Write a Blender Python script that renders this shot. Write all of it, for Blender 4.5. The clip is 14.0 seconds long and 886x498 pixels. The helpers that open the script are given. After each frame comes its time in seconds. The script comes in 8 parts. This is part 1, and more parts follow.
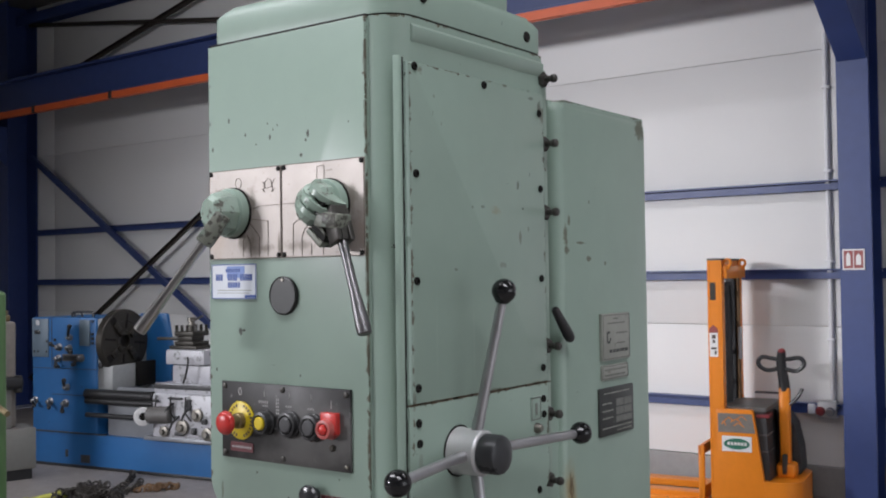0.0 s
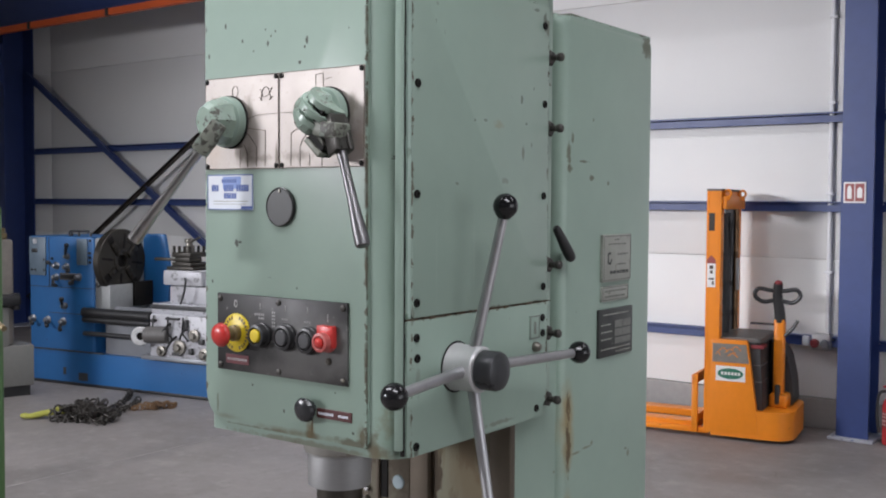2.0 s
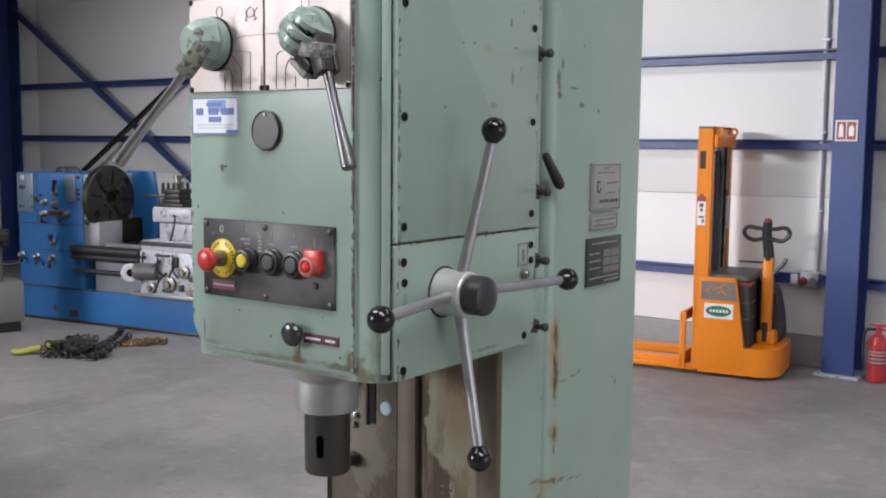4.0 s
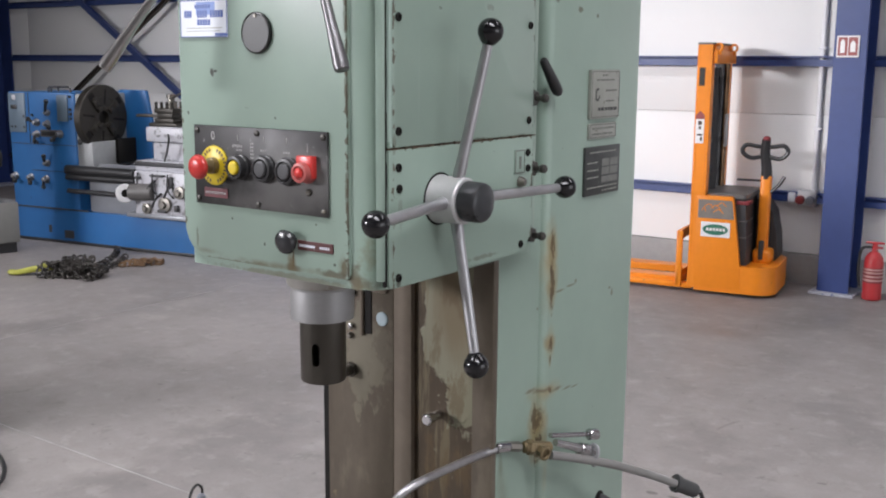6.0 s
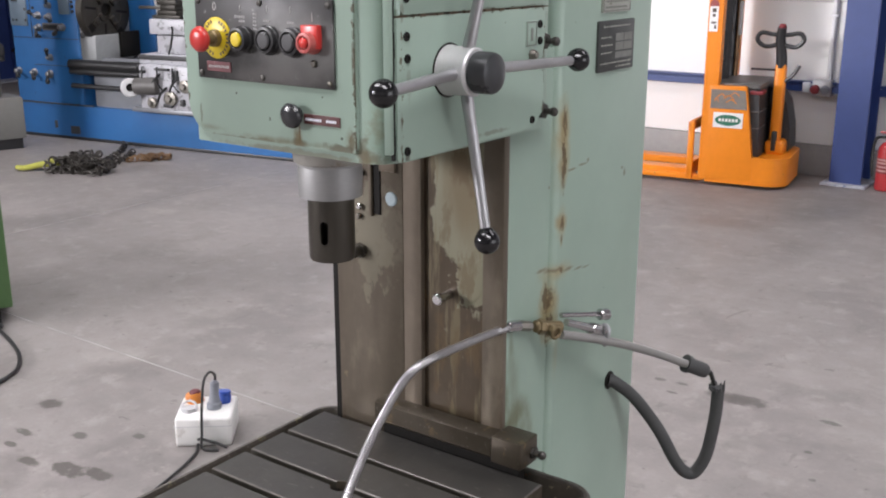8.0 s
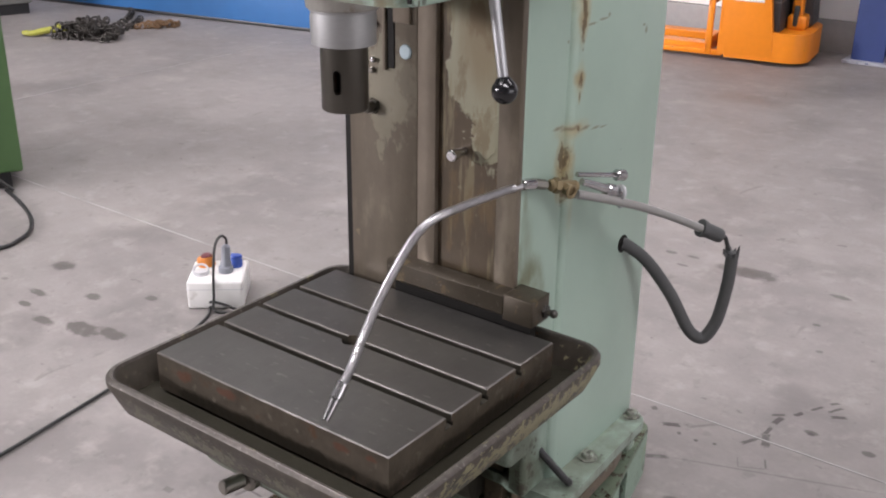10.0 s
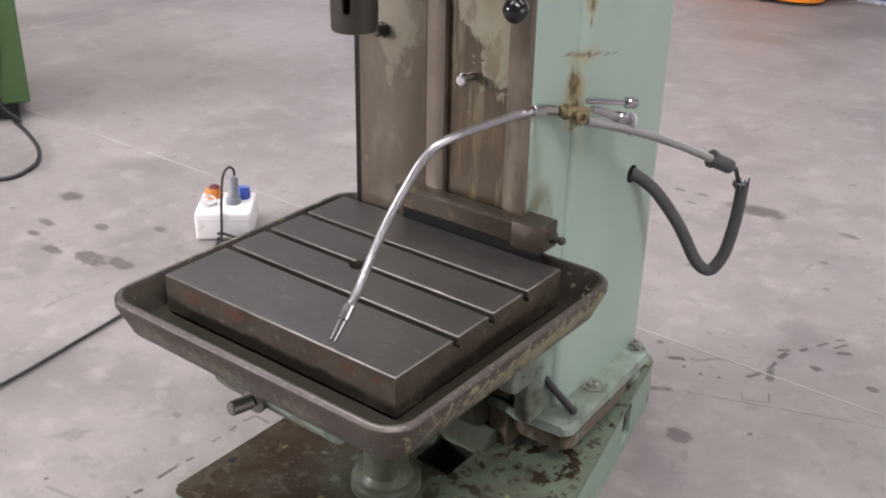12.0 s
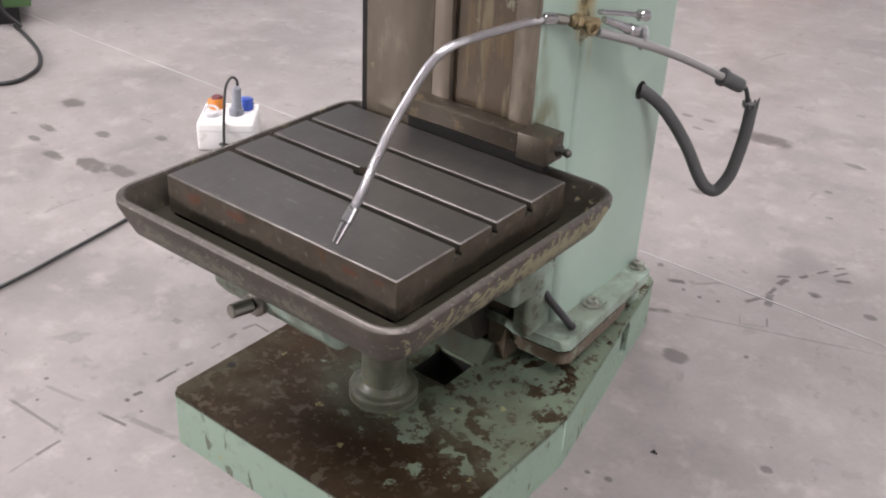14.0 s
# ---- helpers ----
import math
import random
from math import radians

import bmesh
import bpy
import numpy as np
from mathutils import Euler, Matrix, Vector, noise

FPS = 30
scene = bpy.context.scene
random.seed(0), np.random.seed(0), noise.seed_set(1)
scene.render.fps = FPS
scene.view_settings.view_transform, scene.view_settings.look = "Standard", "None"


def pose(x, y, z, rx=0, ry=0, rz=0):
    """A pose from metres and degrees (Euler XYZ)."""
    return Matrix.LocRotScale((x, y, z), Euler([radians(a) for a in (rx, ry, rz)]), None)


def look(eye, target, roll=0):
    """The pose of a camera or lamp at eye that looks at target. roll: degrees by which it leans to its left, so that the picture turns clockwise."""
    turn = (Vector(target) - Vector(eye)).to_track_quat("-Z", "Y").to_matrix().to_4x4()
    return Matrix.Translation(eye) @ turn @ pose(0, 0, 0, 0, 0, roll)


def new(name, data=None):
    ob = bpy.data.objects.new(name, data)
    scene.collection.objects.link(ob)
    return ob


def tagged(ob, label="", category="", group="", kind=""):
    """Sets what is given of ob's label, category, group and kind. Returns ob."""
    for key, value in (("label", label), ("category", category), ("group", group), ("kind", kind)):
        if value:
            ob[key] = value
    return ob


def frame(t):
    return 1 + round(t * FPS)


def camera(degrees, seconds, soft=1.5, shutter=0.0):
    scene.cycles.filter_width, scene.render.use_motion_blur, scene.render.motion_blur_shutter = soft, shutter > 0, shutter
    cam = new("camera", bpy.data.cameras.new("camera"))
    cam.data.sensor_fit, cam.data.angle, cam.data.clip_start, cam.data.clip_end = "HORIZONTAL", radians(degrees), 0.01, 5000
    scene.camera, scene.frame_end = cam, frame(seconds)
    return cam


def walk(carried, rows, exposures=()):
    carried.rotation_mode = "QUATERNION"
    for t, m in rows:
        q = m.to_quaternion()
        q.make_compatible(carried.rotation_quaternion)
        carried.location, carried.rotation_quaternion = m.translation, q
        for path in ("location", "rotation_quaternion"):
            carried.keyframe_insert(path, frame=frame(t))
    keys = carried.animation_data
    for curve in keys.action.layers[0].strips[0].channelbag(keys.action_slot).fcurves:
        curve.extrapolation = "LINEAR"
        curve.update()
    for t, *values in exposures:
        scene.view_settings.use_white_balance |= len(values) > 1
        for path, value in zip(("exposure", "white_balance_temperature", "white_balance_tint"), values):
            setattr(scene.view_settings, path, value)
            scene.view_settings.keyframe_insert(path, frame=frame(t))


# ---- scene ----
cam = camera(46.6, 14.0, 2.0)
PATH = [
    (0, (1.059, -1.306, 1.9), (-0.13, 0.301, 1.948), -0.8),
    (0.5, (1.054, -1.298, 1.895), (-0.133, 0.312, 1.906), -0.5),
    (1, (1.044, -1.291, 1.889), (-0.151, 0.313, 1.869), -0.2),
    (1.5, (1.036, -1.283, 1.882), (-0.157, 0.32, 1.819), -0.1),
    (2, (1.035, -1.28, 1.875), (-0.151, 0.328, 1.784), 0.3),
    (2.2, (1.033, -1.283, 1.867), (-0.147, 0.328, 1.762), 0.2),
    (4.5, (1.033, -1.263, 1.844), (-0.131, 0.347, 1.614), 0.5),
    (5, (1.029, -1.26, 1.837), (-0.132, 0.347, 1.576), 0.3),
    (5.5, (1.027, -1.255, 1.828), (-0.131, 0.345, 1.517), 0.3),
    (6, (1.021, -1.248, 1.817), (-0.126, 0.351, 1.462), 0.4),
    (6.5, (1.012, -1.241, 1.804), (-0.132, 0.347, 1.392), 0.5),
    (7, (1.009, -1.236, 1.792), (-0.129, 0.343, 1.333), 0.5),
    (7.5, (1.005, -1.232, 1.779), (-0.127, 0.334, 1.262), 0.2),
    (8, (1.005, -1.229, 1.772), (-0.129, 0.324, 1.224), -0.0),
    (8.5, (1.002, -1.231, 1.755), (-0.127, 0.303, 1.145), 0.1),
    (8.7, (1.002, -1.231, 1.749), (-0.123, 0.292, 1.108), 0.0),
    (11, (0.983, -1.215, 1.701), (-0.11, 0.244, 0.879), 1.2),
    (11.5, (0.989, -1.22, 1.694), (-0.102, 0.225, 0.845), 0.9),
    (12, (0.996, -1.23, 1.685), (-0.09, 0.207, 0.815), 1.2),
    (12.5, (0.997, -1.237, 1.677), (-0.086, 0.18, 0.772), 1.7),
    (13, (1.001, -1.239, 1.664), (-0.067, 0.159, 0.713), 2.4),
    (13.5, (1.001, -1.236, 1.657), (-0.056, 0.156, 0.685), 2.5),
    (14, (0.997, -1.238, 1.647), (-0.046, 0.149, 0.653), 3.0),
]
EXPOSURE = [(0.0, -1.33, 6200, 6), (2.0, -1.18, 6200, 6), (5.0, -0.95, 6230, 7), (8.0, -0.68, 6400, 8), (11.0, -0.50, 6500, 11), (14.0, -0.32, 6560, 11)]
walk(cam, [(t, look(eye, target, roll)) for t, eye, target, roll in PATH], EXPOSURE)

# ---------------------------------------------------------------- light
world = bpy.data.worlds.new("sky_world")
scene.world = world
world.use_nodes = True
wn = world.node_tree.nodes
sky = wn.new("ShaderNodeTexSky")
sky.sky_type, sky.sun_disc = "NISHITA", False
sky.sun_elevation, sky.sun_rotation = radians(38), radians(200)
wn["Background"].inputs[1].default_value = 0.08
world.node_tree.links.new(sky.outputs[0], wn["Background"].inputs[0])


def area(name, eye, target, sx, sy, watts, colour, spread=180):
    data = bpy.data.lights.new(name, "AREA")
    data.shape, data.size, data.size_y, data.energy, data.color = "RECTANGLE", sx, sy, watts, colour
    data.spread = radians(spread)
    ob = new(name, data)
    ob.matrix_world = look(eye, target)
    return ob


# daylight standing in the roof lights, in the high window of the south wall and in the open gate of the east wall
DAY = (1.0, 0.945, 0.985)
for xx, yy, zz, length, watts in ((-4.3, 3.5, 7.18, 6.8, 690), (3.35, 3.5, 7.18, 4.5, 340), (-3.15, -2.0, 6.68, 4.5, 760), (3.1, -2.0, 6.68, 4.5, 760)):
    area("roof_light_day", (xx, yy, zz), (xx, yy, 0), length, 1.6, watts, DAY)
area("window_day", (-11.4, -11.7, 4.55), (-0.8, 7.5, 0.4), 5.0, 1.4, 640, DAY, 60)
area("gate_day", (9.15, 1.5, 2.0), (-2.0, 4.0, 0.9), 6.4, 3.8, 160, DAY, 120)


# ---------------------------------------------------------------- materials
class Mat:
    """A small builder of procedural surfaces."""

    def __init__(self, name, colour, rough=0.5, metal=0.0, spec=0.5, world_space=False):
        self.m = bpy.data.materials.new(name)
        self.m.use_nodes = True
        self.nt = self.m.node_tree
        self.bsdf = self.nt.nodes["Principled BSDF"]
        self.bsdf.inputs["Metallic"].default_value = metal
        self.bsdf.inputs["Specular IOR Level"].default_value = spec
        self.co = self.node("ShaderNodeTexCoord").outputs["Object"]
        if world_space:
            self.co = self.node("ShaderNodeNewGeometry").outputs["Position"]
        rgb = self.node("ShaderNodeRGB")
        rgb.outputs[0].default_value = (*colour, 1)
        self.colour = rgb.outputs[0]
        val = self.node("ShaderNodeValue")
        val.outputs[0].default_value = rough
        self.rough = val.outputs[0]
        self.height = None

    def node(self, kind):
        return self.nt.nodes.new(kind)

    def link(self, a, b):
        self.nt.links.new(a, b)

    def math(self, op, a, b=None, clamp=False):
        n = self.node("ShaderNodeMath")
        n.operation, n.use_clamp = op, clamp
        for k, v in enumerate((a, b)):
            if v is None:
                continue
            if isinstance(v, (int, float)):
                n.inputs[k].default_value = v
            else:
                self.link(v, n.inputs[k])
        return n.outputs[0]

    def noise(self, scale, detail=5.0, rough=0.55, stretch=None, warp=0.0):
        n = self.node("ShaderNodeTexNoise")
        n.inputs["Scale"].default_value, n.inputs["Detail"].default_value = scale, detail
        n.inputs["Roughness"].default_value, n.inputs["Distortion"].default_value = rough, warp
        co = self.co
        if stretch:
            mp = self.node("ShaderNodeMapping")
            mp.inputs["Scale"].default_value = stretch
            self.link(co, mp.inputs[0])
            co = mp.outputs[0]
        self.link(co, n.inputs["Vector"])
        return n.outputs["Fac"]

    def ramp(self, fac, lo, hi):
        n = self.node("ShaderNodeMapRange")
        n.interpolation_type = "SMOOTHSTEP"
        n.inputs[1].default_value, n.inputs[2].default_value = lo, hi
        self.link(fac, n.inputs[0])
        return n.outputs[0]

    def mix(self, fac, a, b, kind="MIX"):
        n = self.node("ShaderNodeMix")
        n.data_type, n.blend_type = "RGBA", kind
        for k, v in ((0, fac), (6, a), (7, b)):
            if isinstance(v, (int, float)):
                n.inputs[k].default_value = v
            elif isinstance(v, tuple):
                n.inputs[k].default_value = (*v, 1)
            else:
                self.link(v, n.inputs[k])
        return n.outputs[2]

    def vary(self, scale, amount, stretch=None, detail=5.0):
        """Lighter and darker patches."""
        f = self.noise(scale, detail, stretch=stretch)
        f = self.math("ADD", self.math("MULTIPLY", self.math("SUBTRACT", f, 0.5), 2.6 * amount), 1.0)
        comb = self.node("ShaderNodeCombineXYZ")
        for k in range(3):
            self.link(f, comb.inputs[k])
        self.colour = self.mix(1.0, self.colour, comb.outputs[0], "MULTIPLY")
        return self

    def roughen(self, scale, amount, stretch=None):
        f = self.math("MULTIPLY", self.math("SUBTRACT", self.noise(scale, stretch=stretch), 0.5), 2 * amount)
        self.rough = self.math("ADD", self.rough, f, True)
        return self

    def cover(self, mask, colour, rough=None, lift=0.0, strength=1.0):
        """Another substance where the mask is 1."""
        if strength != 1.0:
            mask = self.math("MULTIPLY", mask, strength)
        self.colour = self.mix(mask, self.colour, colour)
        if rough is not None:
            a = self.math("MULTIPLY", self.rough, self.math("SUBTRACT", 1.0, mask))
            self.rough = self.math("ADD", a, self.math("MULTIPLY", mask, rough))
        if lift:
            self.raise_by(mask, lift)
        return self

    def spots(self, scale, threshold, colour, soft=0.02, rough=None, lift=0.0, stretch=None, detail=6.0, strength=1.0, warp=0.0):
        return self.cover(self.ramp(self.noise(scale, detail, 0.6, stretch, warp), threshold, threshold + soft), colour, rough, lift, strength)

    def blot(self, centre, size, ragged=0.5, scale=14.0, soft=0.25, stretch=None):
        """A mask round a place, with a ragged rim."""
        sub = self.node("ShaderNodeVectorMath")
        sub.operation = "SUBTRACT"
        self.link(self.co, sub.inputs[0])
        sub.inputs[1].default_value = centre
        div = self.node("ShaderNodeVectorMath")
        div.operation = "DIVIDE"
        self.link(sub.outputs[0], div.inputs[0])
        div.inputs[1].default_value = size
        length = self.node("ShaderNodeVectorMath")
        length.operation = "LENGTH"
        self.link(div.outputs[0], length.inputs[0])
        wave = self.math("MULTIPLY", self.math("SUBTRACT", self.noise(scale, 5.0, 0.6, stretch), 0.5), 2.6 * ragged)
        return self.ramp(self.math("ADD", self.math("SUBTRACT", 1.0, length.outputs["Value"]), wave), 0.0, soft)

    def stroke(self, p, q, half, ragged=0.45, scale=70.0, soft=0.5):
        """A mask along a straight line on the floor from p to q."""
        p, q = Vector((*p, 0)), Vector((*q, 0))
        way = (q - p).normalized()
        reach = (q - p).length / 2
        sub = self.node("ShaderNodeVectorMath")
        sub.operation = "SUBTRACT"
        self.link(self.co, sub.inputs[0])
        sub.inputs[1].default_value = (p + q) / 2
        far = None
        for axis, size in ((way, reach), (Vector((-way.y, way.x, 0)), half)):
            dot = self.node("ShaderNodeVectorMath")
            dot.operation = "DOT_PRODUCT"
            self.link(sub.outputs[0], dot.inputs[0])
            dot.inputs[1].default_value = axis / size
            k = self.math("ABSOLUTE", dot.outputs["Value"])
            far = k if far is None else self.math("MAXIMUM", far, k)
        wave = self.math("MULTIPLY", self.math("SUBTRACT", self.noise(scale, 5.0, 0.6), 0.5), 2.6 * ragged)
        return self.ramp(self.math("ADD", self.math("SUBTRACT", 1.15, far), wave), 0.0, soft)

    def edge_wear(self, lines, colour, threshold=0.66, scale=75.0, rough=0.6, strength=0.9):
        """Chips and nicks that crowd along edges: lines of (axis, place, width)."""
        sep = self.node("ShaderNodeSeparateXYZ")
        self.link(self.co, sep.inputs[0])
        near = None
        for axis, place, width in lines:
            off = self.math("ABSOLUTE", self.math("SUBTRACT", sep.outputs["XYZ".index(axis)], place))
            k = self.math("SUBTRACT", 1.0, self.math("DIVIDE", off, width), True)
            near = k if near is None else self.math("MAXIMUM", near, k)
        crowd = self.math("MULTIPLY", self.noise(9.0, 3.0), 0.5)
        f = self.math("ADD", self.noise(scale, 6.0, 0.65), self.math("MULTIPLY", near, crowd))
        return self.cover(self.ramp(f, threshold, threshold + 0.03), colour, rough, -0.0003, strength)

    def raise_by(self, mask, metres):
        h = self.math("MULTIPLY", mask, metres)
        self.height = h if self.height is None else self.math("ADD", self.height, h)
        return self

    def bump(self, scale, metres, stretch=None, detail=5.0):
        return self.raise_by(self.noise(scale, detail, stretch=stretch), metres)

    def done(self):
        self.link(self.colour, self.bsdf.inputs["Base Color"])
        self.link(self.rough, self.bsdf.inputs["Roughness"])
        if self.height is not None:
            b = self.node("ShaderNodeBump")
            b.inputs["Strength"].default_value, b.inputs["Distance"].default_value = 1.0, 1.0
            self.link(self.height, b.inputs["Height"])
            self.link(b.outputs[0], self.bsdf.inputs["Normal"])
        return self.m


def plain(name, colour, rough=0.5, metal=0.0, var=0.12, scale=20.0, bump=0.0004, bump_scale=60.0):
    return Mat(name, colour, rough, metal).vary(scale, var).vary(scale * 5, var * 0.6).roughen(scale * 2, 0.08).bump(bump_scale, bump).done()


GREEN = (0.280, 0.368, 0.306)
DARK_CHIP = (0.045, 0.043, 0.036)


def paint_mat(name, chips=0.685, grime=0.0):
    m = Mat(name, GREEN, 0.33, spec=0.5).vary(1.6, 0.08).vary(7, 0.06).vary(30, 0.025)
    m.spots(3.0, 0.56, (0.22, 0.30, 0.245), 0.3, detail=3, strength=0.3)
    m.spots(26, chips + 0.03, DARK_CHIP, 0.02, 0.6)
    m.spots(60, chips + 0.05, (0.10, 0.075, 0.05), 0.03, 0.6)
    if grime:
        m.spots(3.0, 0.58 - grime, (0.12, 0.13, 0.085), 0.2, 0.55, stretch=(1, 1, 0.25), strength=0.5)
    m.roughen(6, 0.05).roughen(40, 0.02).bump(90, 0.000012, detail=2.0).bump(5, 0.0003, detail=2.0)
    return m


paint = paint_mat("green_machine_paint").done()
paint_front = paint_mat("green_front_paint", 0.70)
paint_front.spots(4.0, 0.64, (0.13, 0.15, 0.10), 0.12, 0.5, strength=0.4)
for cx, cz, sx, sz, k in ((-0.190, 1.492, 0.003, 0.03, 0.95), (-0.192, 1.472, 0.018, 0.010, 0.6), (-0.10, 1.470, 0.04, 0.012, 0.75), (-0.36, 1.466, 0.09, 0.006, 0.5), (-0.28, 1.468, 0.06, 0.005, 0.5), (-0.075, 1.485, 0.008, 0.02, 0.7), (-0.43, 1.50, 0.004, 0.02, 0.5)):
    g = paint_front.blot((cx + 0.007, 0, cz), (sx, 0.2, sz), 0.8, 55, 0.5)
    paint_front.cover(g, (0.085, 0.065, 0.035), 0.6, -0.0004, k)
for cz in (1.62, 1.78, 1.90, 2.02, 2.15, 2.26):
    paint_front.cover(paint_front.blot((-0.0625, 0, cz), (0.0035, 0.2, 0.05), 1.0, 70, 0.3), (0.09, 0.085, 0.06), 0.6, -0.0004, 0.7)
paint_front.edge_wear((("X", -0.4545, 0.010), ("X", -0.0615, 0.010)), (0.085, 0.072, 0.045), 0.725)
NICKS = ((-0.397, 2.19, 0.003, 0.006), (-0.353, 2.16, 0.003, 0.004), (-0.289, 2.151, 0.003, 0.006), (-0.281, 2.163, 0.002, 0.003), (-0.270, 2.170, 0.002, 0.003), (-0.195, 2.148, 0.004, 0.009), (-0.200, 2.138, 0.003, 0.004), (-0.212, 2.112, 0.004, 0.004), (-0.442, 2.139, 0.004, 0.006), (-0.45, 2.189, 0.003, 0.005), (-0.371, 1.799, 0.006, 0.009), (-0.362, 1.801, 0.005, 0.003), (-0.436, 1.727, 0.003, 0.005), (-0.219, 1.725, 0.002, 0.003), (-0.251, 1.507, 0.002, 0.004), (-0.295, 2.175, 0.002, 0.002), (-0.325, 2.14, 0.002, 0.002), (-0.13, 1.553, 0.002, 0.002), (-0.33, 1.545, 0.003, 0.003), (-0.10, 2.16, 0.002, 0.003), (-0.09, 1.49, 0.003, 0.003))
for cx, cz, sx, sz in NICKS:
    paint_front.cover(paint_front.blot((cx, 0, cz), (sx, 0.2, sz), 0.6, 120, 0.5), (0.05, 0.052, 0.042), 0.6, -0.0004, 0.95)
paint_front.cover(paint_front.blot((-0.187, 0, 1.482), (0.012, 0.2, 0.035), 0.6, 60, 0.9), (0.16, 0.115, 0.05), 0.5, strength=0.8)
for cx, cz, sx, sz, k in ((-0.22, 1.472, 0.16, 0.010, 0.75), (-0.072, 1.488, 0.016, 0.022, 0.8), (-0.40, 1.480, 0.05, 0.008, 0.5)):
    paint_front.cover(paint_front.blot((cx, 0, cz), (sx, 0.2, sz), 0.5, 40, 1.2), (0.14, 0.115, 0.06), 0.6, strength=k)
paint_front = paint_front.done()

# column: rust runs down the front ridge, scuffs on the side
paint_column = paint_mat("green_column_paint", 0.75)
RUNS = ((0.586, 1.445, 0.014, 0.060), (0.590, 1.360, 0.015, 0.055), (0.588, 1.241, 0.014, 0.024), (0.588, 1.20, 0.005, 0.02), (0.552, 1.075, 0.022, 0.045), (0.560, 1.010, 0.018, 0.040), (0.59, 1.137, 0.012, 0.012))
STREAKS = ((0.53, 1.146, 0.026, 0.006), (0.57, 1.139, 0.030, 0.007), (0.62, 1.131, 0.030, 0.006), (0.665, 1.122, 0.026, 0.004), (0.70, 1.117, 0.020, 0.003), (0.625, 1.346, 0.025, 0.004), (0.67, 1.350, 0.025, 0.004), (0.692, 1.356, 0.008, 0.007), (0.553, 1.318, 0.005, 0.006), (0.868, 1.30, 0.008, 0.014), (0.855, 1.312, 0.008, 0.005))
SOFT = ((0.586, 1.41, 0.036, 0.13, 0.9), (0.590, 1.24, 0.030, 0.05, 0.75), (0.58, 1.135, 0.08, 0.028, 0.7), (0.553, 1.05, 0.045, 0.09, 0.85), (0.578, 0.96, 0.016, 0.10, 0.3))
for cy, cz, sy, sz, k in SOFT:
    paint_column.cover(paint_column.blot((-0.016, cy, cz), (0.2, sy, sz), 0.35, 30, 1.1, (1, 1, 0.6)), (0.31, 0.245, 0.115), 0.45, strength=k)
for cy, cz, sy, sz in RUNS:
    paint_column.cover(paint_column.blot((-0.016, cy, cz), (0.2, sy * 1.9, sz * 1.1), 0.6, 45, 1.0, (1, 1, 0.6)), (0.25, 0.19, 0.085), 0.55, strength=0.75)
for cy, cz, sy, sz in RUNS:
    paint_column.cover(paint_column.blot((-0.016, cy, cz), (0.2, sy * 0.8, sz * 0.85), 1.3, 80, 0.6, (1, 1, 0.6)), (0.085, 0.058, 0.028), 0.65, -0.0008, 0.85)
for cy, cz, sy, sz in STREAKS:
    paint_column.cover(paint_column.blot((-0.016, cy, cz), (0.2, sy * 1.2, sz), 0.4, 60, 0.9), (0.15, 0.125, 0.075), 0.6, strength=0.8)
# grease above the clamping bar and oil runs on the narrow front face
for cy, cz, sy, sz, k in ((0.43, 0.93, 0.035, 0.13, 0.5), (0.415, 0.845, 0.06, 0.025, 0.85), (0.45, 0.86, 0.07, 0.05, 0.85), (0.40, 0.88, 0.03, 0.07, 0.8), (0.47, 0.82, 0.04, 0.05, 0.7), (0.42, 1.02, 0.012, 0.05, 0.5), (0.50, 0.80, 0.02, 0.10, 0.35)):
    paint_column.cover(paint_column.blot((-0.025, cy, cz), (0.2, sy, sz), 0.5, 26, 1.1, (1, 1, 0.5)), (0.12, 0.125, 0.07), 0.5, strength=k)
for cy, cz, sy, sz in ((0.594, 2.005, 0.007, 0.018), (0.580, 1.976, 0.010, 0.024), (0.64, 1.962, 0.030, 0.003), (0.584, 1.946, 0.010, 0.010), (0.679, 1.928, 0.012, 0.007), (0.755, 1.918, 0.008, 0.007), (0.975, 1.998, 0.012, 0.014), (0.684, 2.052, 0.004, 0.005), (0.94, 2.235, 0.03, 0.03)):
    paint_column.cover(paint_column.blot((-0.016, cy, cz), (0.2, sy, sz), 0.9, 60, 0.5), (0.10, 0.095, 0.06), 0.6, -0.0003, 0.8)
paint_column.edge_wear((("Y", 0.990, 0.022), ("Z", 2.262, 0.010)), (0.09, 0.085, 0.06), 0.72)
paint_column = paint_column.done()

paint_head = paint_mat("green_head_paint", 0.69)
for c, r, col, k in (((-0.02, 0.0, 1.50), (0.03, 0.03, 0.06), (0.19, 0.19, 0.12), 0.55), ((-0.055, 0.0, 1.475), (0.02, 0.03, 0.03), (0.11, 0.09, 0.05), 0.7), ((-0.03, 0.0, 1.46), (0.05, 0.03, 0.02), (0.13, 0.105, 0.06), 0.7), ((0.0, 0.04, 1.462), (0.02, 0.02, 0.012), (0.09, 0.055, 0.02), 0.9), ((-0.25, 0.06, 1.452), (0.12, 0.06, 0.01), (0.12, 0.085, 0.045), 0.7), ((-0.20, 0.0, 1.455), (0.25, 0.03, 0.008), (0.15, 0.13, 0.075), 0.6), ((-0.01, 0.20, 1.458), (0.03, 0.15, 0.006), (0.12, 0.10, 0.06), 0.6), ((0.0, 0.45, 2.22), (0.05, 0.03, 0.03), (0.08, 0.06, 0.045), 0.8)):
    paint_head.cover(paint_head.blot(c, r, 0.8, 45, 0.6), col, 0.6, strength=k)
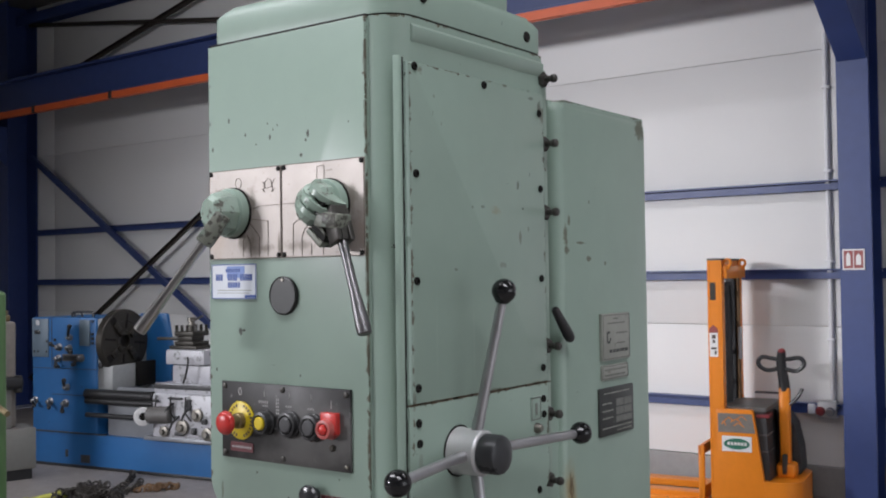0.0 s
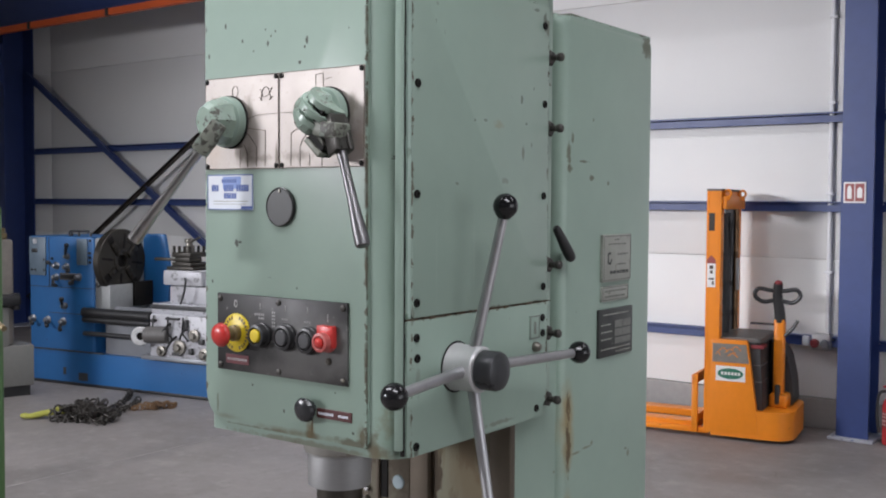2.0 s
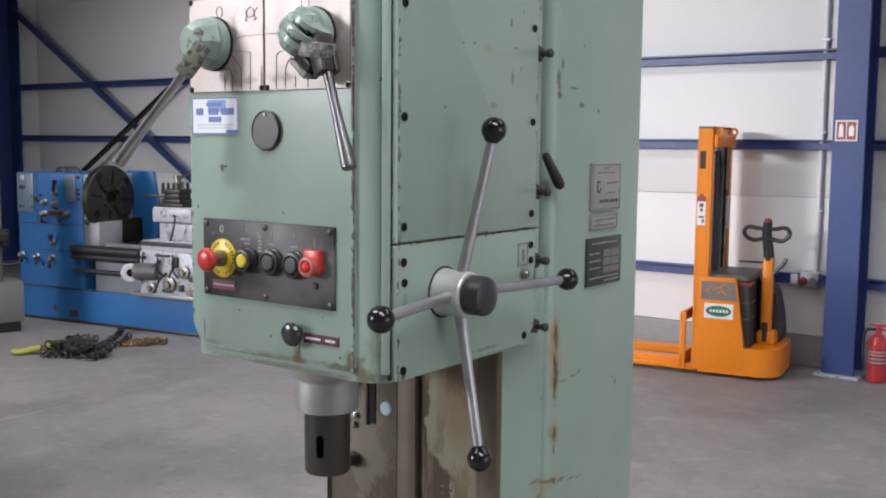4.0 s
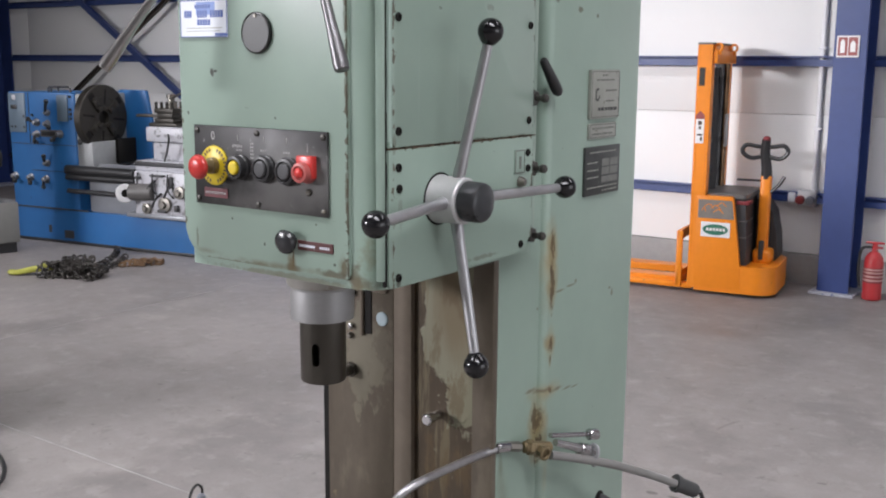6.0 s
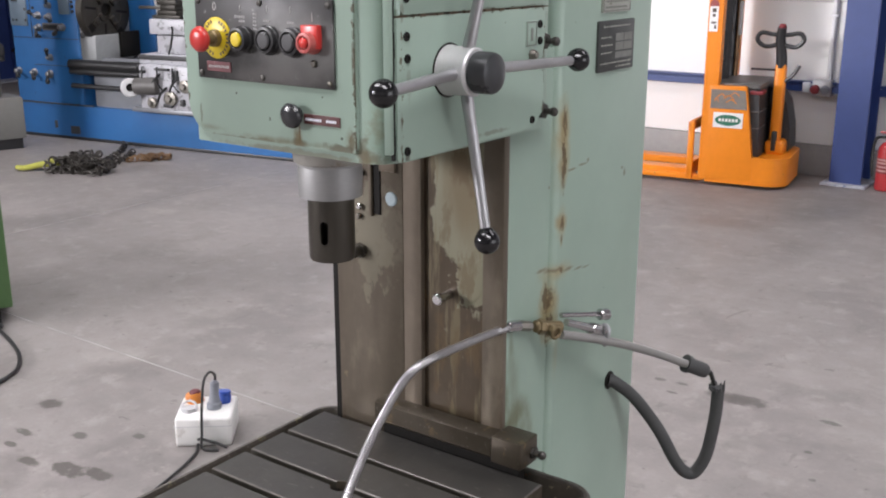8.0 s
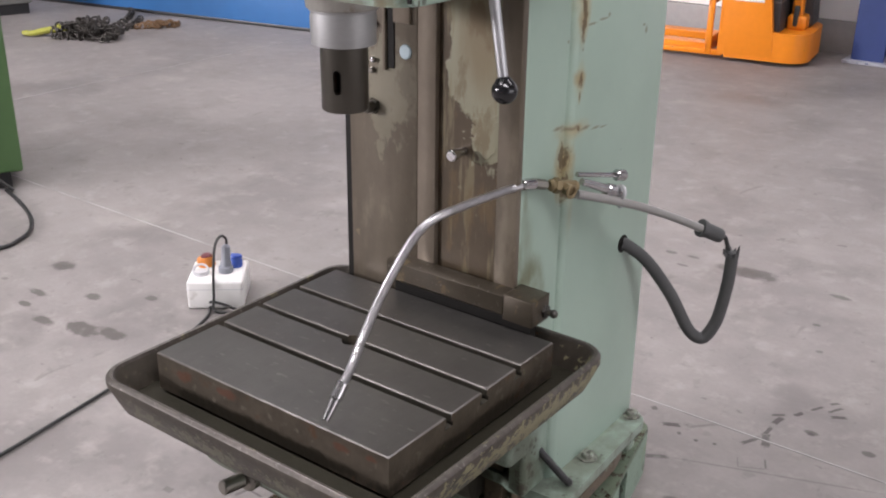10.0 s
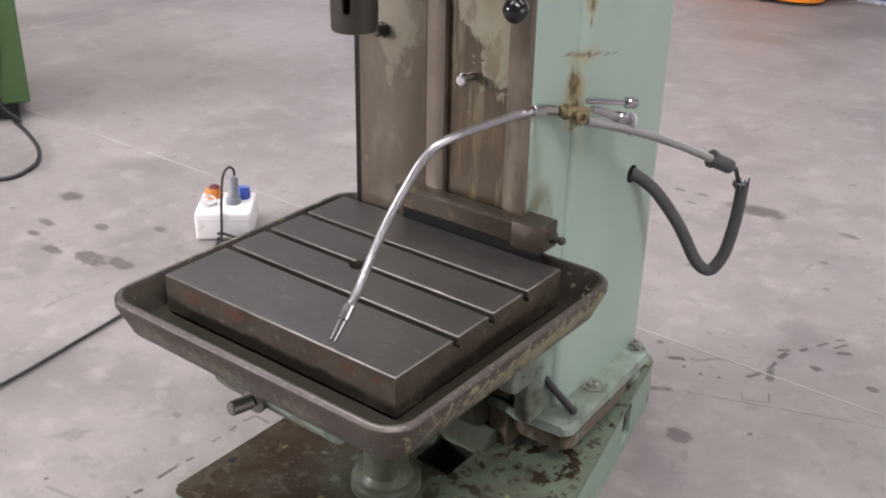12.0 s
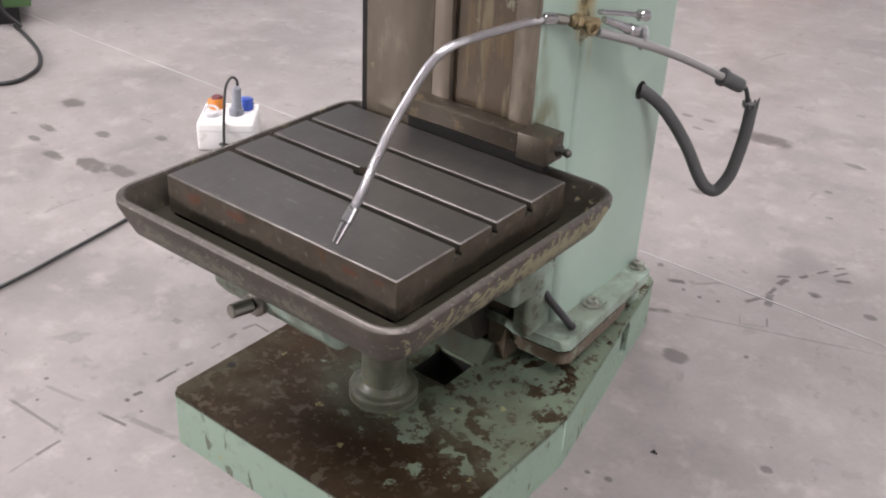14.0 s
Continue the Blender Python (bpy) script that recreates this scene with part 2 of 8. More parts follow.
paint_head.edge_wear((("Z", 2.335, 0.008), ("Y", 0.478, 0.012)), (0.09, 0.07, 0.04), 0.73)
paint_head = paint_head.done()
paint_cover = paint_mat("green_cover_paint", 0.70)
for cy, cz, sy, sz, k in ((0.455, 2.215, 0.020, 0.030, 0.8), (0.06, 2.245, 0.012, 0.012, 0.8), (0.37, 1.97, 0.008, 0.022, 0.7), (0.31, 1.915, 0.020, 0.010, 0.45), (0.40, 1.985, 0.006, 0.01, 0.6), (0.27, 1.685, 0.03, 0.006, 0.6), (0.12, 1.682, 0.05, 0.005, 0.7), (0.42, 1.684, 0.04, 0.006, 0.7), (0.035, 1.69, 0.008, 0.03, 0.6), (0.46, 1.93, 0.008, 0.03, 0.5), (0.12, 2.16, 0.002, 0.010, 0.8), (0.10, 2.205, 0.006, 0.006, 0.5), (0.30, 1.47, 0.08, 0.008, 0.6), (0.05, 1.58, 0.012, 0.05, 0.35)):
    paint_cover.cover(paint_cover.blot((0, cy, cz), (0.2, sy * 0.7, sz * 0.7), 0.8, 90, 0.6), (0.10, 0.080, 0.055), 0.6, -0.0003, k * 0.8)
for cy, k in ((0.21, 0.35), (0.10, 0.25)):
    paint_cover.cover(paint_cover.blot((0, cy, 1.78), (0.2, 0.004, 0.12), 0.3, 20, 0.8), (0.34, 0.43, 0.37), 0.3, strength=k)
paint_cover.edge_wear((("Y", 0.033, 0.010), ("Y", 0.464, 0.014), ("Z", 1.6825, 0.008), ("Z", 2.256, 0.008)), (0.085, 0.070, 0.045), 0.725)
for cy, cz, sy, sz, k in ((0.096, 2.176, 0.003, 0.009, 0.9), (0.364, 2.066, 0.006, 0.014, 0.8), (0.211, 2.019, 0.005, 0.004, 0.8), (0.244, 2.021, 0.010, 0.004, 0.6), (0.381, 2.023, 0.007, 0.004, 0.8), (0.158, 1.907, 0.009, 0.004, 0.6), (0.407, 2.091, 0.004, 0.008, 0.7), (0.415, 2.241, 0.024, 0.006, 0.7), (0.446, 2.226, 0.010, 0.022, 0.9), (0.462, 2.045, 0.006, 0.030, 0.6), (0.046, 1.463, 0.010, 0.014, 0.9)):
    paint_cover.cover(paint_cover.blot((0, cy, cz), (0.2, sy * 0.7, sz * 0.7), 0.8, 100, 0.5), (0.07, 0.068, 0.05), 0.6, -0.0003, k * 0.85)
paint_cover.cover(paint_cover.blot((0, 0.288, 2.016), (0.2, 0.022, 0.012), 0.7, 50, 0.9), (0.26, 0.23, 0.13), 0.5, strength=0.5)
paint_cover = paint_cover.done()

paint_dirty = paint_mat("green_dirty_paint", 0.63, 0.06).spots(4, 0.50, (0.11, 0.12, 0.085), 0.2, 0.5, strength=0.55).done()
# grimy green, dark enough to stand for shade under the tray too
paint_grime_shade = paint_mat("green_grime_and_shade_paint", 0.60, 0.1).spots(5, 0.36, (0.085, 0.095, 0.065), 0.25, 0.5, strength=0.85).spots(20, 0.58, (0.05, 0.04, 0.028), 0.06, 0.5, strength=0.8).done()
# chipped green made paler, so the bead's highlight is in its colour
bead_highlight_mat = Mat("pale_highlight_paint", (0.31, 0.41, 0.35), 0.24).vary(10, 0.1).spots(30, 0.62, (0.2, 0.28, 0.22), 0.1).spots(40, 0.66, DARK_CHIP, 0.03, stretch=(1, 1, 0.5)).done()

# base casting: paint worn to brown oily iron on its front half
base_mat = Mat("worn_base_casting", (0.025, 0.0155, 0.0075), 0.66, spec=0.12).vary(3, 0.5).vary(16, 0.25).vary(60, 0.15)
mask_n = base_mat.noise(14.0, 8.0, 0.62)
sepb = base_mat.node("ShaderNodeSeparateXYZ")
base_mat.link(base_mat.co, sepb.inputs[0])
grow = base_mat.math("ADD", base_mat.math("MULTIPLY", base_mat.math("SUBTRACT", sepb.outputs[1], 0.06), 0.50), base_mat.math("MULTIPLY", base_mat.math("ADD", sepb.outputs[0], 0.12), 0.22))
side = base_mat.math("MULTIPLY", base_mat.ramp(base_mat.math("SUBTRACT", 0.142, sepb.outputs[2]), 0.0, 0.012), 0.46)
ring = base_mat.math("MULTIPLY", base_mat.blot((-0.25, 0.24, 0.15), (0.20, 0.17, 0.5), 0.2, 6, 0.9), 0.12)
total = base_mat.math("ADD", base_mat.math("ADD", mask_n, base_mat.math("MINIMUM", grow, 0.17)), base_mat.math("ADD", side, ring))
base_mat.cover(base_mat.ramp(total, 0.595, 0.615), (0.130, 0.165, 0.118), 0.55, 0.0012)
base_mat.spots(30, 0.585, (0.05, 0.042, 0.028), 0.03, 0.5, -0.0008, strength=0.9)
base_mat.spots(4, 0.47, (0.06, 0.06, 0.04), 0.2, 0.5, strength=0.5)
# dark patch round the lifting screw: grime, and the table's shade as colour
base_mat.cover(base_mat.blot((-0.27, 0.26, 0.15), (0.26, 0.22, 0.5), 0.5, 9, 0.8), (0.062, 0.070, 0.046), 0.5, strength=0.75)
base_mat.spots(45, 0.60, (0.05, 0.038, 0.024), 0.04, 0.5, -0.0006, strength=0.75)
base_mat.cover(side, (0.26, 0.35, 0.28), 0.5, strength=1.6)
base_mat.spots(26, 0.60, (0.06, 0.045, 0.03), 0.06, 0.5, -0.0005, stretch=(1, 1, 0.4), strength=0.7)
base_mat.spots(18, 0.66, (0.30, 0.27, 0.13), 0.04, 0.6, strength=0.6)
base_mat = base_mat.roughen(9, 0.2).bump(40, 0.001).bump(160, 0.0004).done()

# tray: dark worn iron with remains of yellow-green paint
tray_mat = Mat("worn_tray_casting", (0.054, 0.046, 0.036), 0.48, 0.2).vary(6, 0.35).vary(22, 0.3).vary(60, 0.25)
tray_mat.spots(60, 0.62, (0.20, 0.185, 0.12), 0.06, 0.55, 0.0003, detail=8, strength=0.45)
tray_mat.spots(45, 0.60, (0.045, 0.038, 0.03), 0.05, 0.5, strength=0.7)
tray_mat.spots(7, 0.55, (0.078, 0.063, 0.048), 0.2, 0.5, strength=0.6)
for cx, cy, sx, sy in ((-0.25, -0.25, 0.10, 0.05), (-0.05, -0.25, 0.05, 0.05), (-0.42, -0.25, 0.05, 0.05)):
    tray_mat.cover(tray_mat.blot((cx, cy, 0.690), (sx, sy, 0.020), 2.3, 90, 0.25), (0.17, 0.17, 0.12), 0.55, 0.0004, 0.65)
tray_mat.cover(tray_mat.blot((0.16, 0.22, 0.70), (0.06, 0.34, 0.030), 2.1, 60, 0.2), (0.25, 0.235, 0.135), 0.55, 0.0005, 0.85)
tray_mat.spots(50, 0.66, (0.10, 0.045, 0.025), 0.05, 0.6)
tray_mat = tray_mat.roughen(14, 0.15).bump(70, 0.0008).done()
# tray floor, much darker than the tray's walls
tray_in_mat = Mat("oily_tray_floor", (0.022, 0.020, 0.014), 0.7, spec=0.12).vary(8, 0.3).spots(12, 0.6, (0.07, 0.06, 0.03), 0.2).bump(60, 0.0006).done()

table_mat = Mat("oily_machined_table", (0.064, 0.061, 0.056), 0.33, 0.45).vary(3, 0.22).vary(14, 0.2).vary(45, 0.12).vary(220, 0.06, (1, 0.06, 1))
table_mat.spots(9, 0.60, (0.06, 0.052, 0.045), 0.15, 0.3, strength=0.6)
table_mat.spots(90, 0.62, (0.19, 0.18, 0.165), 0.06, 0.35, stretch=(0.3, 1, 1), strength=0.35)
table_mat.spots(60, 0.66, (0.05, 0.04, 0.035), 0.03, 0.4, strength=0.7)
table_mat.cover(table_mat.blot((-0.13, -0.147, 0.735), (0.2, 0.01, 0.02), 0.9, 20, 0.3), (0.11, 0.05, 0.035), 0.6, strength=0.6)
table_mat = table_mat.roughen(5, 0.10).roughen(200, 0.06, (1, 0.05, 1)).bump(260, 0.00012, (1, 0.06, 1)).done()
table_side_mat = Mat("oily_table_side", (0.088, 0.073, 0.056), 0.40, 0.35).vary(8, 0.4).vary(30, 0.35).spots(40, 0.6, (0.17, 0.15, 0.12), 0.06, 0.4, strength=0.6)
# near-black band along the lower part of the table sides
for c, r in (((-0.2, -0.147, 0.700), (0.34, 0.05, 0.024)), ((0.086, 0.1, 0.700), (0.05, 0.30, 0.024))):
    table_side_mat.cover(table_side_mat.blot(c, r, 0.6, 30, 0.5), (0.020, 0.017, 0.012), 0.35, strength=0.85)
for c, r in (((-0.02, -0.147, 0.745), (0.025, 0.05, 0.010)), ((-0.30, -0.147, 0.748), (0.04, 0.05, 0.012)), ((0.05, -0.147, 0.75), (0.015, 0.05, 0.008)), ((-0.42, -0.147, 0.74), (0.03, 0.05, 0.015))):
    table_side_mat.cover(table_side_mat.blot(c, r, 0.8, 50, 0.6), (0.13, 0.055, 0.035), 0.5, strength=0.7)
table_side_mat = table_side_mat.spots(14, 0.60, (0.11, 0.055, 0.03), 0.08, 0.5, strength=0.7).spots(20, 0.65, (0.15, 0.14, 0.07), 0.06, 0.5, strength=0.6).bump(80, 0.0008).done()

# table bevels: wear, with the edge highlight put into a paler colour
worn_edge_highlight = Mat("worn_edge_with_highlight", (0.115, 0.106, 0.096), 0.46, 0.3).vary(30, 0.4).vary(8, 0.4).spots(20, 0.54, (0.09, 0.08, 0.07), 0.1).done()
worn_rim = Mat("worn_iron_rim", (0.082, 0.073, 0.064), 0.42, 0.5).vary(9, 0.3).vary(70, 0.3).spots(110, 0.60, (0.26, 0.245, 0.225), 0.08, strength=0.45).spots(26, 0.60, (0.22, 0.20, 0.12), 0.06, strength=0.6).vary(40, 0.25).spots(9, 0.56, (0.07, 0.06, 0.05), 0.2, strength=0.7).bump(60, 0.0006).done()

# slideways: brown oil film over scraped iron
way_mat = Mat("oil_browned_slideway", (0.120, 0.100, 0.075), 0.36, 0.4).vary(3, 0.2, (1, 1, 0.2)).vary(24, 0.2, (1, 1, 0.15)).vary(10, 0.2).vary(90, 0.06)
way_mat.spots(6, 0.60, (0.12, 0.085, 0.055), 0.15, 0.4, stretch=(1, 1, 0.3), strength=0.7)
way_mat.spots(30, 0.68, (0.30, 0.25, 0.15), 0.05, 0.5, strength=0.5)
way_mat.spots(11, 0.55, (0.23, 0.20, 0.15), 0.15, 0.4, stretch=(1, 1, 0.4), detail=9, strength=0.5)
way_mat.spots(16, 0.56, (0.085, 0.062, 0.042), 0.12, 0.4, stretch=(1, 1, 0.08), strength=0.6)
way_mat.cover(way_mat.blot((-0.36, 0.385, 1.20), (0.05, 0.1, 0.13), 1.0, 40, 0.2, (1, 1, 0.6)), (0.24, 0.225, 0.165), 0.5, strength=0.5)
way_mat = way_mat.cover(way_mat.blot((-0.33, 0.385, 1.22), (0.09, 0.1, 0.10), 1.1, 45, 0.5), (0.20, 0.185, 0.14), 0.5, strength=0.4).roughen(8, 0.1).bump(120, 0.0003, (1, 1, 0.1)).done()
way_pale_mat = Mat("wiped_slideway", (0.185, 0.155, 0.12), 0.32, 0.45).vary(5, 0.2, (1, 1, 0.15)).vary(18, 0.15).vary(60, 0.08).roughen(10, 0.1).bump(150, 0.0002, (1, 1, 0.1)).done()
recess_mat = Mat("oily_recess", (0.074, 0.055, 0.035), 0.32, 0.25).vary(4, 0.2, (1, 1, 0.15)).vary(30, 0.15)
mk = recess_mat.blot((-0.115, 0.40, 1.33), (0.10, 0.1, 0.21), 0.55, 16, 0.08, (1, 1, 0.6))
recess_mat.cover(mk, (0.235, 0.228, 0.160), 0.5, 0.0008)
recess_mat.spots(34, 0.52, (0.20, 0.17, 0.10), 0.10, 0.5, stretch=(1, 1, 0.12), strength=0.6)
recess_mat.cover(recess_mat.blot((-0.10, 0.40, 1.14), (0.05, 0.1, 0.06), 1.1, 60, 0.15), (0.225, 0.215, 0.145), 0.5, 0.0004)
recess_mat.cover(recess_mat.blot((-0.13, 0.40, 1.34), (0.06, 0.1, 0.18), 0.6, 12, 0.8, (1, 1, 0.3)), (0.15, 0.10, 0.045), 0.4, strength=0.6)
recess_mat.spots(22, 0.50, (0.125, 0.085, 0.042), 0.10, 0.4, stretch=(1, 1, 0.35), strength=0.6)
recess_mat.spots(60, 0.66, (0.28, 0.27, 0.18), 0.06, 0.5, strength=0.3)
recess_mat = recess_mat.bump(60, 0.0006, (1, 1, 0.3)).done()

slide_mat = Mat("oily_slide_block", (0.070, 0.058, 0.042), 0.36, 0.55).vary(8, 0.2).vary(40, 0.15).spots(14, 0.6, (0.06, 0.05, 0.035), 0.1, strength=0.7).spots(24, 0.58, (0.20, 0.15, 0.08), 0.08, 0.5, strength=0.6).spots(70, 0.63, (0.26, 0.25, 0.23), 0.04, 0.4, strength=0.5).bump(80, 0.0006).done()
boss_mat = Mat("stained_pale_casting", (0.34, 0.33, 0.30), 0.5, 0.3).vary(12, 0.25).spots(20, 0.54, (0.16, 0.12, 0.07), 0.15, strength=0.7).bump(80, 0.0005).done()
chrome = Mat("polished_steel", (0.55, 0.545, 0.55), 0.24, 1.0).vary(25, 0.08).roughen(20, 0.04).done()
steel = Mat("turned_steel", (0.42, 0.42, 0.42), 0.32, 1.0).vary(20, 0.1).roughen(60, 0.1, (1, 1, 6)).bump(200, 0.0001, (0.1, 0.1, 4)).done()
quill_mat = Mat("satin_quill_steel", (0.40, 0.40, 0.40), 0.52, 0.45).vary(14, 0.12).vary(60, 0.06, (1, 1, 6)).spots(24, 0.64, (0.22, 0.21, 0.19), 0.15, strength=0.5).bump(120, 0.0002).done()
stud_mat = Mat("oily_dark_stud", (0.07, 0.066, 0.060), 0.45, 0.6).vary(40, 0.3).spots(60, 0.6, (0.16, 0.15, 0.12), 0.1).done()
dull_steel = Mat("dull_steel", (0.24, 0.225, 0.20), 0.42, 0.9).vary(18, 0.15).spots(30, 0.64, (0.10, 0.08, 0.06), 0.1).bump(90, 0.0003).done()
dark_steel = Mat("dark_spindle_steel", (0.085, 0.078, 0.066), 0.36, 0.7).vary(12, 0.15).roughen(30, 0.1).bump(140, 0.0002, (1, 1, 0.2)).done()
brass = Mat("tarnished_brass", (0.20, 0.155, 0.085), 0.45, 0.6).vary(40, 0.25).spots(60, 0.62, (0.12, 0.09, 0.04), 0.1).bump(120, 0.0004).done()
flex_mat = Mat("chromed_flexible_pipe", (0.42, 0.415, 0.42), 0.36, 0.9).vary(40, 0.25).done()
clear_hose = Mat("clouded_plastic_hose", (0.23, 0.225, 0.215), 0.28).vary(20, 0.15).done()
bakelite = Mat("black_bakelite", (0.010, 0.010, 0.011), 0.16).roughen(30, 0.06).spots(80, 0.7, (0.06, 0.06, 0.06), 0.05).done()
hub_cap_mat = Mat("dark_hub_cap", (0.050, 0.052, 0.055), 0.30, 0.3).vary(30, 0.2).roughen(20, 0.1).spots(40, 0.66, (0.2, 0.2, 0.2), 0.05).done()
cast_alu = Mat("satin_cast_hub", (0.60, 0.60, 0.60), 0.45, 0.45).vary(30, 0.12).bump(150, 0.0003).done()
rubber = Mat("grey_foam_hose", (0.055, 0.056, 0.056), 0.7).vary(14, 0.15).vary(80, 0.1).bump(200, 0.0006).done()
black_cable = plain("black_cable", (0.018, 0.018, 0.018), 0.45, 0, 0.2)
# black for screws and joints, and for boxes that fill in shade
black_void = Mat("black_screw_and_shade_fill", (0.010, 0.009, 0.008), 0.6, spec=0.2).vary(60, 0.4).done()
speed_plate_mat = Mat("etched_aluminium_plate", (0.37, 0.330, 0.300), 0.42, 0.25).vary(5, 0.10).vary(30, 0.08).spots(8, 0.52, (0.36, 0.29, 0.23), 0.2, strength=0.6).spots(22, 0.60, (0.24, 0.20, 0.17), 0.15, strength=0.5).spots(120, 0.6, (0.22, 0.19, 0.16), 0.1, strength=0.4).spots(40, 0.66, (0.2, 0.17, 0.14), 0.05, strength=0.6).roughen(20, 0.1)
for cx, cz, sx, sz, k in ((-0.352, 1.962, 0.030, 0.020, 0.75), (-0.334, 2.03, 0.012, 0.03, 0.5), (-0.115, 1.975, 0.040, 0.026, 0.8), (-0.092, 2.03, 0.014, 0.03, 0.5), (-0.21, 1.953, 0.05, 0.012, 0.5), (-0.30, 1.950, 0.05, 0.010, 0.5), (-0.405, 2.05, 0.04, 0.016, 0.4), (-0.266, 1.952, 0.004, 0.022, 0.9)):
    speed_plate_mat.cover(speed_plate_mat.blot((cx, 0, cz), (sx, 0.2, sz), 0.9, 70, 0.8, (1, 1, 0.5)), (0.13, 0.11, 0.085), 0.55, strength=k)
speed_plate_mat = speed_plate_mat.done()
etch = plain("brown_etching", (0.085, 0.062, 0.050), 0.6, 0, 0.3, 60)
panel_mat = Mat("grimy_black_control_plate", (0.020, 0.019, 0.019), 0.44, 0.3).vary(6, 0.35).vary(30, 0.25)
panel_mat.cover(panel_mat.blot((-0.17, 0, 1.62), (0.16, 0.1, 0.08), 0.5, 9, 0.9), (0.175, 0.172, 0.166), 0.42, strength=0.85)
panel_mat.cover(panel_mat.blot((-0.26, 0, 1.575), (0.16, 0.1, 0.03), 0.6, 16, 0.9), (0.13, 0.125, 0.12), 0.45, strength=0.6)
panel_mat = panel_mat.spots(60, 0.63, (0.30, 0.30, 0.29), 0.1, strength=0.5).roughen(20, 0.12).bump(120, 0.0002).done()
mark_white = plain("white_marking", (0.38, 0.37, 0.36), 0.6, 0, 0.3, 60)
red_plastic = Mat("red_plastic", (0.50, 0.035, 0.03), 0.30).vary(30, 0.12).done()
red_dirty = Mat("red_faded_label", (0.20, 0.028, 0.034), 0.5).vary(40, 0.3).done()
label_maroon = Mat("soiled_maroon_label", (0.115, 0.020, 0.026), 0.5).vary(40, 0.35).spots(60, 0.58, (0.03, 0.02, 0.02), 0.1, strength=0.7).done()
maroon = plain("maroon_label", (0.065, 0.016, 0.015), 0.45)
yellow_plastic = Mat("yellow_plastic", (0.62, 0.47, 0.015), 0.38).vary(40, 0.12).spots(50, 0.66, (0.2, 0.15, 0.03), 0.1, strength=0.5).done()
black_plastic = Mat("worn_black_plastic", (0.022, 0.022, 0.023), 0.38).vary(40, 0.25).roughen(40, 0.1).done()
dark_glass = Mat("dark_dial_glass", (0.026, 0.027, 0.026), 0.38, 0.1).vary(20, 0.3).spots(14, 0.6, (0.08, 0.08, 0.075), 0.2).done()
sticker_white = Mat("white_sticker", (0.70, 0.74, 0.80), 0.35).vary(20, 0.05).done()
sticker_blue = plain("blue_print", (0.045, 0.10, 0.36), 0.4)
plate_grey = Mat("aged_nameplate", (0.34, 0.35, 0.31), 0.42, 0.3).vary(30, 0.15).spots(50, 0.62, (0.15, 0.15, 0.12), 0.1).done()
plate_dark = Mat("dark_nameplate", (0.055, 0.058, 0.056), 0.42, 0.3).vary(30, 0.3).spots(50, 0.64, (0.2, 0.2, 0.19), 0.1).done()
cap_blue = plain("pale_blue_cap", (0.44, 0.54, 0.58), 0.4)

# the hall
floor_mat = Mat("power_floated_concrete", (0.232, 0.213, 0.205), 0.52, spec=0.12).vary(0.5, 0.10).vary(2.2, 0.17).vary(9, 0.10).vary(60, 0.06)
floor_mat.spots(0.9, 0.52, (0.177, 0.165, 0.158), 0.25, strength=0.55)
floor_mat.spots(2.7, 0.55, (0.180, 0.167, 0.160), 0.2, 0.34, stretch=(1, 2.2, 1), strength=0.5)
floor_mat.spots(6.5, 0.675, (0.119, 0.109, 0.103), 0.03, 0.35, stretch=(1.0, 1.5, 1), strength=0.75)
floor_mat.spots(15, 0.715, (0.096, 0.086, 0.081), 0.02, 0.4, strength=0.8)
floor_mat.spots(3, 0.52, (0.345, 0.320, 0.300), 0.30, 0.5, detail=9, strength=0.7)
floor_mat.spots(1.6, 0.50, (0.158, 0.145, 0.139), 0.12, 0.36, detail=9, strength=0.55)
floor_mat.spots(7.5, 0.52, (0.34, 0.318, 0.298), 0.22, 0.55, detail=9, strength=0.5)
floor_mat.spots(11, 0.60, (0.152, 0.141, 0.133), 0.06, 0.4, detail=8, strength=0.35)
floor_mat.spots(28, 0.67, (0.142, 0.133, 0.123), 0.03, 0.45, strength=0.5)
STAINS = ((0.11, 1.033, 0.045, 0.04), (-2.597, 0.964, 0.06, 0.05), (-0.35, 2.665, 0.15, 0.055), (0.051, 2.671, 0.055, 0.02), (0.057, 2.37, 0.018, 0.016), (0.134, 2.164, 0.016, 0.014),
          (-2.45, 0.75, 0.06, 0.025), (-2.40, 0.66, 0.05, 0.02), (-2.25, 0.86, 0.05, 0.03), (-2.05, 0.67, 0.10, 0.05), (-1.93, 0.71, 0.08, 0.04), (-2.22, 0.62, 0.07, 0.03), (0.463, 1.61, 0.025, 0.02), (0.266, 1.164, 0.009, 0.008),
          (-0.68, 2.68, 0.03, 0.02), (-0.58, 2.69, 0.035, 0.015), (-0.58, 2.58, 0.03, 0.012), (-0.31, 2.03, 0.04, 0.02), (0.289, 1.622, 0.03, 0.014), (-2.06, 0.99, 0.035, 0.025),
          (0.498, 0.759, 0.020, 0.017), (0.226, 0.476, 0.014, 0.011), (0.169, 0.383, 0.006, 0.005), (0.176, 0.465, 0.010, 0.008), (0.475, 0.844, 0.005, 0.004), (0.265, 1.168, 0.007, 0.006), (-0.30, 2.68, 0.11, 0.06))
for cx, cy, sx, sy in STAINS:
    floor_mat.cover(floor_mat.blot((cx, cy, 0), (sx, sy, 0.5), 0.45, 24, 0.4), (0.100, 0.091, 0.085), 0.33, strength=0.85)
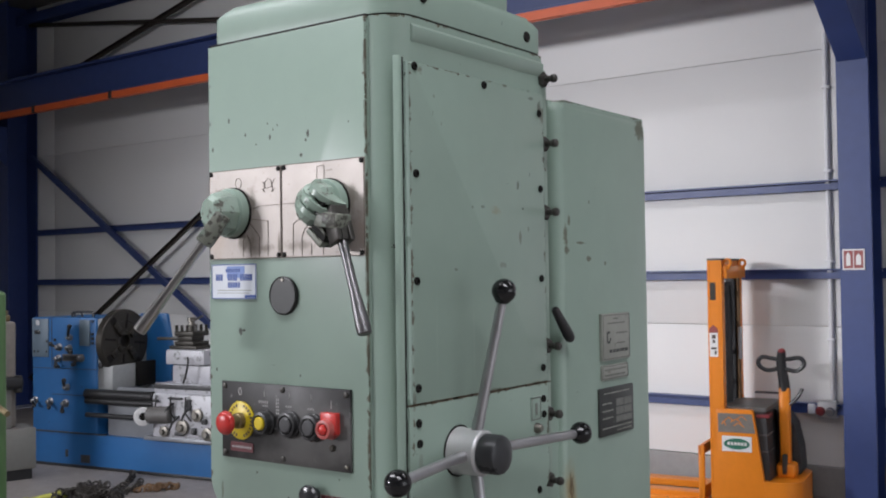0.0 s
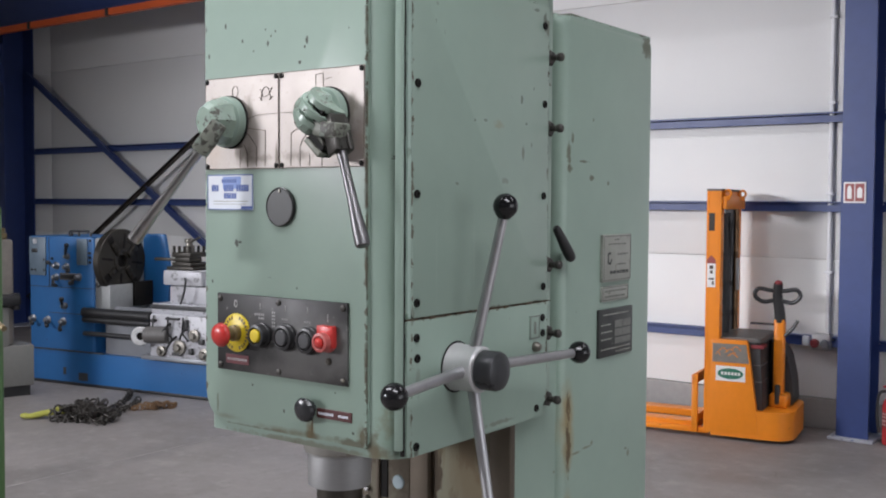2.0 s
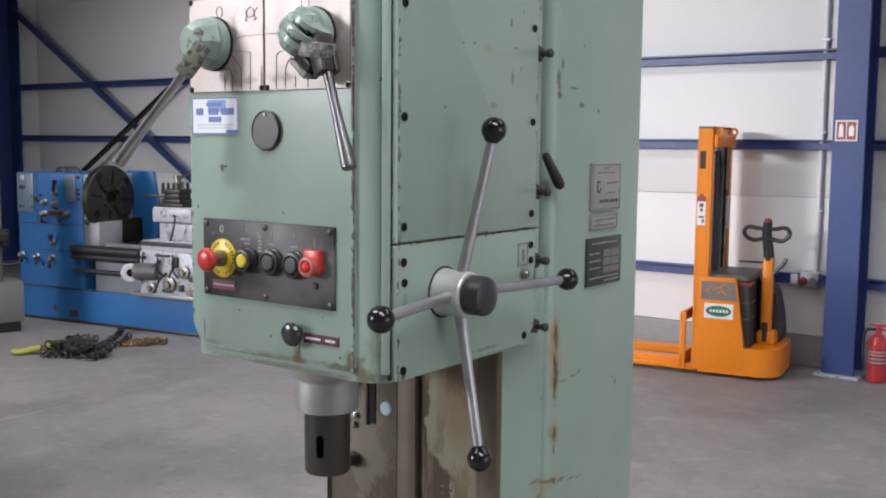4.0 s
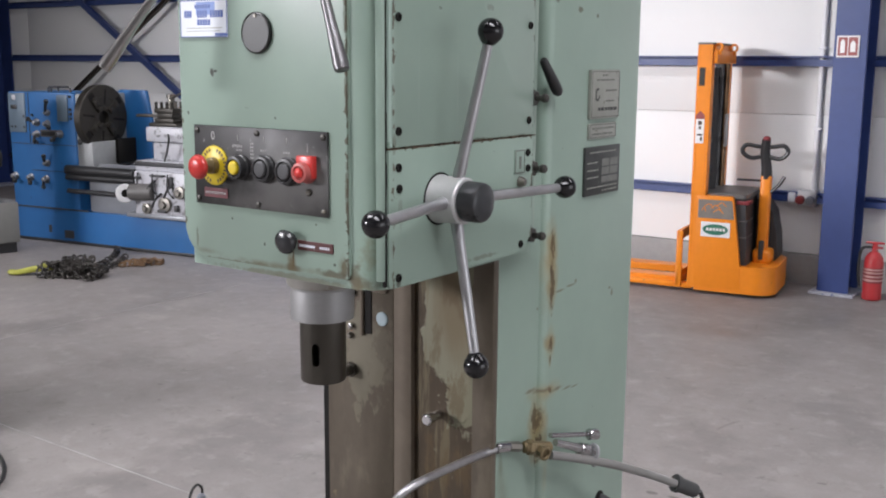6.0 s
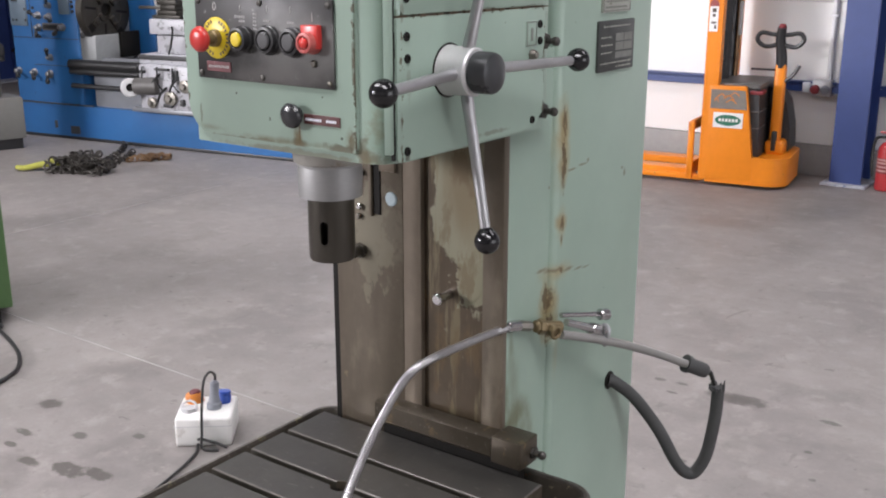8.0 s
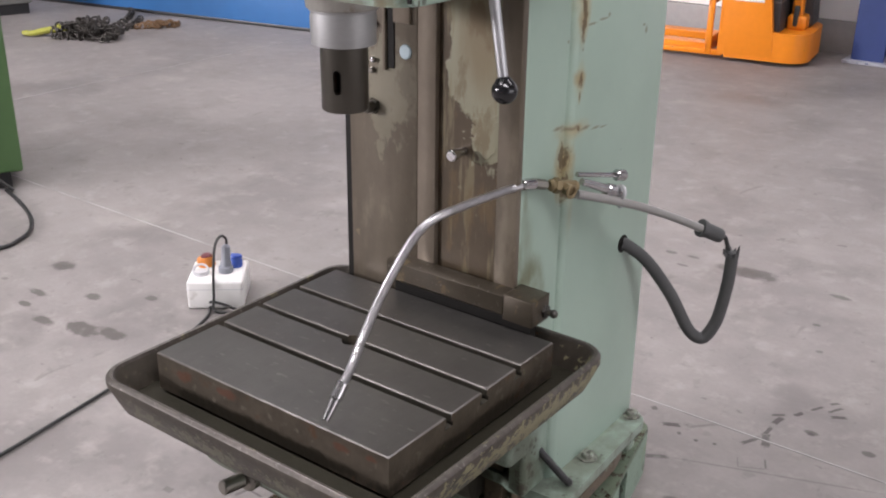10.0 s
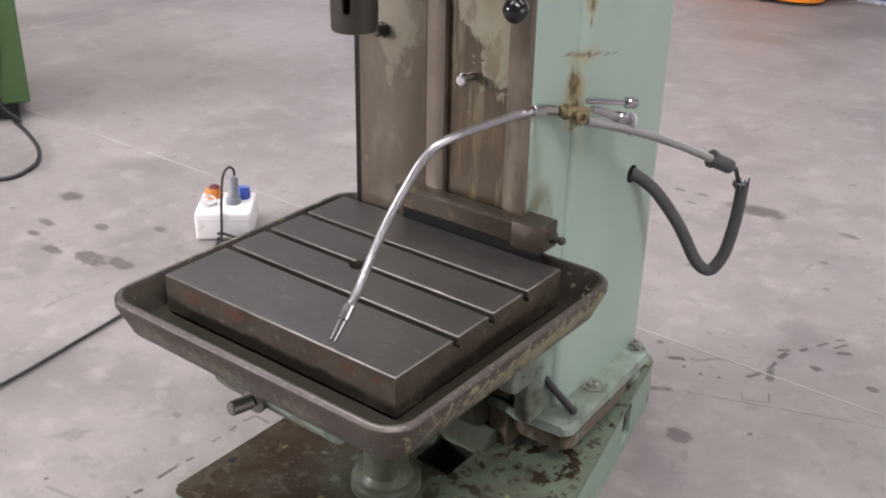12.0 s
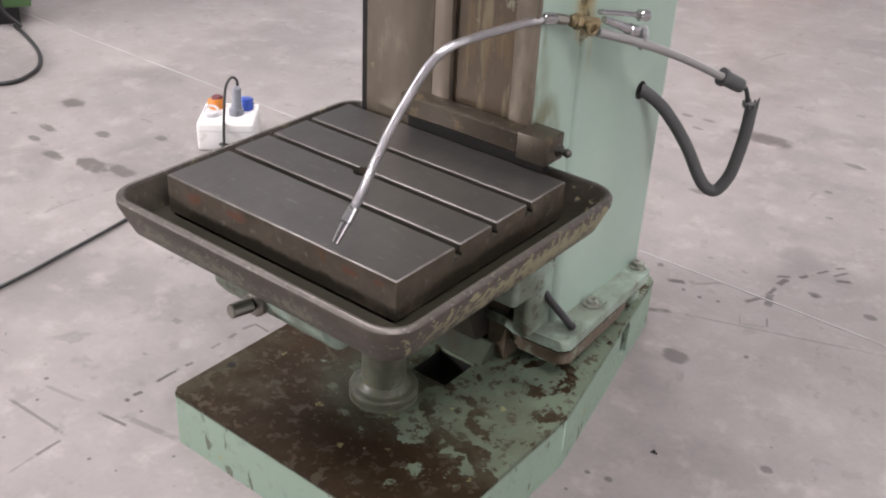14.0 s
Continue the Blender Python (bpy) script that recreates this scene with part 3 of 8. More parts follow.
# tyre and chalk-line marks by the press: ends, half width, darkness
STROKES = ((0.152, 1.645, 0.190, 1.675, 0.008, 0.8), (0.187, 1.655, 0.178, 1.600, 0.011, 0.9), (0.180, 1.58, 0.178, 1.52, 0.007, 0.8), (0.180, 1.53, 0.206, 1.459, 0.013, 0.8),
           (0.213, 1.688, 0.230, 1.722, 0.009, 0.9), (0.244, 1.753, 0.268, 1.797, 0.006, 0.8), (0.293, 1.775, 0.320, 1.826, 0.006, 0.8), (0.306, 1.748, 0.349, 1.776, 0.009, 0.9), (0.281, 1.825, 0.302, 1.851, 0.007, 0.7),
           (-0.096, 1.388, -0.048, 1.413, 0.011, 0.9), (-0.023, 1.421, 0.048, 1.497, 0.006, 0.4), (0.140, 1.431, 0.175, 1.500, 0.008, 0.8), (-0.036, 1.366, -0.026, 1.374, 0.008, 0.7), (0.228, 1.396, 0.250, 1.345, 0.003, 0.6),
           (-0.062, 1.194, -0.001, 1.232, 0.011, 0.7), (-0.003, 1.231, 0.55, 1.433, 0.004, 0.35), (0.160, 1.355, 0.180, 1.311, 0.002, 0.35), (0.180, 1.311, 0.259, 1.353, 0.003, 0.35), (-0.165, 1.45, -0.150, 1.463, 0.012, 0.7),
           (-0.856, 0.366, -0.863, 0.324, 0.006, 0.6), (-0.861, 0.30, -0.857, 0.270, 0.006, 0.6), (-0.857, 0.24, -0.856, 0.205, 0.005, 0.5), (-0.843, 0.135, -0.845, 0.110, 0.006, 0.7), (-0.847, 0.085, -0.846, 0.015, 0.006, 0.9), (-0.840, -0.032, -0.844, -0.058, 0.007, 0.9), (-0.840, -0.072, -0.839, -0.084, 0.008, 0.9),
           (-0.831, -0.275, -0.828, -0.345, 0.005, 0.7), (-0.828, -0.345, -0.820, -0.42, 0.003, 0.4), (-0.846, -0.154, -0.755, -0.140, 0.005, 0.8), (-0.79, -0.122, -0.625, -0.090, 0.009, 0.4), (-1.065, -0.268, -0.843, -0.256, 0.005, 0.55), (-1.05, -0.18, -0.92, -0.155, 0.006, 0.3),
           (-0.856, 0.366, -0.801, 0.364, 0.004, 0.7), (-1.044, 0.226, -1.012, 0.232, 0.012, 0.4))
for ax, ay, bx, by, half, dark in STROKES:
    floor_mat.cover(floor_mat.stroke((ax, ay), (bx, by), half), (0.070, 0.064, 0.060), 0.45, strength=dark)
for cx, cy, r in ((-1.064, -0.160, 0.008), (-1.005, -0.224, 0.007), (-0.778, -0.083, 0.006), (-0.588, -0.136, 0.005), (-0.726, -0.269, 0.006), (-0.939, -0.356, 0.006), (0.079, 1.38, 0.008), (0.025, 1.364, 0.009), (0.290, 1.613, 0.014)):
    floor_mat.cover(floor_mat.blot((cx, cy, 0), (r, r, 0.5), 0.5, 60, 0.5), (0.070, 0.064, 0.060), 0.45, strength=0.8)
floor_mat.spots(13, 0.58, (0.286, 0.272, 0.259), 0.12, 0.5, detail=9, strength=0.3)
floor_mat.spots(22, 0.70, (0.096, 0.088, 0.081), 0.02, 0.45, strength=0.7)
floor_mat.spots(5, 0.64, (0.142, 0.131, 0.122), 0.05, 0.4, stretch=(1.6, 0.7, 1), strength=0.5, warp=0.6)
floor_mat = floor_mat.roughen(1.5, 0.10).roughen(12, 0.08).bump(30, 0.0006).bump(180, 0.0003).done()
joint_mat = Mat("pale_joint_filler", (0.33, 0.318, 0.305), 0.7).vary(3, 0.2).spots(5, 0.50, (0.24, 0.225, 0.215), 0.12, strength=0.85).vary(40, 0.1).done()
plinth_mat = Mat("grey_plinth_concrete", (0.34, 0.33, 0.32), 0.75).vary(2, 0.12).vary(20, 0.1).bump(50, 0.001).done()
wall_mat = Mat("white_sandwich_panel", (0.88, 0.875, 0.86), 0.48).vary(0.8, 0.04).vary(30, 0.02, (1, 1, 12)).bump(24, 0.0012, (0.02, 1, 1)).done()
seam_mat = plain("panel_joint", (0.55, 0.55, 0.53), 0.6)
roof_mat = Mat("grey_roof_sheet", (0.11, 0.107, 0.10), 0.6).vary(1, 0.1).bump(8, 0.004, (0.02, 1, 1)).done()
beam_mat = Mat("blue_structural_paint", (0.031, 0.056, 0.190), 0.42).vary(1.5, 0.10).vary(12, 0.08).roughen(8, 0.08).bump(60, 0.0006).done()
foot_mat = Mat("grouted_steel_foot", (0.40, 0.41, 0.46), 0.6).vary(20, 0.3).spots(30, 0.55, (0.05, 0.08, 0.2), 0.1).done()
orange_rail = Mat("orange_conductor_rail", (0.70, 0.12, 0.025), 0.45).vary(4, 0.12).done()
galvanised = Mat("galvanised_steel", (0.48, 0.49, 0.50), 0.45, 0.6).vary(30, 0.12).done()
pale_plastic = plain("pale_conduit_plastic", (0.80, 0.80, 0.82), 0.4, 0, 0.05)
grey_plastic = plain("light_grey_plastic", (0.50, 0.50, 0.51), 0.45, 0, 0.06)
white_plastic = Mat("white_plastic_box", (0.72, 0.71, 0.69), 0.42).vary(6, 0.08).vary(40, 0.05).spots(16, 0.62, (0.45, 0.42, 0.38), 0.1, strength=0.5).done()
plug_grey = plain("grey_plug_plastic", (0.20, 0.21, 0.24), 0.45, 0, 0.1)
blue_plastic = plain("blue_plastic", (0.03, 0.075, 0.36), 0.35)
orange_plastic = plain("orange_plastic", (0.55, 0.19, 0.03), 0.4)
truck_orange = Mat("orange_truck_paint", (0.80, 0.245, 0.012), 0.36).vary(2, 0.08).vary(20, 0.06).spots(18, 0.70, (0.15, 0.08, 0.04), 0.03, strength=0.8).roughen(9, 0.08).bump(60, 0.0005).done()
truck_grey = plain("dark_grey_truck_plastic", (0.04, 0.04, 0.042), 0.5, 0, 0.15)
truck_hood = plain("grey_hood_plastic", (0.115, 0.11, 0.105), 0.5, 0, 0.15)
truck_panel = plain("grey_decal_panel", (0.20, 0.18, 0.16), 0.45, 0, 0.2)
chain_dark = Mat("oily_dark_steel", (0.05, 0.045, 0.04), 0.45, 0.6).vary(20, 0.3).done()
# rust of the chain links; also the mast's orange as seen in shade
rust_shade_brown = Mat("rusty_steel_and_shaded_orange", (0.17, 0.10, 0.05), 0.6, 0.4).vary(20, 0.4).done()
hook_yellow = Mat("yellow_hook_paint", (0.36, 0.36, 0.06), 0.5).vary(30, 0.2).done()
lathe_blue = Mat("blue_lathe_paint", (0.022, 0.125, 0.335), 0.42).vary(1.2, 0.15).spots(2.0, 0.5, (0.016, 0.11, 0.34), 0.3, strength=0.6).vary(9, 0.06).spots(20, 0.70, (0.03, 0.05, 0.09), 0.03, strength=0.8).roughen(7, 0.1).bump(40, 0.0008).done()
lathe_light = Mat("pale_blue_panel", (0.12, 0.165, 0.21), 0.45).vary(8, 0.12).done()
lathe_grey = Mat("grey_lathe_casting", (0.26, 0.27, 0.29), 0.42, 0.4).vary(6, 0.15).done()
lathe_white = Mat("white_lathe_paint", (0.48, 0.48, 0.51), 0.4).vary(5, 0.08).spots(9, 0.56, (0.22, 0.22, 0.22), 0.06, strength=0.8).spots(20, 0.60, (0.06, 0.06, 0.06), 0.05, strength=0.8).done()
nose_grey = Mat("pale_grey_casting_paint", (0.30, 0.31, 0.31), 0.5).vary(4, 0.15).vary(20, 0.1).spots(10, 0.6, (0.14, 0.14, 0.13), 0.1, strength=0.6).done()
lathe_steel = Mat("soiled_bright_steel", (0.24, 0.24, 0.245), 0.42, 0.8).vary(30, 0.3).done()
chuck_mat = Mat("dark_faceplate_iron", (0.040, 0.036, 0.030), 0.45, 0.5).vary(8, 0.3).done()
ext_red = Mat("red_extinguisher_paint", (0.44, 0.035, 0.04), 0.3).vary(10, 0.06).done()
cab_green = Mat("bright_green_cabinet_paint", (0.072, 0.145, 0.052), 0.42).vary(2, 0.1).vary(20, 0.06).spots(20, 0.7, (0.05, 0.06, 0.04), 0.03).bump(60, 0.0005).done()
cab_grey = Mat("light_grey_machine_paint", (0.21, 0.205, 0.19), 0.5).vary(2, 0.1).vary(20, 0.07).done()
sign_white = plain("white_sign", (0.82, 0.80, 0.79), 0.4, 0, 0.04)
sign_red = plain("red_sign", (0.30, 0.07, 0.065), 0.4, 0, 0.06)
sign_green = plain("green_print", (0.03, 0.16, 0.10), 0.4)


# ---------------------------------------------------------------- mesh helpers
AX = {"x": (1, 2, 0), "y": (0, 2, 1), "z": (0, 1, 2)}


def put3(axis, a, b, c):
    i, j, k = AX[axis]
    v = [0.0] * 3
    v[i], v[j], v[k] = a, b, c
    return v


def bevel_new(bm, verts, width, seg, only=None):
    vs = set(verts)
    edges = [e for e in bm.edges if e.verts[0] in vs and e.verts[1] in vs and (only is None or only(e))]
    bmesh.ops.bevel(bm, geom=edges, offset=width, segments=seg, affect="EDGES", profile=0.5, clamp_overlap=True)


def box(bm, lo, hi, bev=0.0, seg=2, m=None):
    pts = [(x, y, z) for x in (lo[0], hi[0]) for y in (lo[1], hi[1]) for z in (lo[2], hi[2])]
    v = [bm.verts.new(m @ Vector(p) if m else p) for p in pts]
    for f in ((0, 1, 3, 2), (4, 6, 7, 5), (0, 4, 5, 1), (2, 3, 7, 6), (0, 2, 6, 4), (1, 5, 7, 3)):
        bm.faces.new([v[k] for k in f])
    if bev:
        bevel_new(bm, v, bev, seg)
    return bm


def prism(bm, pts, a, b, axis="z", bev=0.0, seg=2, ends="both"):
    """A polygon of the plane across the axis, drawn out from a to b; bev rounds the rims of its ends."""
    lo = [bm.verts.new(put3(axis, p, q, a)) for p, q in pts]
    hi = [bm.verts.new(put3(axis, p, q, b)) for p, q in pts]
    n = len(pts)
    f0, f1 = bm.faces.new(lo), bm.faces.new(hi)
    for k in range(n):
        bm.faces.new((lo[k], lo[(k + 1) % n], hi[(k + 1) % n], hi[k]))
    if bev:
        rim = [e for f in ((f0,) if ends == "a" else (f1,) if ends == "b" else (f0, f1)) for e in f.edges]
        bmesh.ops.bevel(bm, geom=rim, offset=bev, segments=seg, affect="EDGES", profile=0.5, clamp_overlap=True)
    return bm


def rounded(pts, radii, seg=6):
    """The polygon with its corners rounded off."""
    out, n = [], len(pts)
    for k in range(n):
        p, a, b = Vector(pts[k]), Vector(pts[k - 1]), Vector(pts[(k + 1) % n])
        r = radii[k] if isinstance(radii, (list, tuple)) else radii
        if r <= 0:
            out.append(tuple(p))
            continue
        u, w = (a - p).normalized(), (b - p).normalized()
        half = u.angle(w) / 2
        d = min(r / math.tan(half), 0.49 * min((a - p).length, (b - p).length))
        r = d * math.tan(half)
        c = p + (u + w).normalized() * (r / math.sin(half))
        s, e = p + u * d - c, p + w * d - c
        turn = s.angle_signed(e)
        for q in range(seg + 1):
            v = Matrix.Rotation(-turn * q / seg, 2) @ s
            out.append(tuple(c + v))
    return out


def rect(x0, x1, y0, y1, r=0.0, seg=6):
    return rounded([(x0, y0), (x1, y0), (x1, y1), (x0, y1)], r, seg)


def frame_of(d):
    d = Vector(d).normalized()
    u = d.orthogonal().normalized()
    return d, u, d.cross(u)


def turned(bm, p, d, profile, n=28):
    """A turned shape: (distance along d, radius) from one end to the other."""
    p = Vector(p)
    d, u, w = frame_of(d)
    rings = []
    for s, r in profile:
        if r < 1e-5:
            rings.append([bm.verts.new(p + d * s)])
        else:
            rings.append([bm.verts.new(p + d * s + (u * math.cos(a) + w * math.sin(a)) * r) for a in (2 * math.pi * k / n for k in range(n))])
    for a, b in zip(rings, rings[1:]):
        for k in range(n):
            q = (k + 1) % n
            f = [a[0]] if len(a) == 1 else [a[k], a[q]]
            f += [b[0]] if len(b) == 1 else [b[q], b[k]]
            if len(f) > 2:
                bm.faces.new(f)
    for ring in (rings[0], rings[-1]):
        if len(ring) > 2:
            bm.faces.new(ring)
    return bm


def cyl(bm, p, q, r, r2=None, n=20, bev=0.0):
    p, q = Vector(p), Vector(q)
    h, r2 = (q - p).length, r if r2 is None else r2
    prof = [(0, r), (h, r2)] if not bev else [(0, r - bev), (bev, r), (h - bev, r2), (h, r2 - bev)]
    return turned(bm, p, q - p, prof, n)


def ball(bm, c, r, n=20, rings=12, squash=1.0, d=(0, 0, 1)):
    prof = [(-r * squash * math.cos(math.pi * k / rings), r * math.sin(math.pi * k / rings)) for k in range(rings + 1)]
    return turned(bm, c, d, prof, n)


def ring(bm, c, d, R, r, n=28, k=8):
    c = Vector(c)
    d, u, w = frame_of(d)
    rows = []
    for i in range(n):
        a = 2 * math.pi * i / n
        o = u * math.cos(a) + w * math.sin(a)
        rows.append([bm.verts.new(c + o * (R + r * math.cos(b)) + d * r * math.sin(b)) for b in (2 * math.pi * j / k for j in range(k))])
    for i in range(n):
        for j in range(k):
            bm.faces.new((rows[i][j], rows[(i + 1) % n][j], rows[(i + 1) % n][(j + 1) % k], rows[i][(j + 1) % k]))
    return bm


def smooth_line(pts, steps=8):
    """A curve through the points."""
    P = [Vector(p) for p in pts]
    P = [2 * P[0] - P[1], *P, 2 * P[-1] - P[-2]]
    out = []
    for k in range(1, len(P) - 2):
        a, b, c, d = P[k - 1 : k + 3]
        for s in range(steps):
            t = s / steps
            out.append(0.5 * (2 * b + (c - a) * t + (2 * a - 5 * b + 4 * c - d) * t * t + (3 * b - a - 3 * c + d) * t**3))
    return out + [P[-2]]


def tube(bm, pts, r, n=10, ribs=0.0, steps=8):
    line = smooth_line(pts, steps)
    d, u, w = frame_of(line[1] - line[0])
    rings = []
    for k, p in enumerate(line):
        t = (line[min(k + 1, len(line) - 1)] - line[max(k - 1, 0)]).normalized()
        u = (u - t * u.dot(t)).normalized()
        w = t.cross(u)
        rr = (r[0] + (r[1] - r[0]) * k / (len(line) - 1)) if isinstance(r, tuple) else r
        rr *= 1 + (ribs if k % 2 else -ribs)
        rings.append([bm.verts.new(p + (u * math.cos(a) + w * math.sin(a)) * rr) for a in (2 * math.pi * j / n for j in range(n))])
    for a, b in zip(rings, rings[1:]):
        for j in range(n):
            bm.faces.new((a[j], a[(j + 1) % n], b[(j + 1) % n], b[j]))
    bm.faces.new(rings[0]), bm.faces.new(rings[-1])
    return bm


WORLD_OF = {}


def mesh_of(name, bm, material, angle=35):
    bmesh.ops.recalc_face_normals(bm, faces=bm.faces[:])
    me = bpy.data.meshes.new(name)
    bm.to_mesh(me)
    bm.free()
    me.polygons.foreach_set("use_smooth", [True] * len(me.polygons))
    me.set_sharp_from_angle(angle=radians(angle))
    me.materials.append(material)
    return me


def thing(name, label, category, m=None, group="", kind=""):
    ob = new(name)
    ob.empty_display_size = 0.1
    ob.matrix_world = m or Matrix()
    WORLD_OF[ob] = ob.matrix_world.copy()
    return tagged(ob, label, category, group, kind)


def part(name, bm, material, parent, label="", local=False, angle=35):
    """One mesh under a thing or under a part; its points are in the world, or in the thing's own axes if local."""
    ob = new(name, mesh_of(name, bm, material, angle))
    ob.parent = parent
    w = WORLD_OF.get(parent, Matrix())
    if not local:
        ob.matrix_parent_inverse = w.inverted()
        WORLD_OF[ob] = Matrix()
    else:
        WORLD_OF[ob] = w if parent.type == "EMPTY" else Matrix()
    return tagged(ob, label)


def whole(name, bm, material, label, category, group="", kind="", angle=35):
    """A thing that is one mesh."""
    return tagged(new(name, mesh_of(name, bm, material, angle)), label, category, group, kind)


def bars(parent, material, axis, plane, items, depth=0.0012, name="marking", label="", local=False):
    """Printed bars, raised by a hair, each a part: rows of (a0, a1, b0, b1) in the plane across the axis."""
    for a0, a1, b0, b1 in items:
        bm = bmesh.new()
        lo, hi = put3(axis, a0, b0, plane), put3(axis, a1, b1, plane + depth)
        box(bm, [min(p, q) for p, q in zip(lo, hi)], [max(p, q) for p, q in zip(lo, hi)])
        part(name, bm, material, parent, label, local)


joint_dirt = Mat("rusty_joint_dirt", (0.075, 0.052, 0.030), 0.7).vary(60, 0.4).spots(90, 0.56, (0.02, 0.018, 0.015), 0.1).done()
lathe_rim = Mat("white_wheel_paint", (0.66, 0.66, 0.66), 0.4).vary(20, 0.1).done()
paint_worn = Mat("green_worn_casting_paint", (0.30, 0.385, 0.32), 0.25).vary(30, 0.15).spots(40, 0.58, (0.08, 0.08, 0.06), 0.05, 0.5, -0.0006).spots(18, 0.60, (0.11, 0.11, 0.08), 0.1, strength=0.7).spots(85, 0.60, (0.05, 0.048, 0.038), 0.04, 0.5, -0.0005, strength=0.9).bump(80, 0.0005).done()
spoke_steel = Mat("satin_spoke_steel", (0.48, 0.48, 0.49), 0.40, 0.9).vary(25, 0.12).roughen(30, 0.08).done()
bright_lever = Mat("bright_lever_steel", (0.46, 0.45, 0.44), 0.30, 1.0).vary(18, 0.15).spots(50, 0.64, (0.16, 0.15, 0.14), 0.15, strength=0.5).done()
lever_steel = Mat("worn_lever_steel", (0.19, 0.185, 0.19), 0.40, 0.9).vary(18, 0.15).spots(50, 0.62, (0.12, 0.11, 0.10), 0.15, strength=0.6).done()
knob_dark = Mat("dark_knob_plastic", (0.028, 0.029, 0.031), 0.22).vary(30, 0.2).roughen(20, 0.08).done()
red_rim = Mat("pale_red_button_rim", (0.42, 0.10, 0.09), 0.4).vary(40, 0.2).done()
plate_print = Mat("worn_grey_print", (0.16, 0.165, 0.15), 0.5).vary(60, 0.3).done()
ext_print = Mat("faded_label_print", (0.50, 0.30, 0.28), 0.5).vary(40, 0.2).done()
tie_steel = Mat("dark_tie_rod_steel", (0.045, 0.036, 0.030), 0.6, 0.2).vary(3, 0.2).vary(30, 0.2).done()
print_pale = plain("pale_blue_print", (0.20, 0.30, 0.62), 0.5)
cast_dirt = Mat("greasy_chipped_casting", (0.19, 0.20, 0.165), 0.42).vary(60, 0.3).spots(70, 0.52, (0.045, 0.040, 0.032), 0.05, 0.45, -0.0006, strength=0.9).spots(40, 0.56, (0.33, 0.40, 0.34), 0.08, 0.4, strength=0.6).bump(150, 0.0006).done()
guide_mat = Mat("greasy_green_casting", (0.055, 0.066, 0.046), 0.65, spec=0.12).vary(8, 0.35).vary(30, 0.25).spots(14, 0.54, (0.045, 0.036, 0.024), 0.15, 0.35, strength=0.8).bump(70, 0.0007).done()
# near-black for the T-slot walls and for the block that supplies shade
near_black_mat = Mat("near_black_iron", (0.030, 0.027, 0.020), 0.5).vary(10, 0.4).spots(24, 0.6, (0.08, 0.075, 0.055), 0.1, strength=0.6).bump(70, 0.0008).done()
screw_mat = Mat("oily_green_casting", (0.095, 0.102, 0.072), 0.40).vary(6, 0.4).vary(30, 0.35).spots(9, 0.50, (0.045, 0.034, 0.018), 0.2, 0.35, strength=0.85).spots(16, 0.60, (0.20, 0.24, 0.185), 0.08, strength=0.6).spots(24, 0.64, (0.20, 0.15, 0.06), 0.05, strength=0.6).bump(70, 0.0008).done()
ledge_mat = Mat("grease_caked_casting", (0.105, 0.082, 0.055), 0.5).vary(12, 0.35).vary(50, 0.3).spots(18, 0.56, (0.22, 0.26, 0.20), 0.08, 0.5, strength=0.7).spots(40, 0.58, (0.03, 0.025, 0.02), 0.08, 0.4, strength=0.8).bump(70, 0.001).done()
foot_paint = paint_mat("green_foot_paint", 0.64, 0.07).spots(5, 0.44, (0.14, 0.15, 0.115), 0.25, 0.5, strength=0.8).spots(9, 0.60, (0.10, 0.09, 0.06), 0.15, 0.5, strength=0.6).spots(34, 0.64, (0.055, 0.045, 0.034), 0.06, 0.5, -0.0005, strength=0.8)
# grime at bolts and front edge; last two paint shade on the left front
for cx, cy, r, k in ((0.010, 0.695, 0.045, 0.8), (0.004, 0.937, 0.05, 0.85), (-0.04, 0.52, 0.07, 0.6), (0.03, 0.56, 0.05, 0.6), (-0.2, 0.52, 0.13, 0.9), (-0.10, 0.53, 0.05, 0.85)):
    foot_paint.cover(foot_paint.blot((cx, cy, 0.287), (r, r, 0.05), 0.6, 30, 0.8), (0.060, 0.055, 0.040), 0.45, strength=k)
foot_paint = foot_paint.done()


def cut(ob, cutter_bm):
    """Takes the cutter's shape out of ob's mesh."""
    bmesh.ops.recalc_face_normals(cutter_bm, faces=cutter_bm.faces[:])
    me = bpy.data.meshes.new("cutter")
    cutter_bm.to_mesh(me)
    cutter_bm.free()
    tool = new("cutter", me)
    mod = ob.modifiers.new("cut", "BOOLEAN")
    mod.operation, mod.object, mod.solver = "DIFFERENCE", tool, "EXACT"
    bpy.context.view_layer.update()
    done = bpy.data.meshes.new_from_object(ob.evaluated_get(bpy.context.evaluated_depsgraph_get()))
    if len(done.vertices) < len(ob.data.vertices):
        mod.solver = "FAST"
        bpy.context.view_layer.update()
        done = bpy.data.meshes.new_from_object(ob.evaluated_get(bpy.context.evaluated_depsgraph_get()))
    ob.modifiers.clear()
    ob.data = done
    bpy.data.objects.remove(tool)
    done.set_sharp_from_angle(angle=radians(35))


# ---------------------------------------------------------------- the hall
X0, X1, Y0, Y1, ROOF = -17.0, 9.0, -11.5, 7.5, 6.0
bm = bmesh.new()
box(bm, (-120, -120, -0.3), (120, 120, 0.0))
floor = whole("floor", bm, floor_mat, "grey power-floated concrete hall floor with oil stains", "floor", kind="structure")
bm = bmesh.new()
for a in (-5.4, -1.95, 1.49):
    box(bm, (X0, a - 0.003, -0.01), (X1, a + 0.003, 0.002))
for a in (-11.0, -5.2, 3.4):
    box(bm, (a - 0.004, Y0, -0.01), (a + 0.004, Y1, 0.0016))
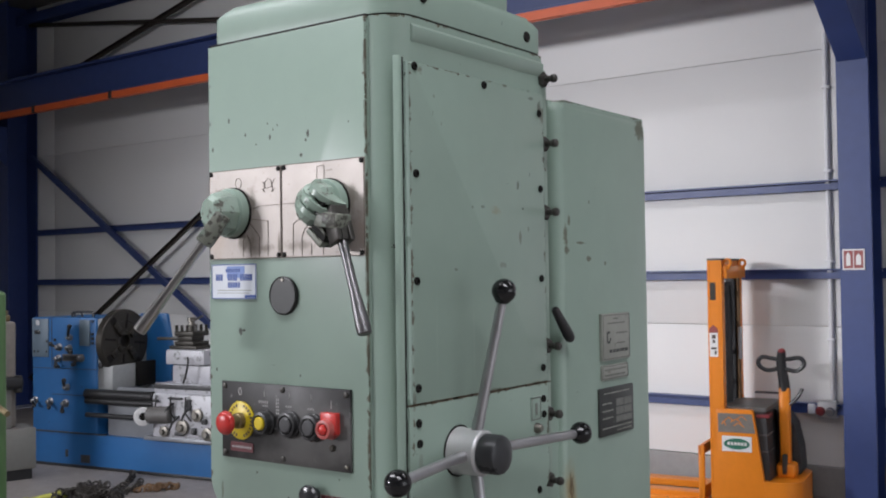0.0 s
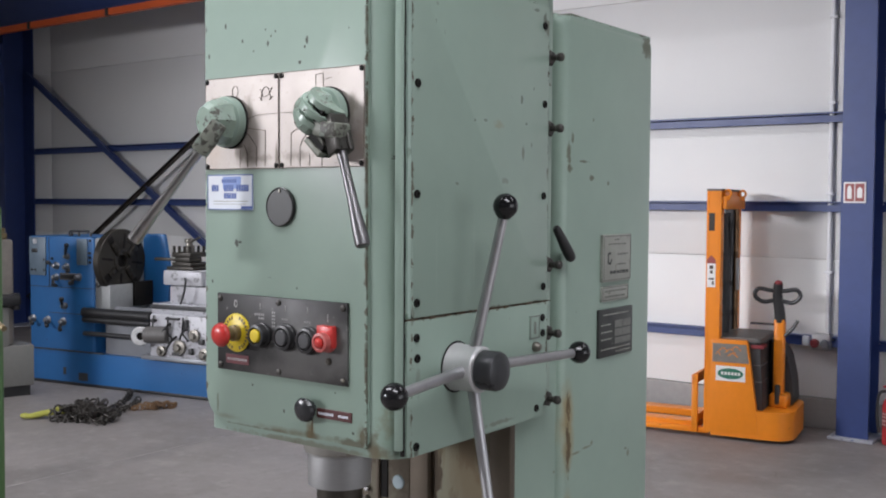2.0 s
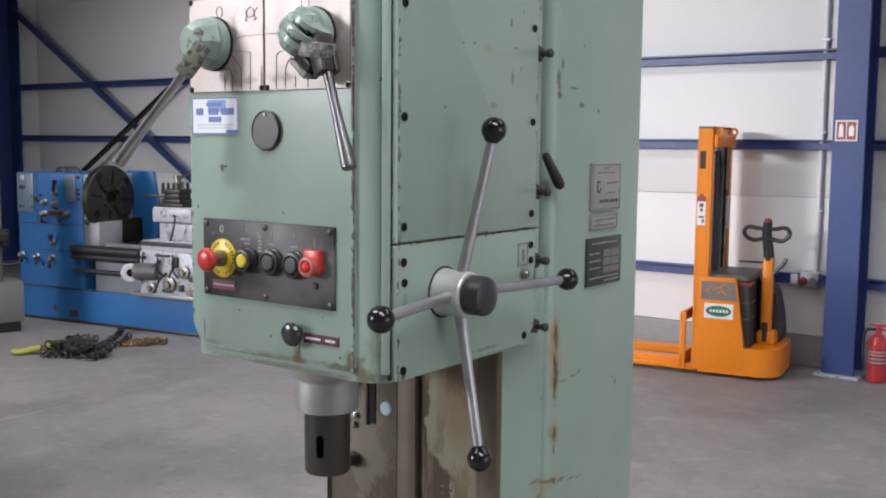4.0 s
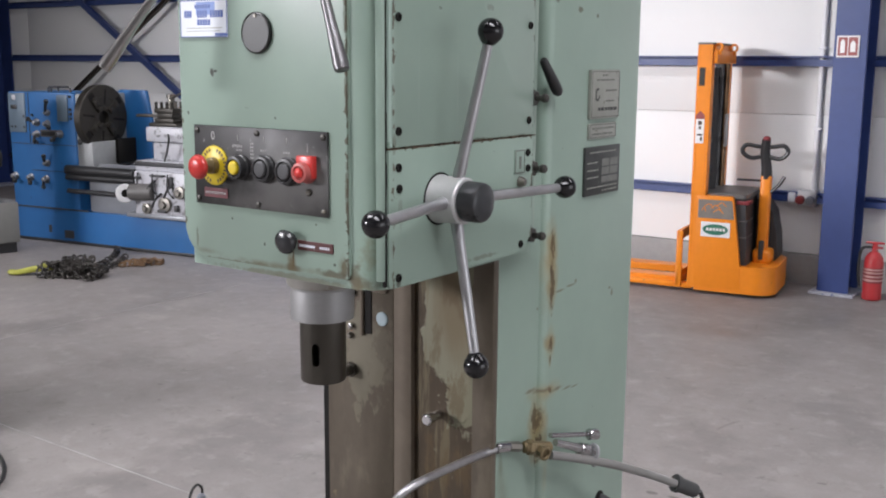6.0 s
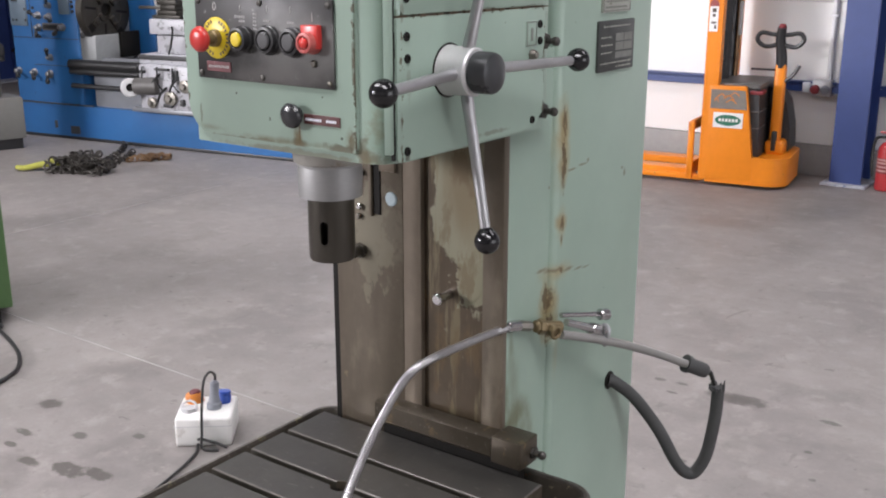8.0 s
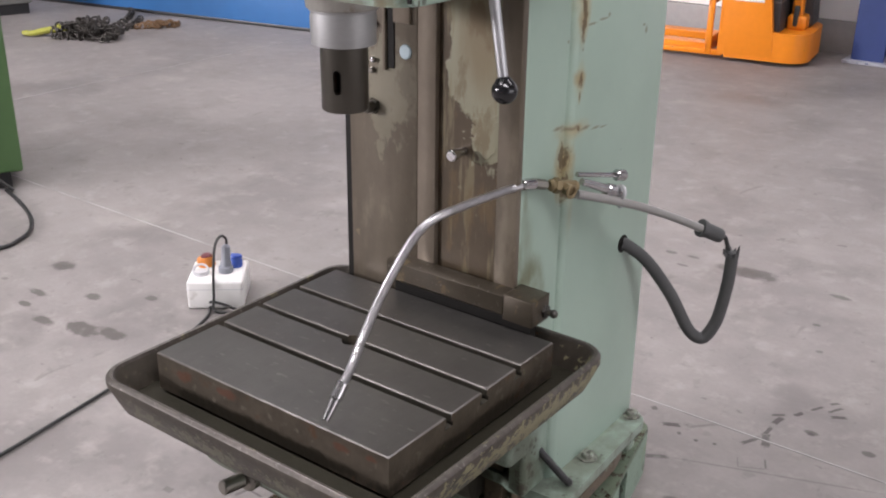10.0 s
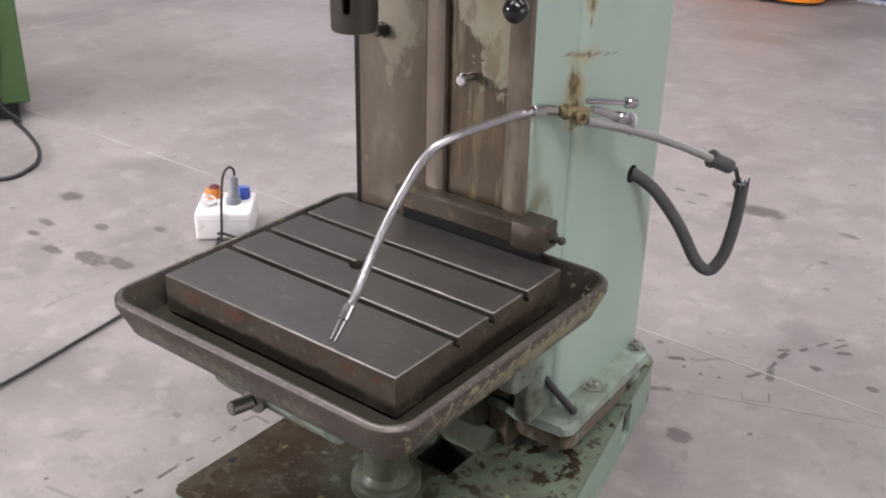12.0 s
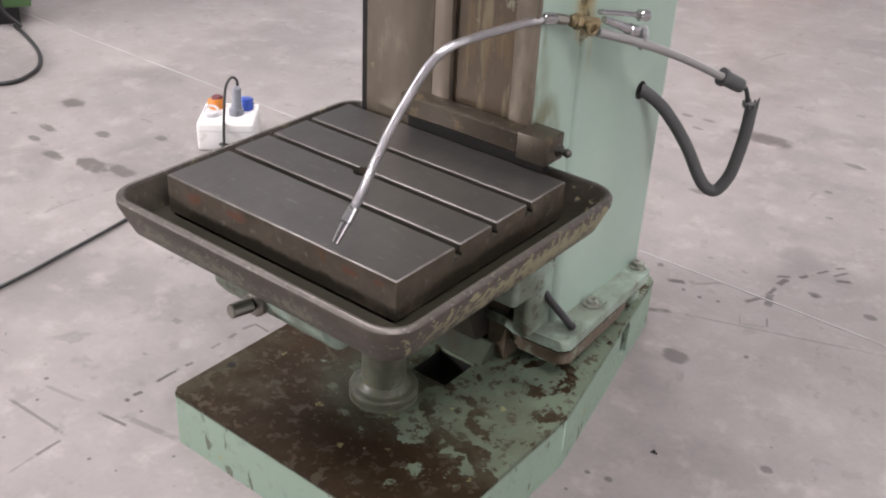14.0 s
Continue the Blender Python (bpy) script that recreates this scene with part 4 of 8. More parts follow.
whole("floor_joint", bm, joint_mat, "pale filled saw-cut joints in the concrete floor", "joint", kind="structure")

wall = thing("wall_north", "white sandwich-panel hall wall on a concrete plinth", "wall", pose(-4, 7.55, 0), kind="structure")
bm = bmesh.new()
box(bm, (X0, 7.54, 0), (X1, 7.7, ROOF + 0.6))
part("panel_backing", bm, seam_mat, wall)
bm = bmesh.new()
box(bm, (X0, 7.46, 0), (X1, 7.56, 0.25), 0.006)
part("plinth", bm, plinth_mat, wall, "grey concrete plinth")
rows_z = [0.253, 1.415, 2.577, 3.739, 4.901, 6.063]
edges_x = [X0, -12.6, -6.85, -1.15, 4.6, X1]
for z0, z1 in zip(rows_z, rows_z[1:] + [6.6]):
    for a, b in zip(edges_x, edges_x[1:]):
        bm = bmesh.new()
        box(bm, (a + 0.001, 7.5, z0 + 0.0015), (b - 0.001, 7.545, z1 - 0.0015), 0.005, 2)
        part("panel", bm, wall_mat, wall)


def plain_wall(name, lo, hi, label):
    bm = bmesh.new()
    box(bm, lo, hi)
    return whole(name, bm, wall_mat, label, "wall", kind="structure")


plain_wall("wall_west", (X0 - 0.2, Y0, 0), (X0, 7.7, ROOF + 0.6), "plain panelled end wall of the hall")
bm = bmesh.new()
box(bm, (X1, Y0, 0), (X1 + 0.2, -1.8, ROOF + 0.6))
box(bm, (X1, 4.8, 0), (X1 + 0.2, 7.7, ROOF + 0.6))
box(bm, (X1, -1.8, 4.0), (X1 + 0.2, 4.8, ROOF + 0.6))
whole("wall_east", bm, wall_mat, "plain panelled end wall with an open gate", "wall", kind="structure")
bm = bmesh.new()
box(bm, (X0 - 0.2, Y0 - 0.2, 0), (-6.4, Y0, 3.6))
box(bm, (X0 - 0.2, Y0 - 0.2, 5.3), (-6.4, Y0, ROOF + 0.6))
box(bm, (X0 - 0.2, Y0 - 0.2, 3.6), (-14.0, Y0, 5.3))
box(bm, (-8.8, Y0 - 0.2, 3.6), (-6.4, Y0, 5.3))
box(bm, (0.4, Y0 - 0.2, 0), (X1 + 0.2, Y0, ROOF + 0.6))
box(bm, (-6.4, Y0 - 0.2, 0), (0.4, Y0, ROOF + 0.6))
whole("wall_south", bm, wall_mat, "plain panelled wall with a high window", "wall", kind="structure")

# roof with two rows of roof-light openings, each on a raised kerb
bm = bmesh.new()
ROWS = ((-2.9, -1.1, 0.75, ((-5.5, -0.8), (0.75, 5.45))), (2.6, 4.4, 1.25, ((-7.8, -0.8), (1.0, 5.7))))
for a, b in ((Y0 - 0.2, -2.9), (-1.1, 2.6), (4.4, 7.7)):
    box(bm, (X0 - 0.2, a, ROOF), (X1 + 0.2, b, ROOF + 0.15))
for a, b, rise, holes in ROWS:
    ends = [X0 - 0.2] + [v for hole in holes for v in hole] + [X1 + 0.2]
    for c, d in zip(ends[::2], ends[1::2]):
        box(bm, (c, a, ROOF), (d, b, ROOF + 0.15))
    for c, d in holes:
        top = ROOF + rise
        box(bm, (c - 0.08, a - 0.08, ROOF + 0.15), (c, b + 0.08, top))
        box(bm, (d, a - 0.08, ROOF + 0.15), (d + 0.08, b + 0.08, top))
        box(bm, (c, a - 0.08, ROOF + 0.15), (d, a, top))
        box(bm, (c, b, ROOF + 0.15), (d, b + 0.08, top))
whole("ceiling", bm, roof_mat, "grey sheet-metal hall roof with roof-light openings", "ceiling", kind="structure")


def i_beam(bm, x0, x1, y0, y1, z0, z1, t=0.022, web=0.014):
    xm = (x0 + x1) / 2
    box(bm, (x0, y0, z0), (x1, y0 + t, z1), 0.003, 1)
    box(bm, (x0, y1 - t, z0), (x1, y1, z1), 0.003, 1)
    box(bm, (xm - web / 2, y0 + t, z0), (xm + web / 2, y1 - t, z1))


def pillar(x0, x1, y0, y1, near):
    p = thing("pillar", "blue-painted steel hall pillar beside the white wall", "pillar", pose((x0 + x1) / 2, (y0 + y1) / 2, 0), "hall pillars", "structure")
    bm = bmesh.new()
    i_beam(bm, x0, x1, y0, y1, 0.02, ROOF)
    part("shaft", bm, beam_mat, p)
    bm = bmesh.new()
    box(bm, (x0 - 0.05, y0 - 0.06, 0), (x1 + 0.05, y1 + 0.02, 0.022), 0.003, 1)
    part("foot_plate", bm, foot_mat, p, "pale grouted foot plate")
    # corbel that carries the crane runway
    bm = bmesh.new()
    prism(bm, [(y0, 3.55), (y0, 4.14), (6.50, 4.14), (6.50, 3.98)], x0 + 0.01, x1 - 0.01, "x", 0.004, 1)
    part("corbel", bm, beam_mat, p)
    return p


pillar(-1.278, -1.030, 7.17, 7.48, True)
pillar(-6.97, -6.73, 7.17, 7.48, False)
pillar(-13.50, -13.00, 7.0, 7.48, False)
pillar(4.5, 4.72, 7.17, 7.48, False)

# wall rails between the pillars
for z in (0.735, 1.855, 2.59):
    for a, b in ((X0, -13.50), (-13.00, -6.97), (-6.73, -1.275), (-1.030, 4.5), (4.72, X1)):
        bm = bmesh.new()
        h = 0.042
        prism(bm, [(7.425, z - h), (7.499, z - h), (7.499, z + h), (7.425, z + h), (7.425, z + h - 0.014), (7.485, z + h - 0.014), (7.485, z - h + 0.006), (7.431, z - h + 0.006), (7.431, z + h - 0.03), (7.425, z + h - 0.03)], a, b, "x")
        whole("wall_rail", bm, beam_mat, "blue steel rail along the white wall", "rail", "wall rails", "structure")


def bar(name, p, q, w, material, label, category, group=""):
    p, q = Vector(p), Vector(q)
    bm = bmesh.new()
    m = Matrix.Translation((p + q) / 2) @ (q - p).to_track_quat("X", "Z").to_matrix().to_4x4()
    h = (q - p).length / 2
    box(bm, (-h, -0.012, -w / 2), (h, 0.012, w / 2), 0.003, 1, m)
    box(bm, (-h, -0.05, w / 2 - 0.012), (h, -0.008, w / 2), 0.002, 1, m)
    return whole(name, bm, material, label, category, group, "structure")


bar("wall_brace", (-13.00, 7.39, 3.71), (-6.97, 7.39, -0.02 + 0.05), 0.10, beam_mat, "blue diagonal wind brace on the hall wall", "brace", "wind braces")
bar("wall_brace", (-13.00, 7.36, 0.42), (-6.97, 7.36, 3.98), 0.05, tie_steel, "thinner dark diagonal wind brace on the hall wall", "brace", "wind braces")
bar("wall_brace", (-13.00, 7.39, 4.63), (-7.2, 7.39, 5.97), 0.06, tie_steel, "thin dark diagonal tie under the roof", "brace", "wind braces")
bar("wall_brace", (-13.00, 7.36, 5.70), (-6.97, 7.36, 4.87), 0.05, tie_steel, "thin dark diagonal tie under the roof", "brace", "wind braces")
bm = bmesh.new()
i_beam(bm, X0, X1, 7.28, 7.46, 5.70, 5.85)
whole("eaves_beam", bm, beam_mat, "blue steel eaves beam", "beam", kind="structure")

# crane runway with an orange conductor rail
run = thing("crane_runway", "blue steel crane runway girder with an orange conductor rail", "girder", pose(-4, 6.7, 4.14), kind="structure")
bm = bmesh.new()
for z in (4.24, 4.66):
    box(bm, (X0, 6.58, z), (X1, 6.82, z + 0.03), 0.003, 1)
box(bm, (X0, 6.69, 4.27), (X1, 6.71, 4.66))
part("girder", bm, beam_mat, run)
bm = bmesh.new()
prism(bm, [(6.54, 4.155), (6.60, 4.15), (6.60, 4.235), (6.54, 4.235)], X0, X1, "x", 0.004, 1)
part("conductor_rail", bm, orange_rail, run, "orange conductor rail")
for x in (-13.2, -11.6, -9.9, -4.4, 0.9):
    bm = bmesh.new()
    box(bm, (x - 0.035, 6.535, 4.148), (x + 0.035, 6.608, 4.245), 0.006)
    part("clamp", bm, black_plastic, run, "dark rail clamp")

# conduit, sockets, sign and extinguisher at the pillar
con = thing("cable_conduit", "white cable conduit on the white wall", "conduit", pose(-1.47, 7.48, 0.8))
bm = bmesh.new()
cyl(bm, (-1.440, 7.47, 0.79), (-1.445, 7.47, 3.97), 0.020, n=12)
part("pipe", bm, pale_plastic, con)
for z in (1.3, 1.95, 2.7, 3.4, 3.95):
    bm = bmesh.new()
    box(bm, (-1.475, 7.45, z), (-1.41, 7.5, z + 0.022), 0.004)
    part("clip", bm, pale_plastic, con)
sock = thing("power_socket", "grey wall power sockets with red and blue covers", "socket", pose(-1.5, 7.45, 0.7))
bm = bmesh.new()
box(bm, (-1.55, 7.395, 0.665), (-1.395, 7.5, 0.80), 0.012, 3)
part("body", bm, grey_plastic, sock)
bm = bmesh.new()
box(bm, (-1.63, 7.40, 0.69), (-1.57, 7.5, 0.775), 0.01, 3)
part("switch_box", bm, sticker_white, sock, "white switch box")
for x, mt, lb in ((-1.52, red_dirty, "dark red socket cover"), (-1.44, plug_grey, "grey-blue socket cover")):
    bm = bmesh.new()
    turned(bm, (x, 7.396, 0.725), (0, -1, -0.25), [(0, 0.036), (0.03, 0.036), (0.036, 0.03), (0.036, 0)], 18)
    part("socket_cover", bm, mt, sock, lb)
sgn = thing("extinguisher_sign", "small red and white sign on the blue pillar", "sign", pose(-1.17, 7.16, 1.9))
bm = bmesh.new()
box(bm, (-1.255, 7.158, 1.885), (-1.085, 7.168, 2.050), 0.002, 1)
part("board", bm, sign_white, sgn)
bm = bmesh.new()
box(bm, (-1.165, 7.155, 1.898), (-1.097, 7.159, 2.038))
rf = part("red_field", bm, sign_red, sgn, "red printed field")
bm = bmesh.new()
prism(bm, [(-1.15, 1.925), (-1.112, 1.925), (-1.112, 1.990), (-1.13, 2.015), (-1.15, 1.990)], 7.152, 7.156, "y")
part("pictogram", bm, sign_white, rf)
bm = bmesh.new()
box(bm, (-1.243, 7.155, 1.898), (-1.173, 7.159, 2.038))
lf = part("red_field", bm, sign_red, sgn, "red printed field")
bm = bmesh.new()
prism(bm, rounded([(-1.225, 1.918), (-1.192, 1.918), (-1.192, 1.995), (-1.203, 2.022), (-1.214, 2.022), (-1.225, 1.995)], 0.004), 7.152, 7.156, "y")
part("pictogram", bm, sign_white, lf)

ext = thing("fire_extinguisher", "red fire extinguisher standing on the floor by the pillar", "extinguisher", pose(-0.86, 7.2, 0))
bm = bmesh.new()
turned(bm, (-0.86, 7.2, 0), (0, 0, 1), [(0, 0.062), (0.01, 0.072), (0.30, 0.073), (0.34, 0.066), (0.37, 0.045), (0.385, 0.022), (0.41, 0.02)], 26)
part("cylinder", bm, ext_red, ext)
bm = bmesh.new()
box(bm, (-0.93, 7.185, 0.41), (-0.80, 7.215, 0.425), 0.004)
box(bm, (-0.93, 7.185, 0.445), (-0.79, 7.215, 0.462), 0.004, 2, None)
cyl(bm, (-0.86, 7.2, 0.40), (-0.86, 7.2, 0.45), 0.02)
part("valve", bm, ext_red, ext, "red valve with handle")
bm = bmesh.new()
tube(bm, [(-0.88, 7.19, 0.42), (-0.95, 7.17, 0.40), (-0.965, 7.16, 0.25), (-0.95, 7.16, 0.10)], 0.011)
part("hose", bm, black_cable, ext, "black hose")
bm = bmesh.new()
turned(bm, (-0.86, 7.2, 0.14), (0, 0, 1), [(0, 0.0735), (0.12, 0.0735)], 26)
lbd = part("label_band", bm, red_dirty, ext, "pale printed label")
for z0, w in ((0.155, 0.03), (0.185, 0.04), (0.215, 0.04), (0.24, 0.03)):
    bm = bmesh.new()
    turned(bm, (-0.86, 7.2, z0), (0, 0, 1), [(0, 0.0742), (0.014, 0.0742)], 26)
    part("print", bm, ext_print, lbd)

# ---------------------------------------------------------------- the drill press
press = thing("drill_press", "pale green box-column drill press with worn chipped paint", "drill press", pose(-0.25, 0.5, 0))

# base
outline = rounded([(-0.626, -0.093), (0.118, -0.093), (0.118, 0.44), (-0.03, 1.14), (-0.47, 1.14), (-0.626, 0.44)], [0.012, 0.03, 0.12, 0.03, 0.03, 0.12])
bm = bmesh.new()
prism(bm, outline, 0.0, 0.152, "z", 0.010, 3, "b")
base = part("base", bm, base_mat, press, "iron base worn to brown with patches of green paint")
c = bmesh.new()
box(c, (-0.270, 0.340, 0.02), (-0.162, 0.456, 0.3))
cut(base, c)
c = bmesh.new()
prism(c, rounded([(0.845, 0.030), (0.915, 0.030), (0.915, 0.135), (0.845, 0.135)], 0.012, 4), -0.03, 0.2, "x")
cut(base, c)
# black lining gives the slot's inside its shade
bm = bmesh.new()
prism(bm, rounded([(0.8455, 0.0305), (0.9145, 0.0305), (0.9145, 0.1345), (0.8455, 0.1345)], 0.012, 4), -0.0295, 0.004, "x")
part("slot_shade_lining", bm, black_void, base, "black lining for the shade inside the base's side slot")
bm = bmesh.new()
cyl(bm, (-0.597, 0.061, 0.148), (-0.597, 0.061, 0.1525), 0.011, n=16)
part("bolt_hole", bm, black_void, base, "dark bolt hole")
# floor and walls of the pit, all black
bm = bmesh.new()
box(bm, (-0.2695, 0.3405, 0.004), (-0.1625, 0.4555, 0.03))
for lo, hi in (((-0.2698, 0.3402, 0.03), (-0.267, 0.4558, 0.143)), ((-0.165, 0.3402, 0.03), (-0.1622, 0.4558, 0.143)), ((-0.267, 0.3402, 0.03), (-0.165, 0.343, 0.143)), ((-0.267, 0.453, 0.03), (-0.165, 0.4558, 0.143))):
    box(bm, lo, hi)
part("pit_lining", bm, black_void, base, "black lining of the square pit")
# pedestal: a set-back wall with a hollow at its back corner, a grimy ledge, and the flange that carries the column
bm = bmesh.new()
prism(bm, rounded([(-0.53, 0.585), (-0.022, 0.585), (-0.010, 0.80), (-0.014, 0.86), (-0.05, 0.87), (-0.055, 0.95), (-0.012, 0.965), (-0.012, 1.02), (-0.49, 1.02), (-0.53, 0.8)], [0.02, 0.03, 0.02, 0.01, 0.01, 0.01, 0.01, 0.02, 0.02, 0.02], 4), 0.15, 0.245)
part("pedestal", bm, foot_paint, press)
bm = bmesh.new()
prism(bm, rounded([(-0.545, 0.530), (-0.12, 0.545), (-0.075, 0.520), (0.048, 0.526), (0.034, 0.80), (0.020, 0.87), (-0.03, 0.885), (-0.545, 0.885)], [0.02, 0.03, 0.03, 0.022, 0.03, 0.02, 0.02, 0.02], 5), 0.205, 0.238, "z", 0.009, 3)
part("pedestal_ledge", bm, ledge_mat, press, "brown grease-caked casting ledge")
bm = bmesh.new()
prism(bm, rounded([(-0.545, 0.545), (-0.10, 0.555), (-0.06, 0.540), (0.036, 0.540), (0.028, 0.955), (-0.545, 0.955)], 0.02, 4), 0.237, 0.262)
part("flange_joint", bm, black_void, press, "black set-back band under the flange")
bm = bmesh.new()
prism(bm, rounded([(-0.56, 0.506), (-0.115, 0.506), (-0.085, 0.494), (0.060, 0.504), (0.046, 0.80), (0.040, 0.968), (-0.55, 0.968)], [0.03, 0.02, 0.02, 0.020, 0.02, 0.045, 0.045]), 0.261, 0.288, "z", 0.007, 3)
flange = part("foot_flange", bm, foot_paint, press, "green foot flange with dark grime and painted shade")
for x, y in ((0.010, 0.695), (0.004, 0.937), (-0.525, 0.695)):
    bm = bmesh.new()
    cyl(bm, (x, y, 0.287), (x, y, 0.291), 0.023, n=20)
    cyl(bm, (x, y, 0.291), (x, y, 0.303), 0.016, n=6, bev=0.002)
    part("bolt", bm, cast_dirt, flange, "dirty hexagon bolt")
bm = bmesh.new()
tube(bm, [(-0.056, 0.53, 0.402), (-0.02, 0.541, 0.36), (0.033, 0.562, 0.300)], 0.0095, 10)
ball(bm, (0.033, 0.562, 0.302), 0.0105)
part("foot_lever", bm, black_plastic, press, "black clamping lever")

# column
bm = bmesh.new()
col_plan = rounded([(-0.50, 0.556), (-0.016, 0.556), (-0.016, 0.990), (-0.50, 0.990)], [0.028, 0.024, 0.034, 0.034], 6)
prism(bm, col_plan, 0.287, 2.262, "z", 0.028, 4, "b")
column = part("column", bm, paint_column, press, "pale green box column with rust runs")
bm = bmesh.new()
prism(bm, rounded([(-0.462, 0.40), (-0.029, 0.40), (-0.029, 0.56), (-0.462, 0.56)], [0.0, 0.012, 0, 0]), 0.62, 1.60)
part("column_front", bm, paint_column, press)
# lower stretch in darker paint: the tray's shade put into its colour
bm = bmesh.new()
prism(bm, rounded([(-0.462, 0.40), (-0.029, 0.40), (-0.029, 0.56), (-0.462, 0.56)], [0.0, 0.012, 0, 0]), 0.40, 0.62)
prism(bm, rounded([(-0.075, 0.475), (-0.029, 0.462), (-0.029, 0.56), (-0.075, 0.56)], [0.0, 0.012, 0, 0]), 0.287, 0.402)
part("column_front", bm, paint_grime_shade, press, "lower column front, grimy and painted darker for the tray's shade")
bm = bmesh.new()
prism(bm, rect(-0.460, -0.276, 0.384, 0.402, 0.002, 2), 0.63, 1.60)
part("slideway", bm, way_mat, press, "oil-browned slideway")
bm = bmesh.new()
prism(bm, rect(-0.2757, -0.229, 0.384, 0.402, 0.002, 2), 0.63, 1.60)
part("slideway", bm, way_pale_mat, press, "wiped slideway strip")
bm = bmesh.new()
prism(bm, rect(-0.229, -0.076, 0.3965, 0.401), 0.63, 1.60)
part("slideway_recess", bm, recess_mat, press, "oily recess with old yellow-green paint")
bm = bmesh.new()
prism(bm, rect(-0.076, -0.028, 0.384, 0.402, 0.002, 2), 0.63, 1.60)
part("slideway", bm, way_mat, press, "oil-browned slideway")
bm = bmesh.new()
prism(bm, rect(-0.476, -0.4605, 0.387, 0.56), 0.30, 1.60)
part("slideway_edge", bm, black_void, press, "black strip along the slideway's left edge")
bm = bmesh.new()
turned(bm, (-0.305, 0.384, 1.288), (0, -1, 0), [(0, 0.0150), (0.002, 0.0150), (0.004, 0.0125), (0.0045, 0)], 24)
part("cap", bm, cap_blue, press, "pale blue round cap")
bm = bmesh.new()
box(bm, (-0.352, 0.3815, 1.250), (-0.333, 0.386, 1.46), 0.0015, 1)
part("stop_slot", bm, black_void, press, "dark slot beside the stop rail")
bm = bmesh.new()
box(bm, (-0.361, 0.376, 1.245), (-0.353, 0.386, 1.46), 0.002)
rail = part("stop_rail", bm, way_pale_mat, press, "thin worn steel stop rail")
bm = bmesh.new()
box(bm, (-0.333, 0.376, 1.345), (-0.290, 0.386, 1.46), 0.003)
part("keeper_plate", bm, way_pale_mat, rail, "wiped keeper plate")
for x, z, mt in ((-0.378, 1.402, chrome), (-0.388, 1.262, chrome), (-0.392, 1.240, dull_steel), (-0.384, 1.335, black_void), (-0.392, 1.318, black_void)):
    bm = bmesh.new()
    cyl(bm, (x, 0.386, z), (x, 0.374, z), 0.0065, n=12, bev=0.002)
    part("screw", bm, mt, rail)
bm = bmesh.new()
cyl(bm, (-0.390, 0.386, 1.164), (-0.390, 0.355, 1.164), 0.012, n=16, bev=0.003)
cyl(bm, (-0.390, 0.375, 1.164), (-0.390, 0.384, 1.164), 0.017, n=6)
part("stop_screw", bm, dark_steel, press, "dark stop screw")
bm = bmesh.new()
cyl(bm, (-0.163, 0.40, 1.106), (-0.163, 0.352, 1.106), 0.009, n=16, bev=0.002)
cyl(bm, (-0.163, 0.366, 1.106), (-0.163, 0.347, 1.106), 0.0125, n=16, bev=0.003)
part("stop_pin", bm, chrome, press, "bright stop pin")
# plates on the column's side
def outline(y0, y1, z0, z1, w=0.0016):
    return [(y0, y1, z0, z0 + w), (y0, y1, z1 - w, z1), (y0, y0 + w, z0 + w, z1 - w), (y1 - w, y1, z0 + w, z1 - w)]


def words(y0, y1, z, h, seed):
    """A line of worn print as short bars."""
    r, out, y = random.Random(seed), [], y0
    while y < y1 - 0.004:
        w = min(r.uniform(0.005, 0.014), y1 - y)
        out.append((y, y + w, z, z + h))
        y += w + r.uniform(0.002, 0.005)
    return out


bm = bmesh.new()
box(bm, (-0.017, 0.721, 1.702), (-0.008, 0.856, 1.806), 0.002)
pl = part("nameplate", bm, plate_grey, press, "grey nameplate with worn print")
bars(pl, plate_print, "x", -0.008, outline(0.724, 0.853, 1.705, 1.803) + words(0.773, 0.802, 1.793, 0.003, 1) + words(0.746, 0.833, 1.783, 0.003, 2) + words(0.788, 0.838, 1.760, 0.004, 3) + words(0.788, 0.828, 1.738, 0.003, 4), 0.0006)
bars(pl, plate_dark, "x", -0.008, words(0.754, 0.841, 1.719, 0.007, 5) + [(0.741, 0.746, 1.742, 1.765), (0.746, 0.756, 1.762, 1.767), (0.746, 0.756, 1.740, 1.745), (0.756, 0.760, 1.745, 1.752)], 0.0006)
bm = bmesh.new()
box(bm, (-0.017, 0.723, 1.659), (-0.011, 0.850, 1.692), 0.001)
pl = part("nameplate", bm, plate_grey, press, "narrow grey nameplate")
bars(pl, plate_print, "x", -0.011, outline(0.725, 0.848, 1.661, 1.690) + words(0.736, 0.838, 1.679, 0.004, 6) + words(0.736, 0.838, 1.667, 0.004, 7), 0.0006)
bm = bmesh.new()
box(bm, (-0.017, 0.708, 1.536), (-0.010, 0.872, 1.642), 0.002)
pl = part("nameplate", bm, plate_dark, press, "dark nameplate with worn white print")
bars(pl, plate_grey, "x", -0.010, words(0.728, 0.848, 1.628, 0.003, 8) + words(0.718, 0.768, 1.606, 0.003, 9) + words(0.718, 0.768, 1.590, 0.003, 10) + words(0.718, 0.768, 1.574, 0.003, 11) + words(0.718, 0.858, 1.552, 0.003, 12) + words(0.788, 0.858, 1.543, 0.003, 13), 0.0006)
bars(pl, plate_print, "x", -0.010, [(0.783, 0.820, 1.598, 1.614), (0.823, 0.860, 1.598, 1.614), (0.783, 0.820, 1.579, 1.595), (0.823, 0.860, 1.579, 1.595), (0.783, 0.860, 1.562, 1.575)], 0.0006)
bm = bmesh.new()
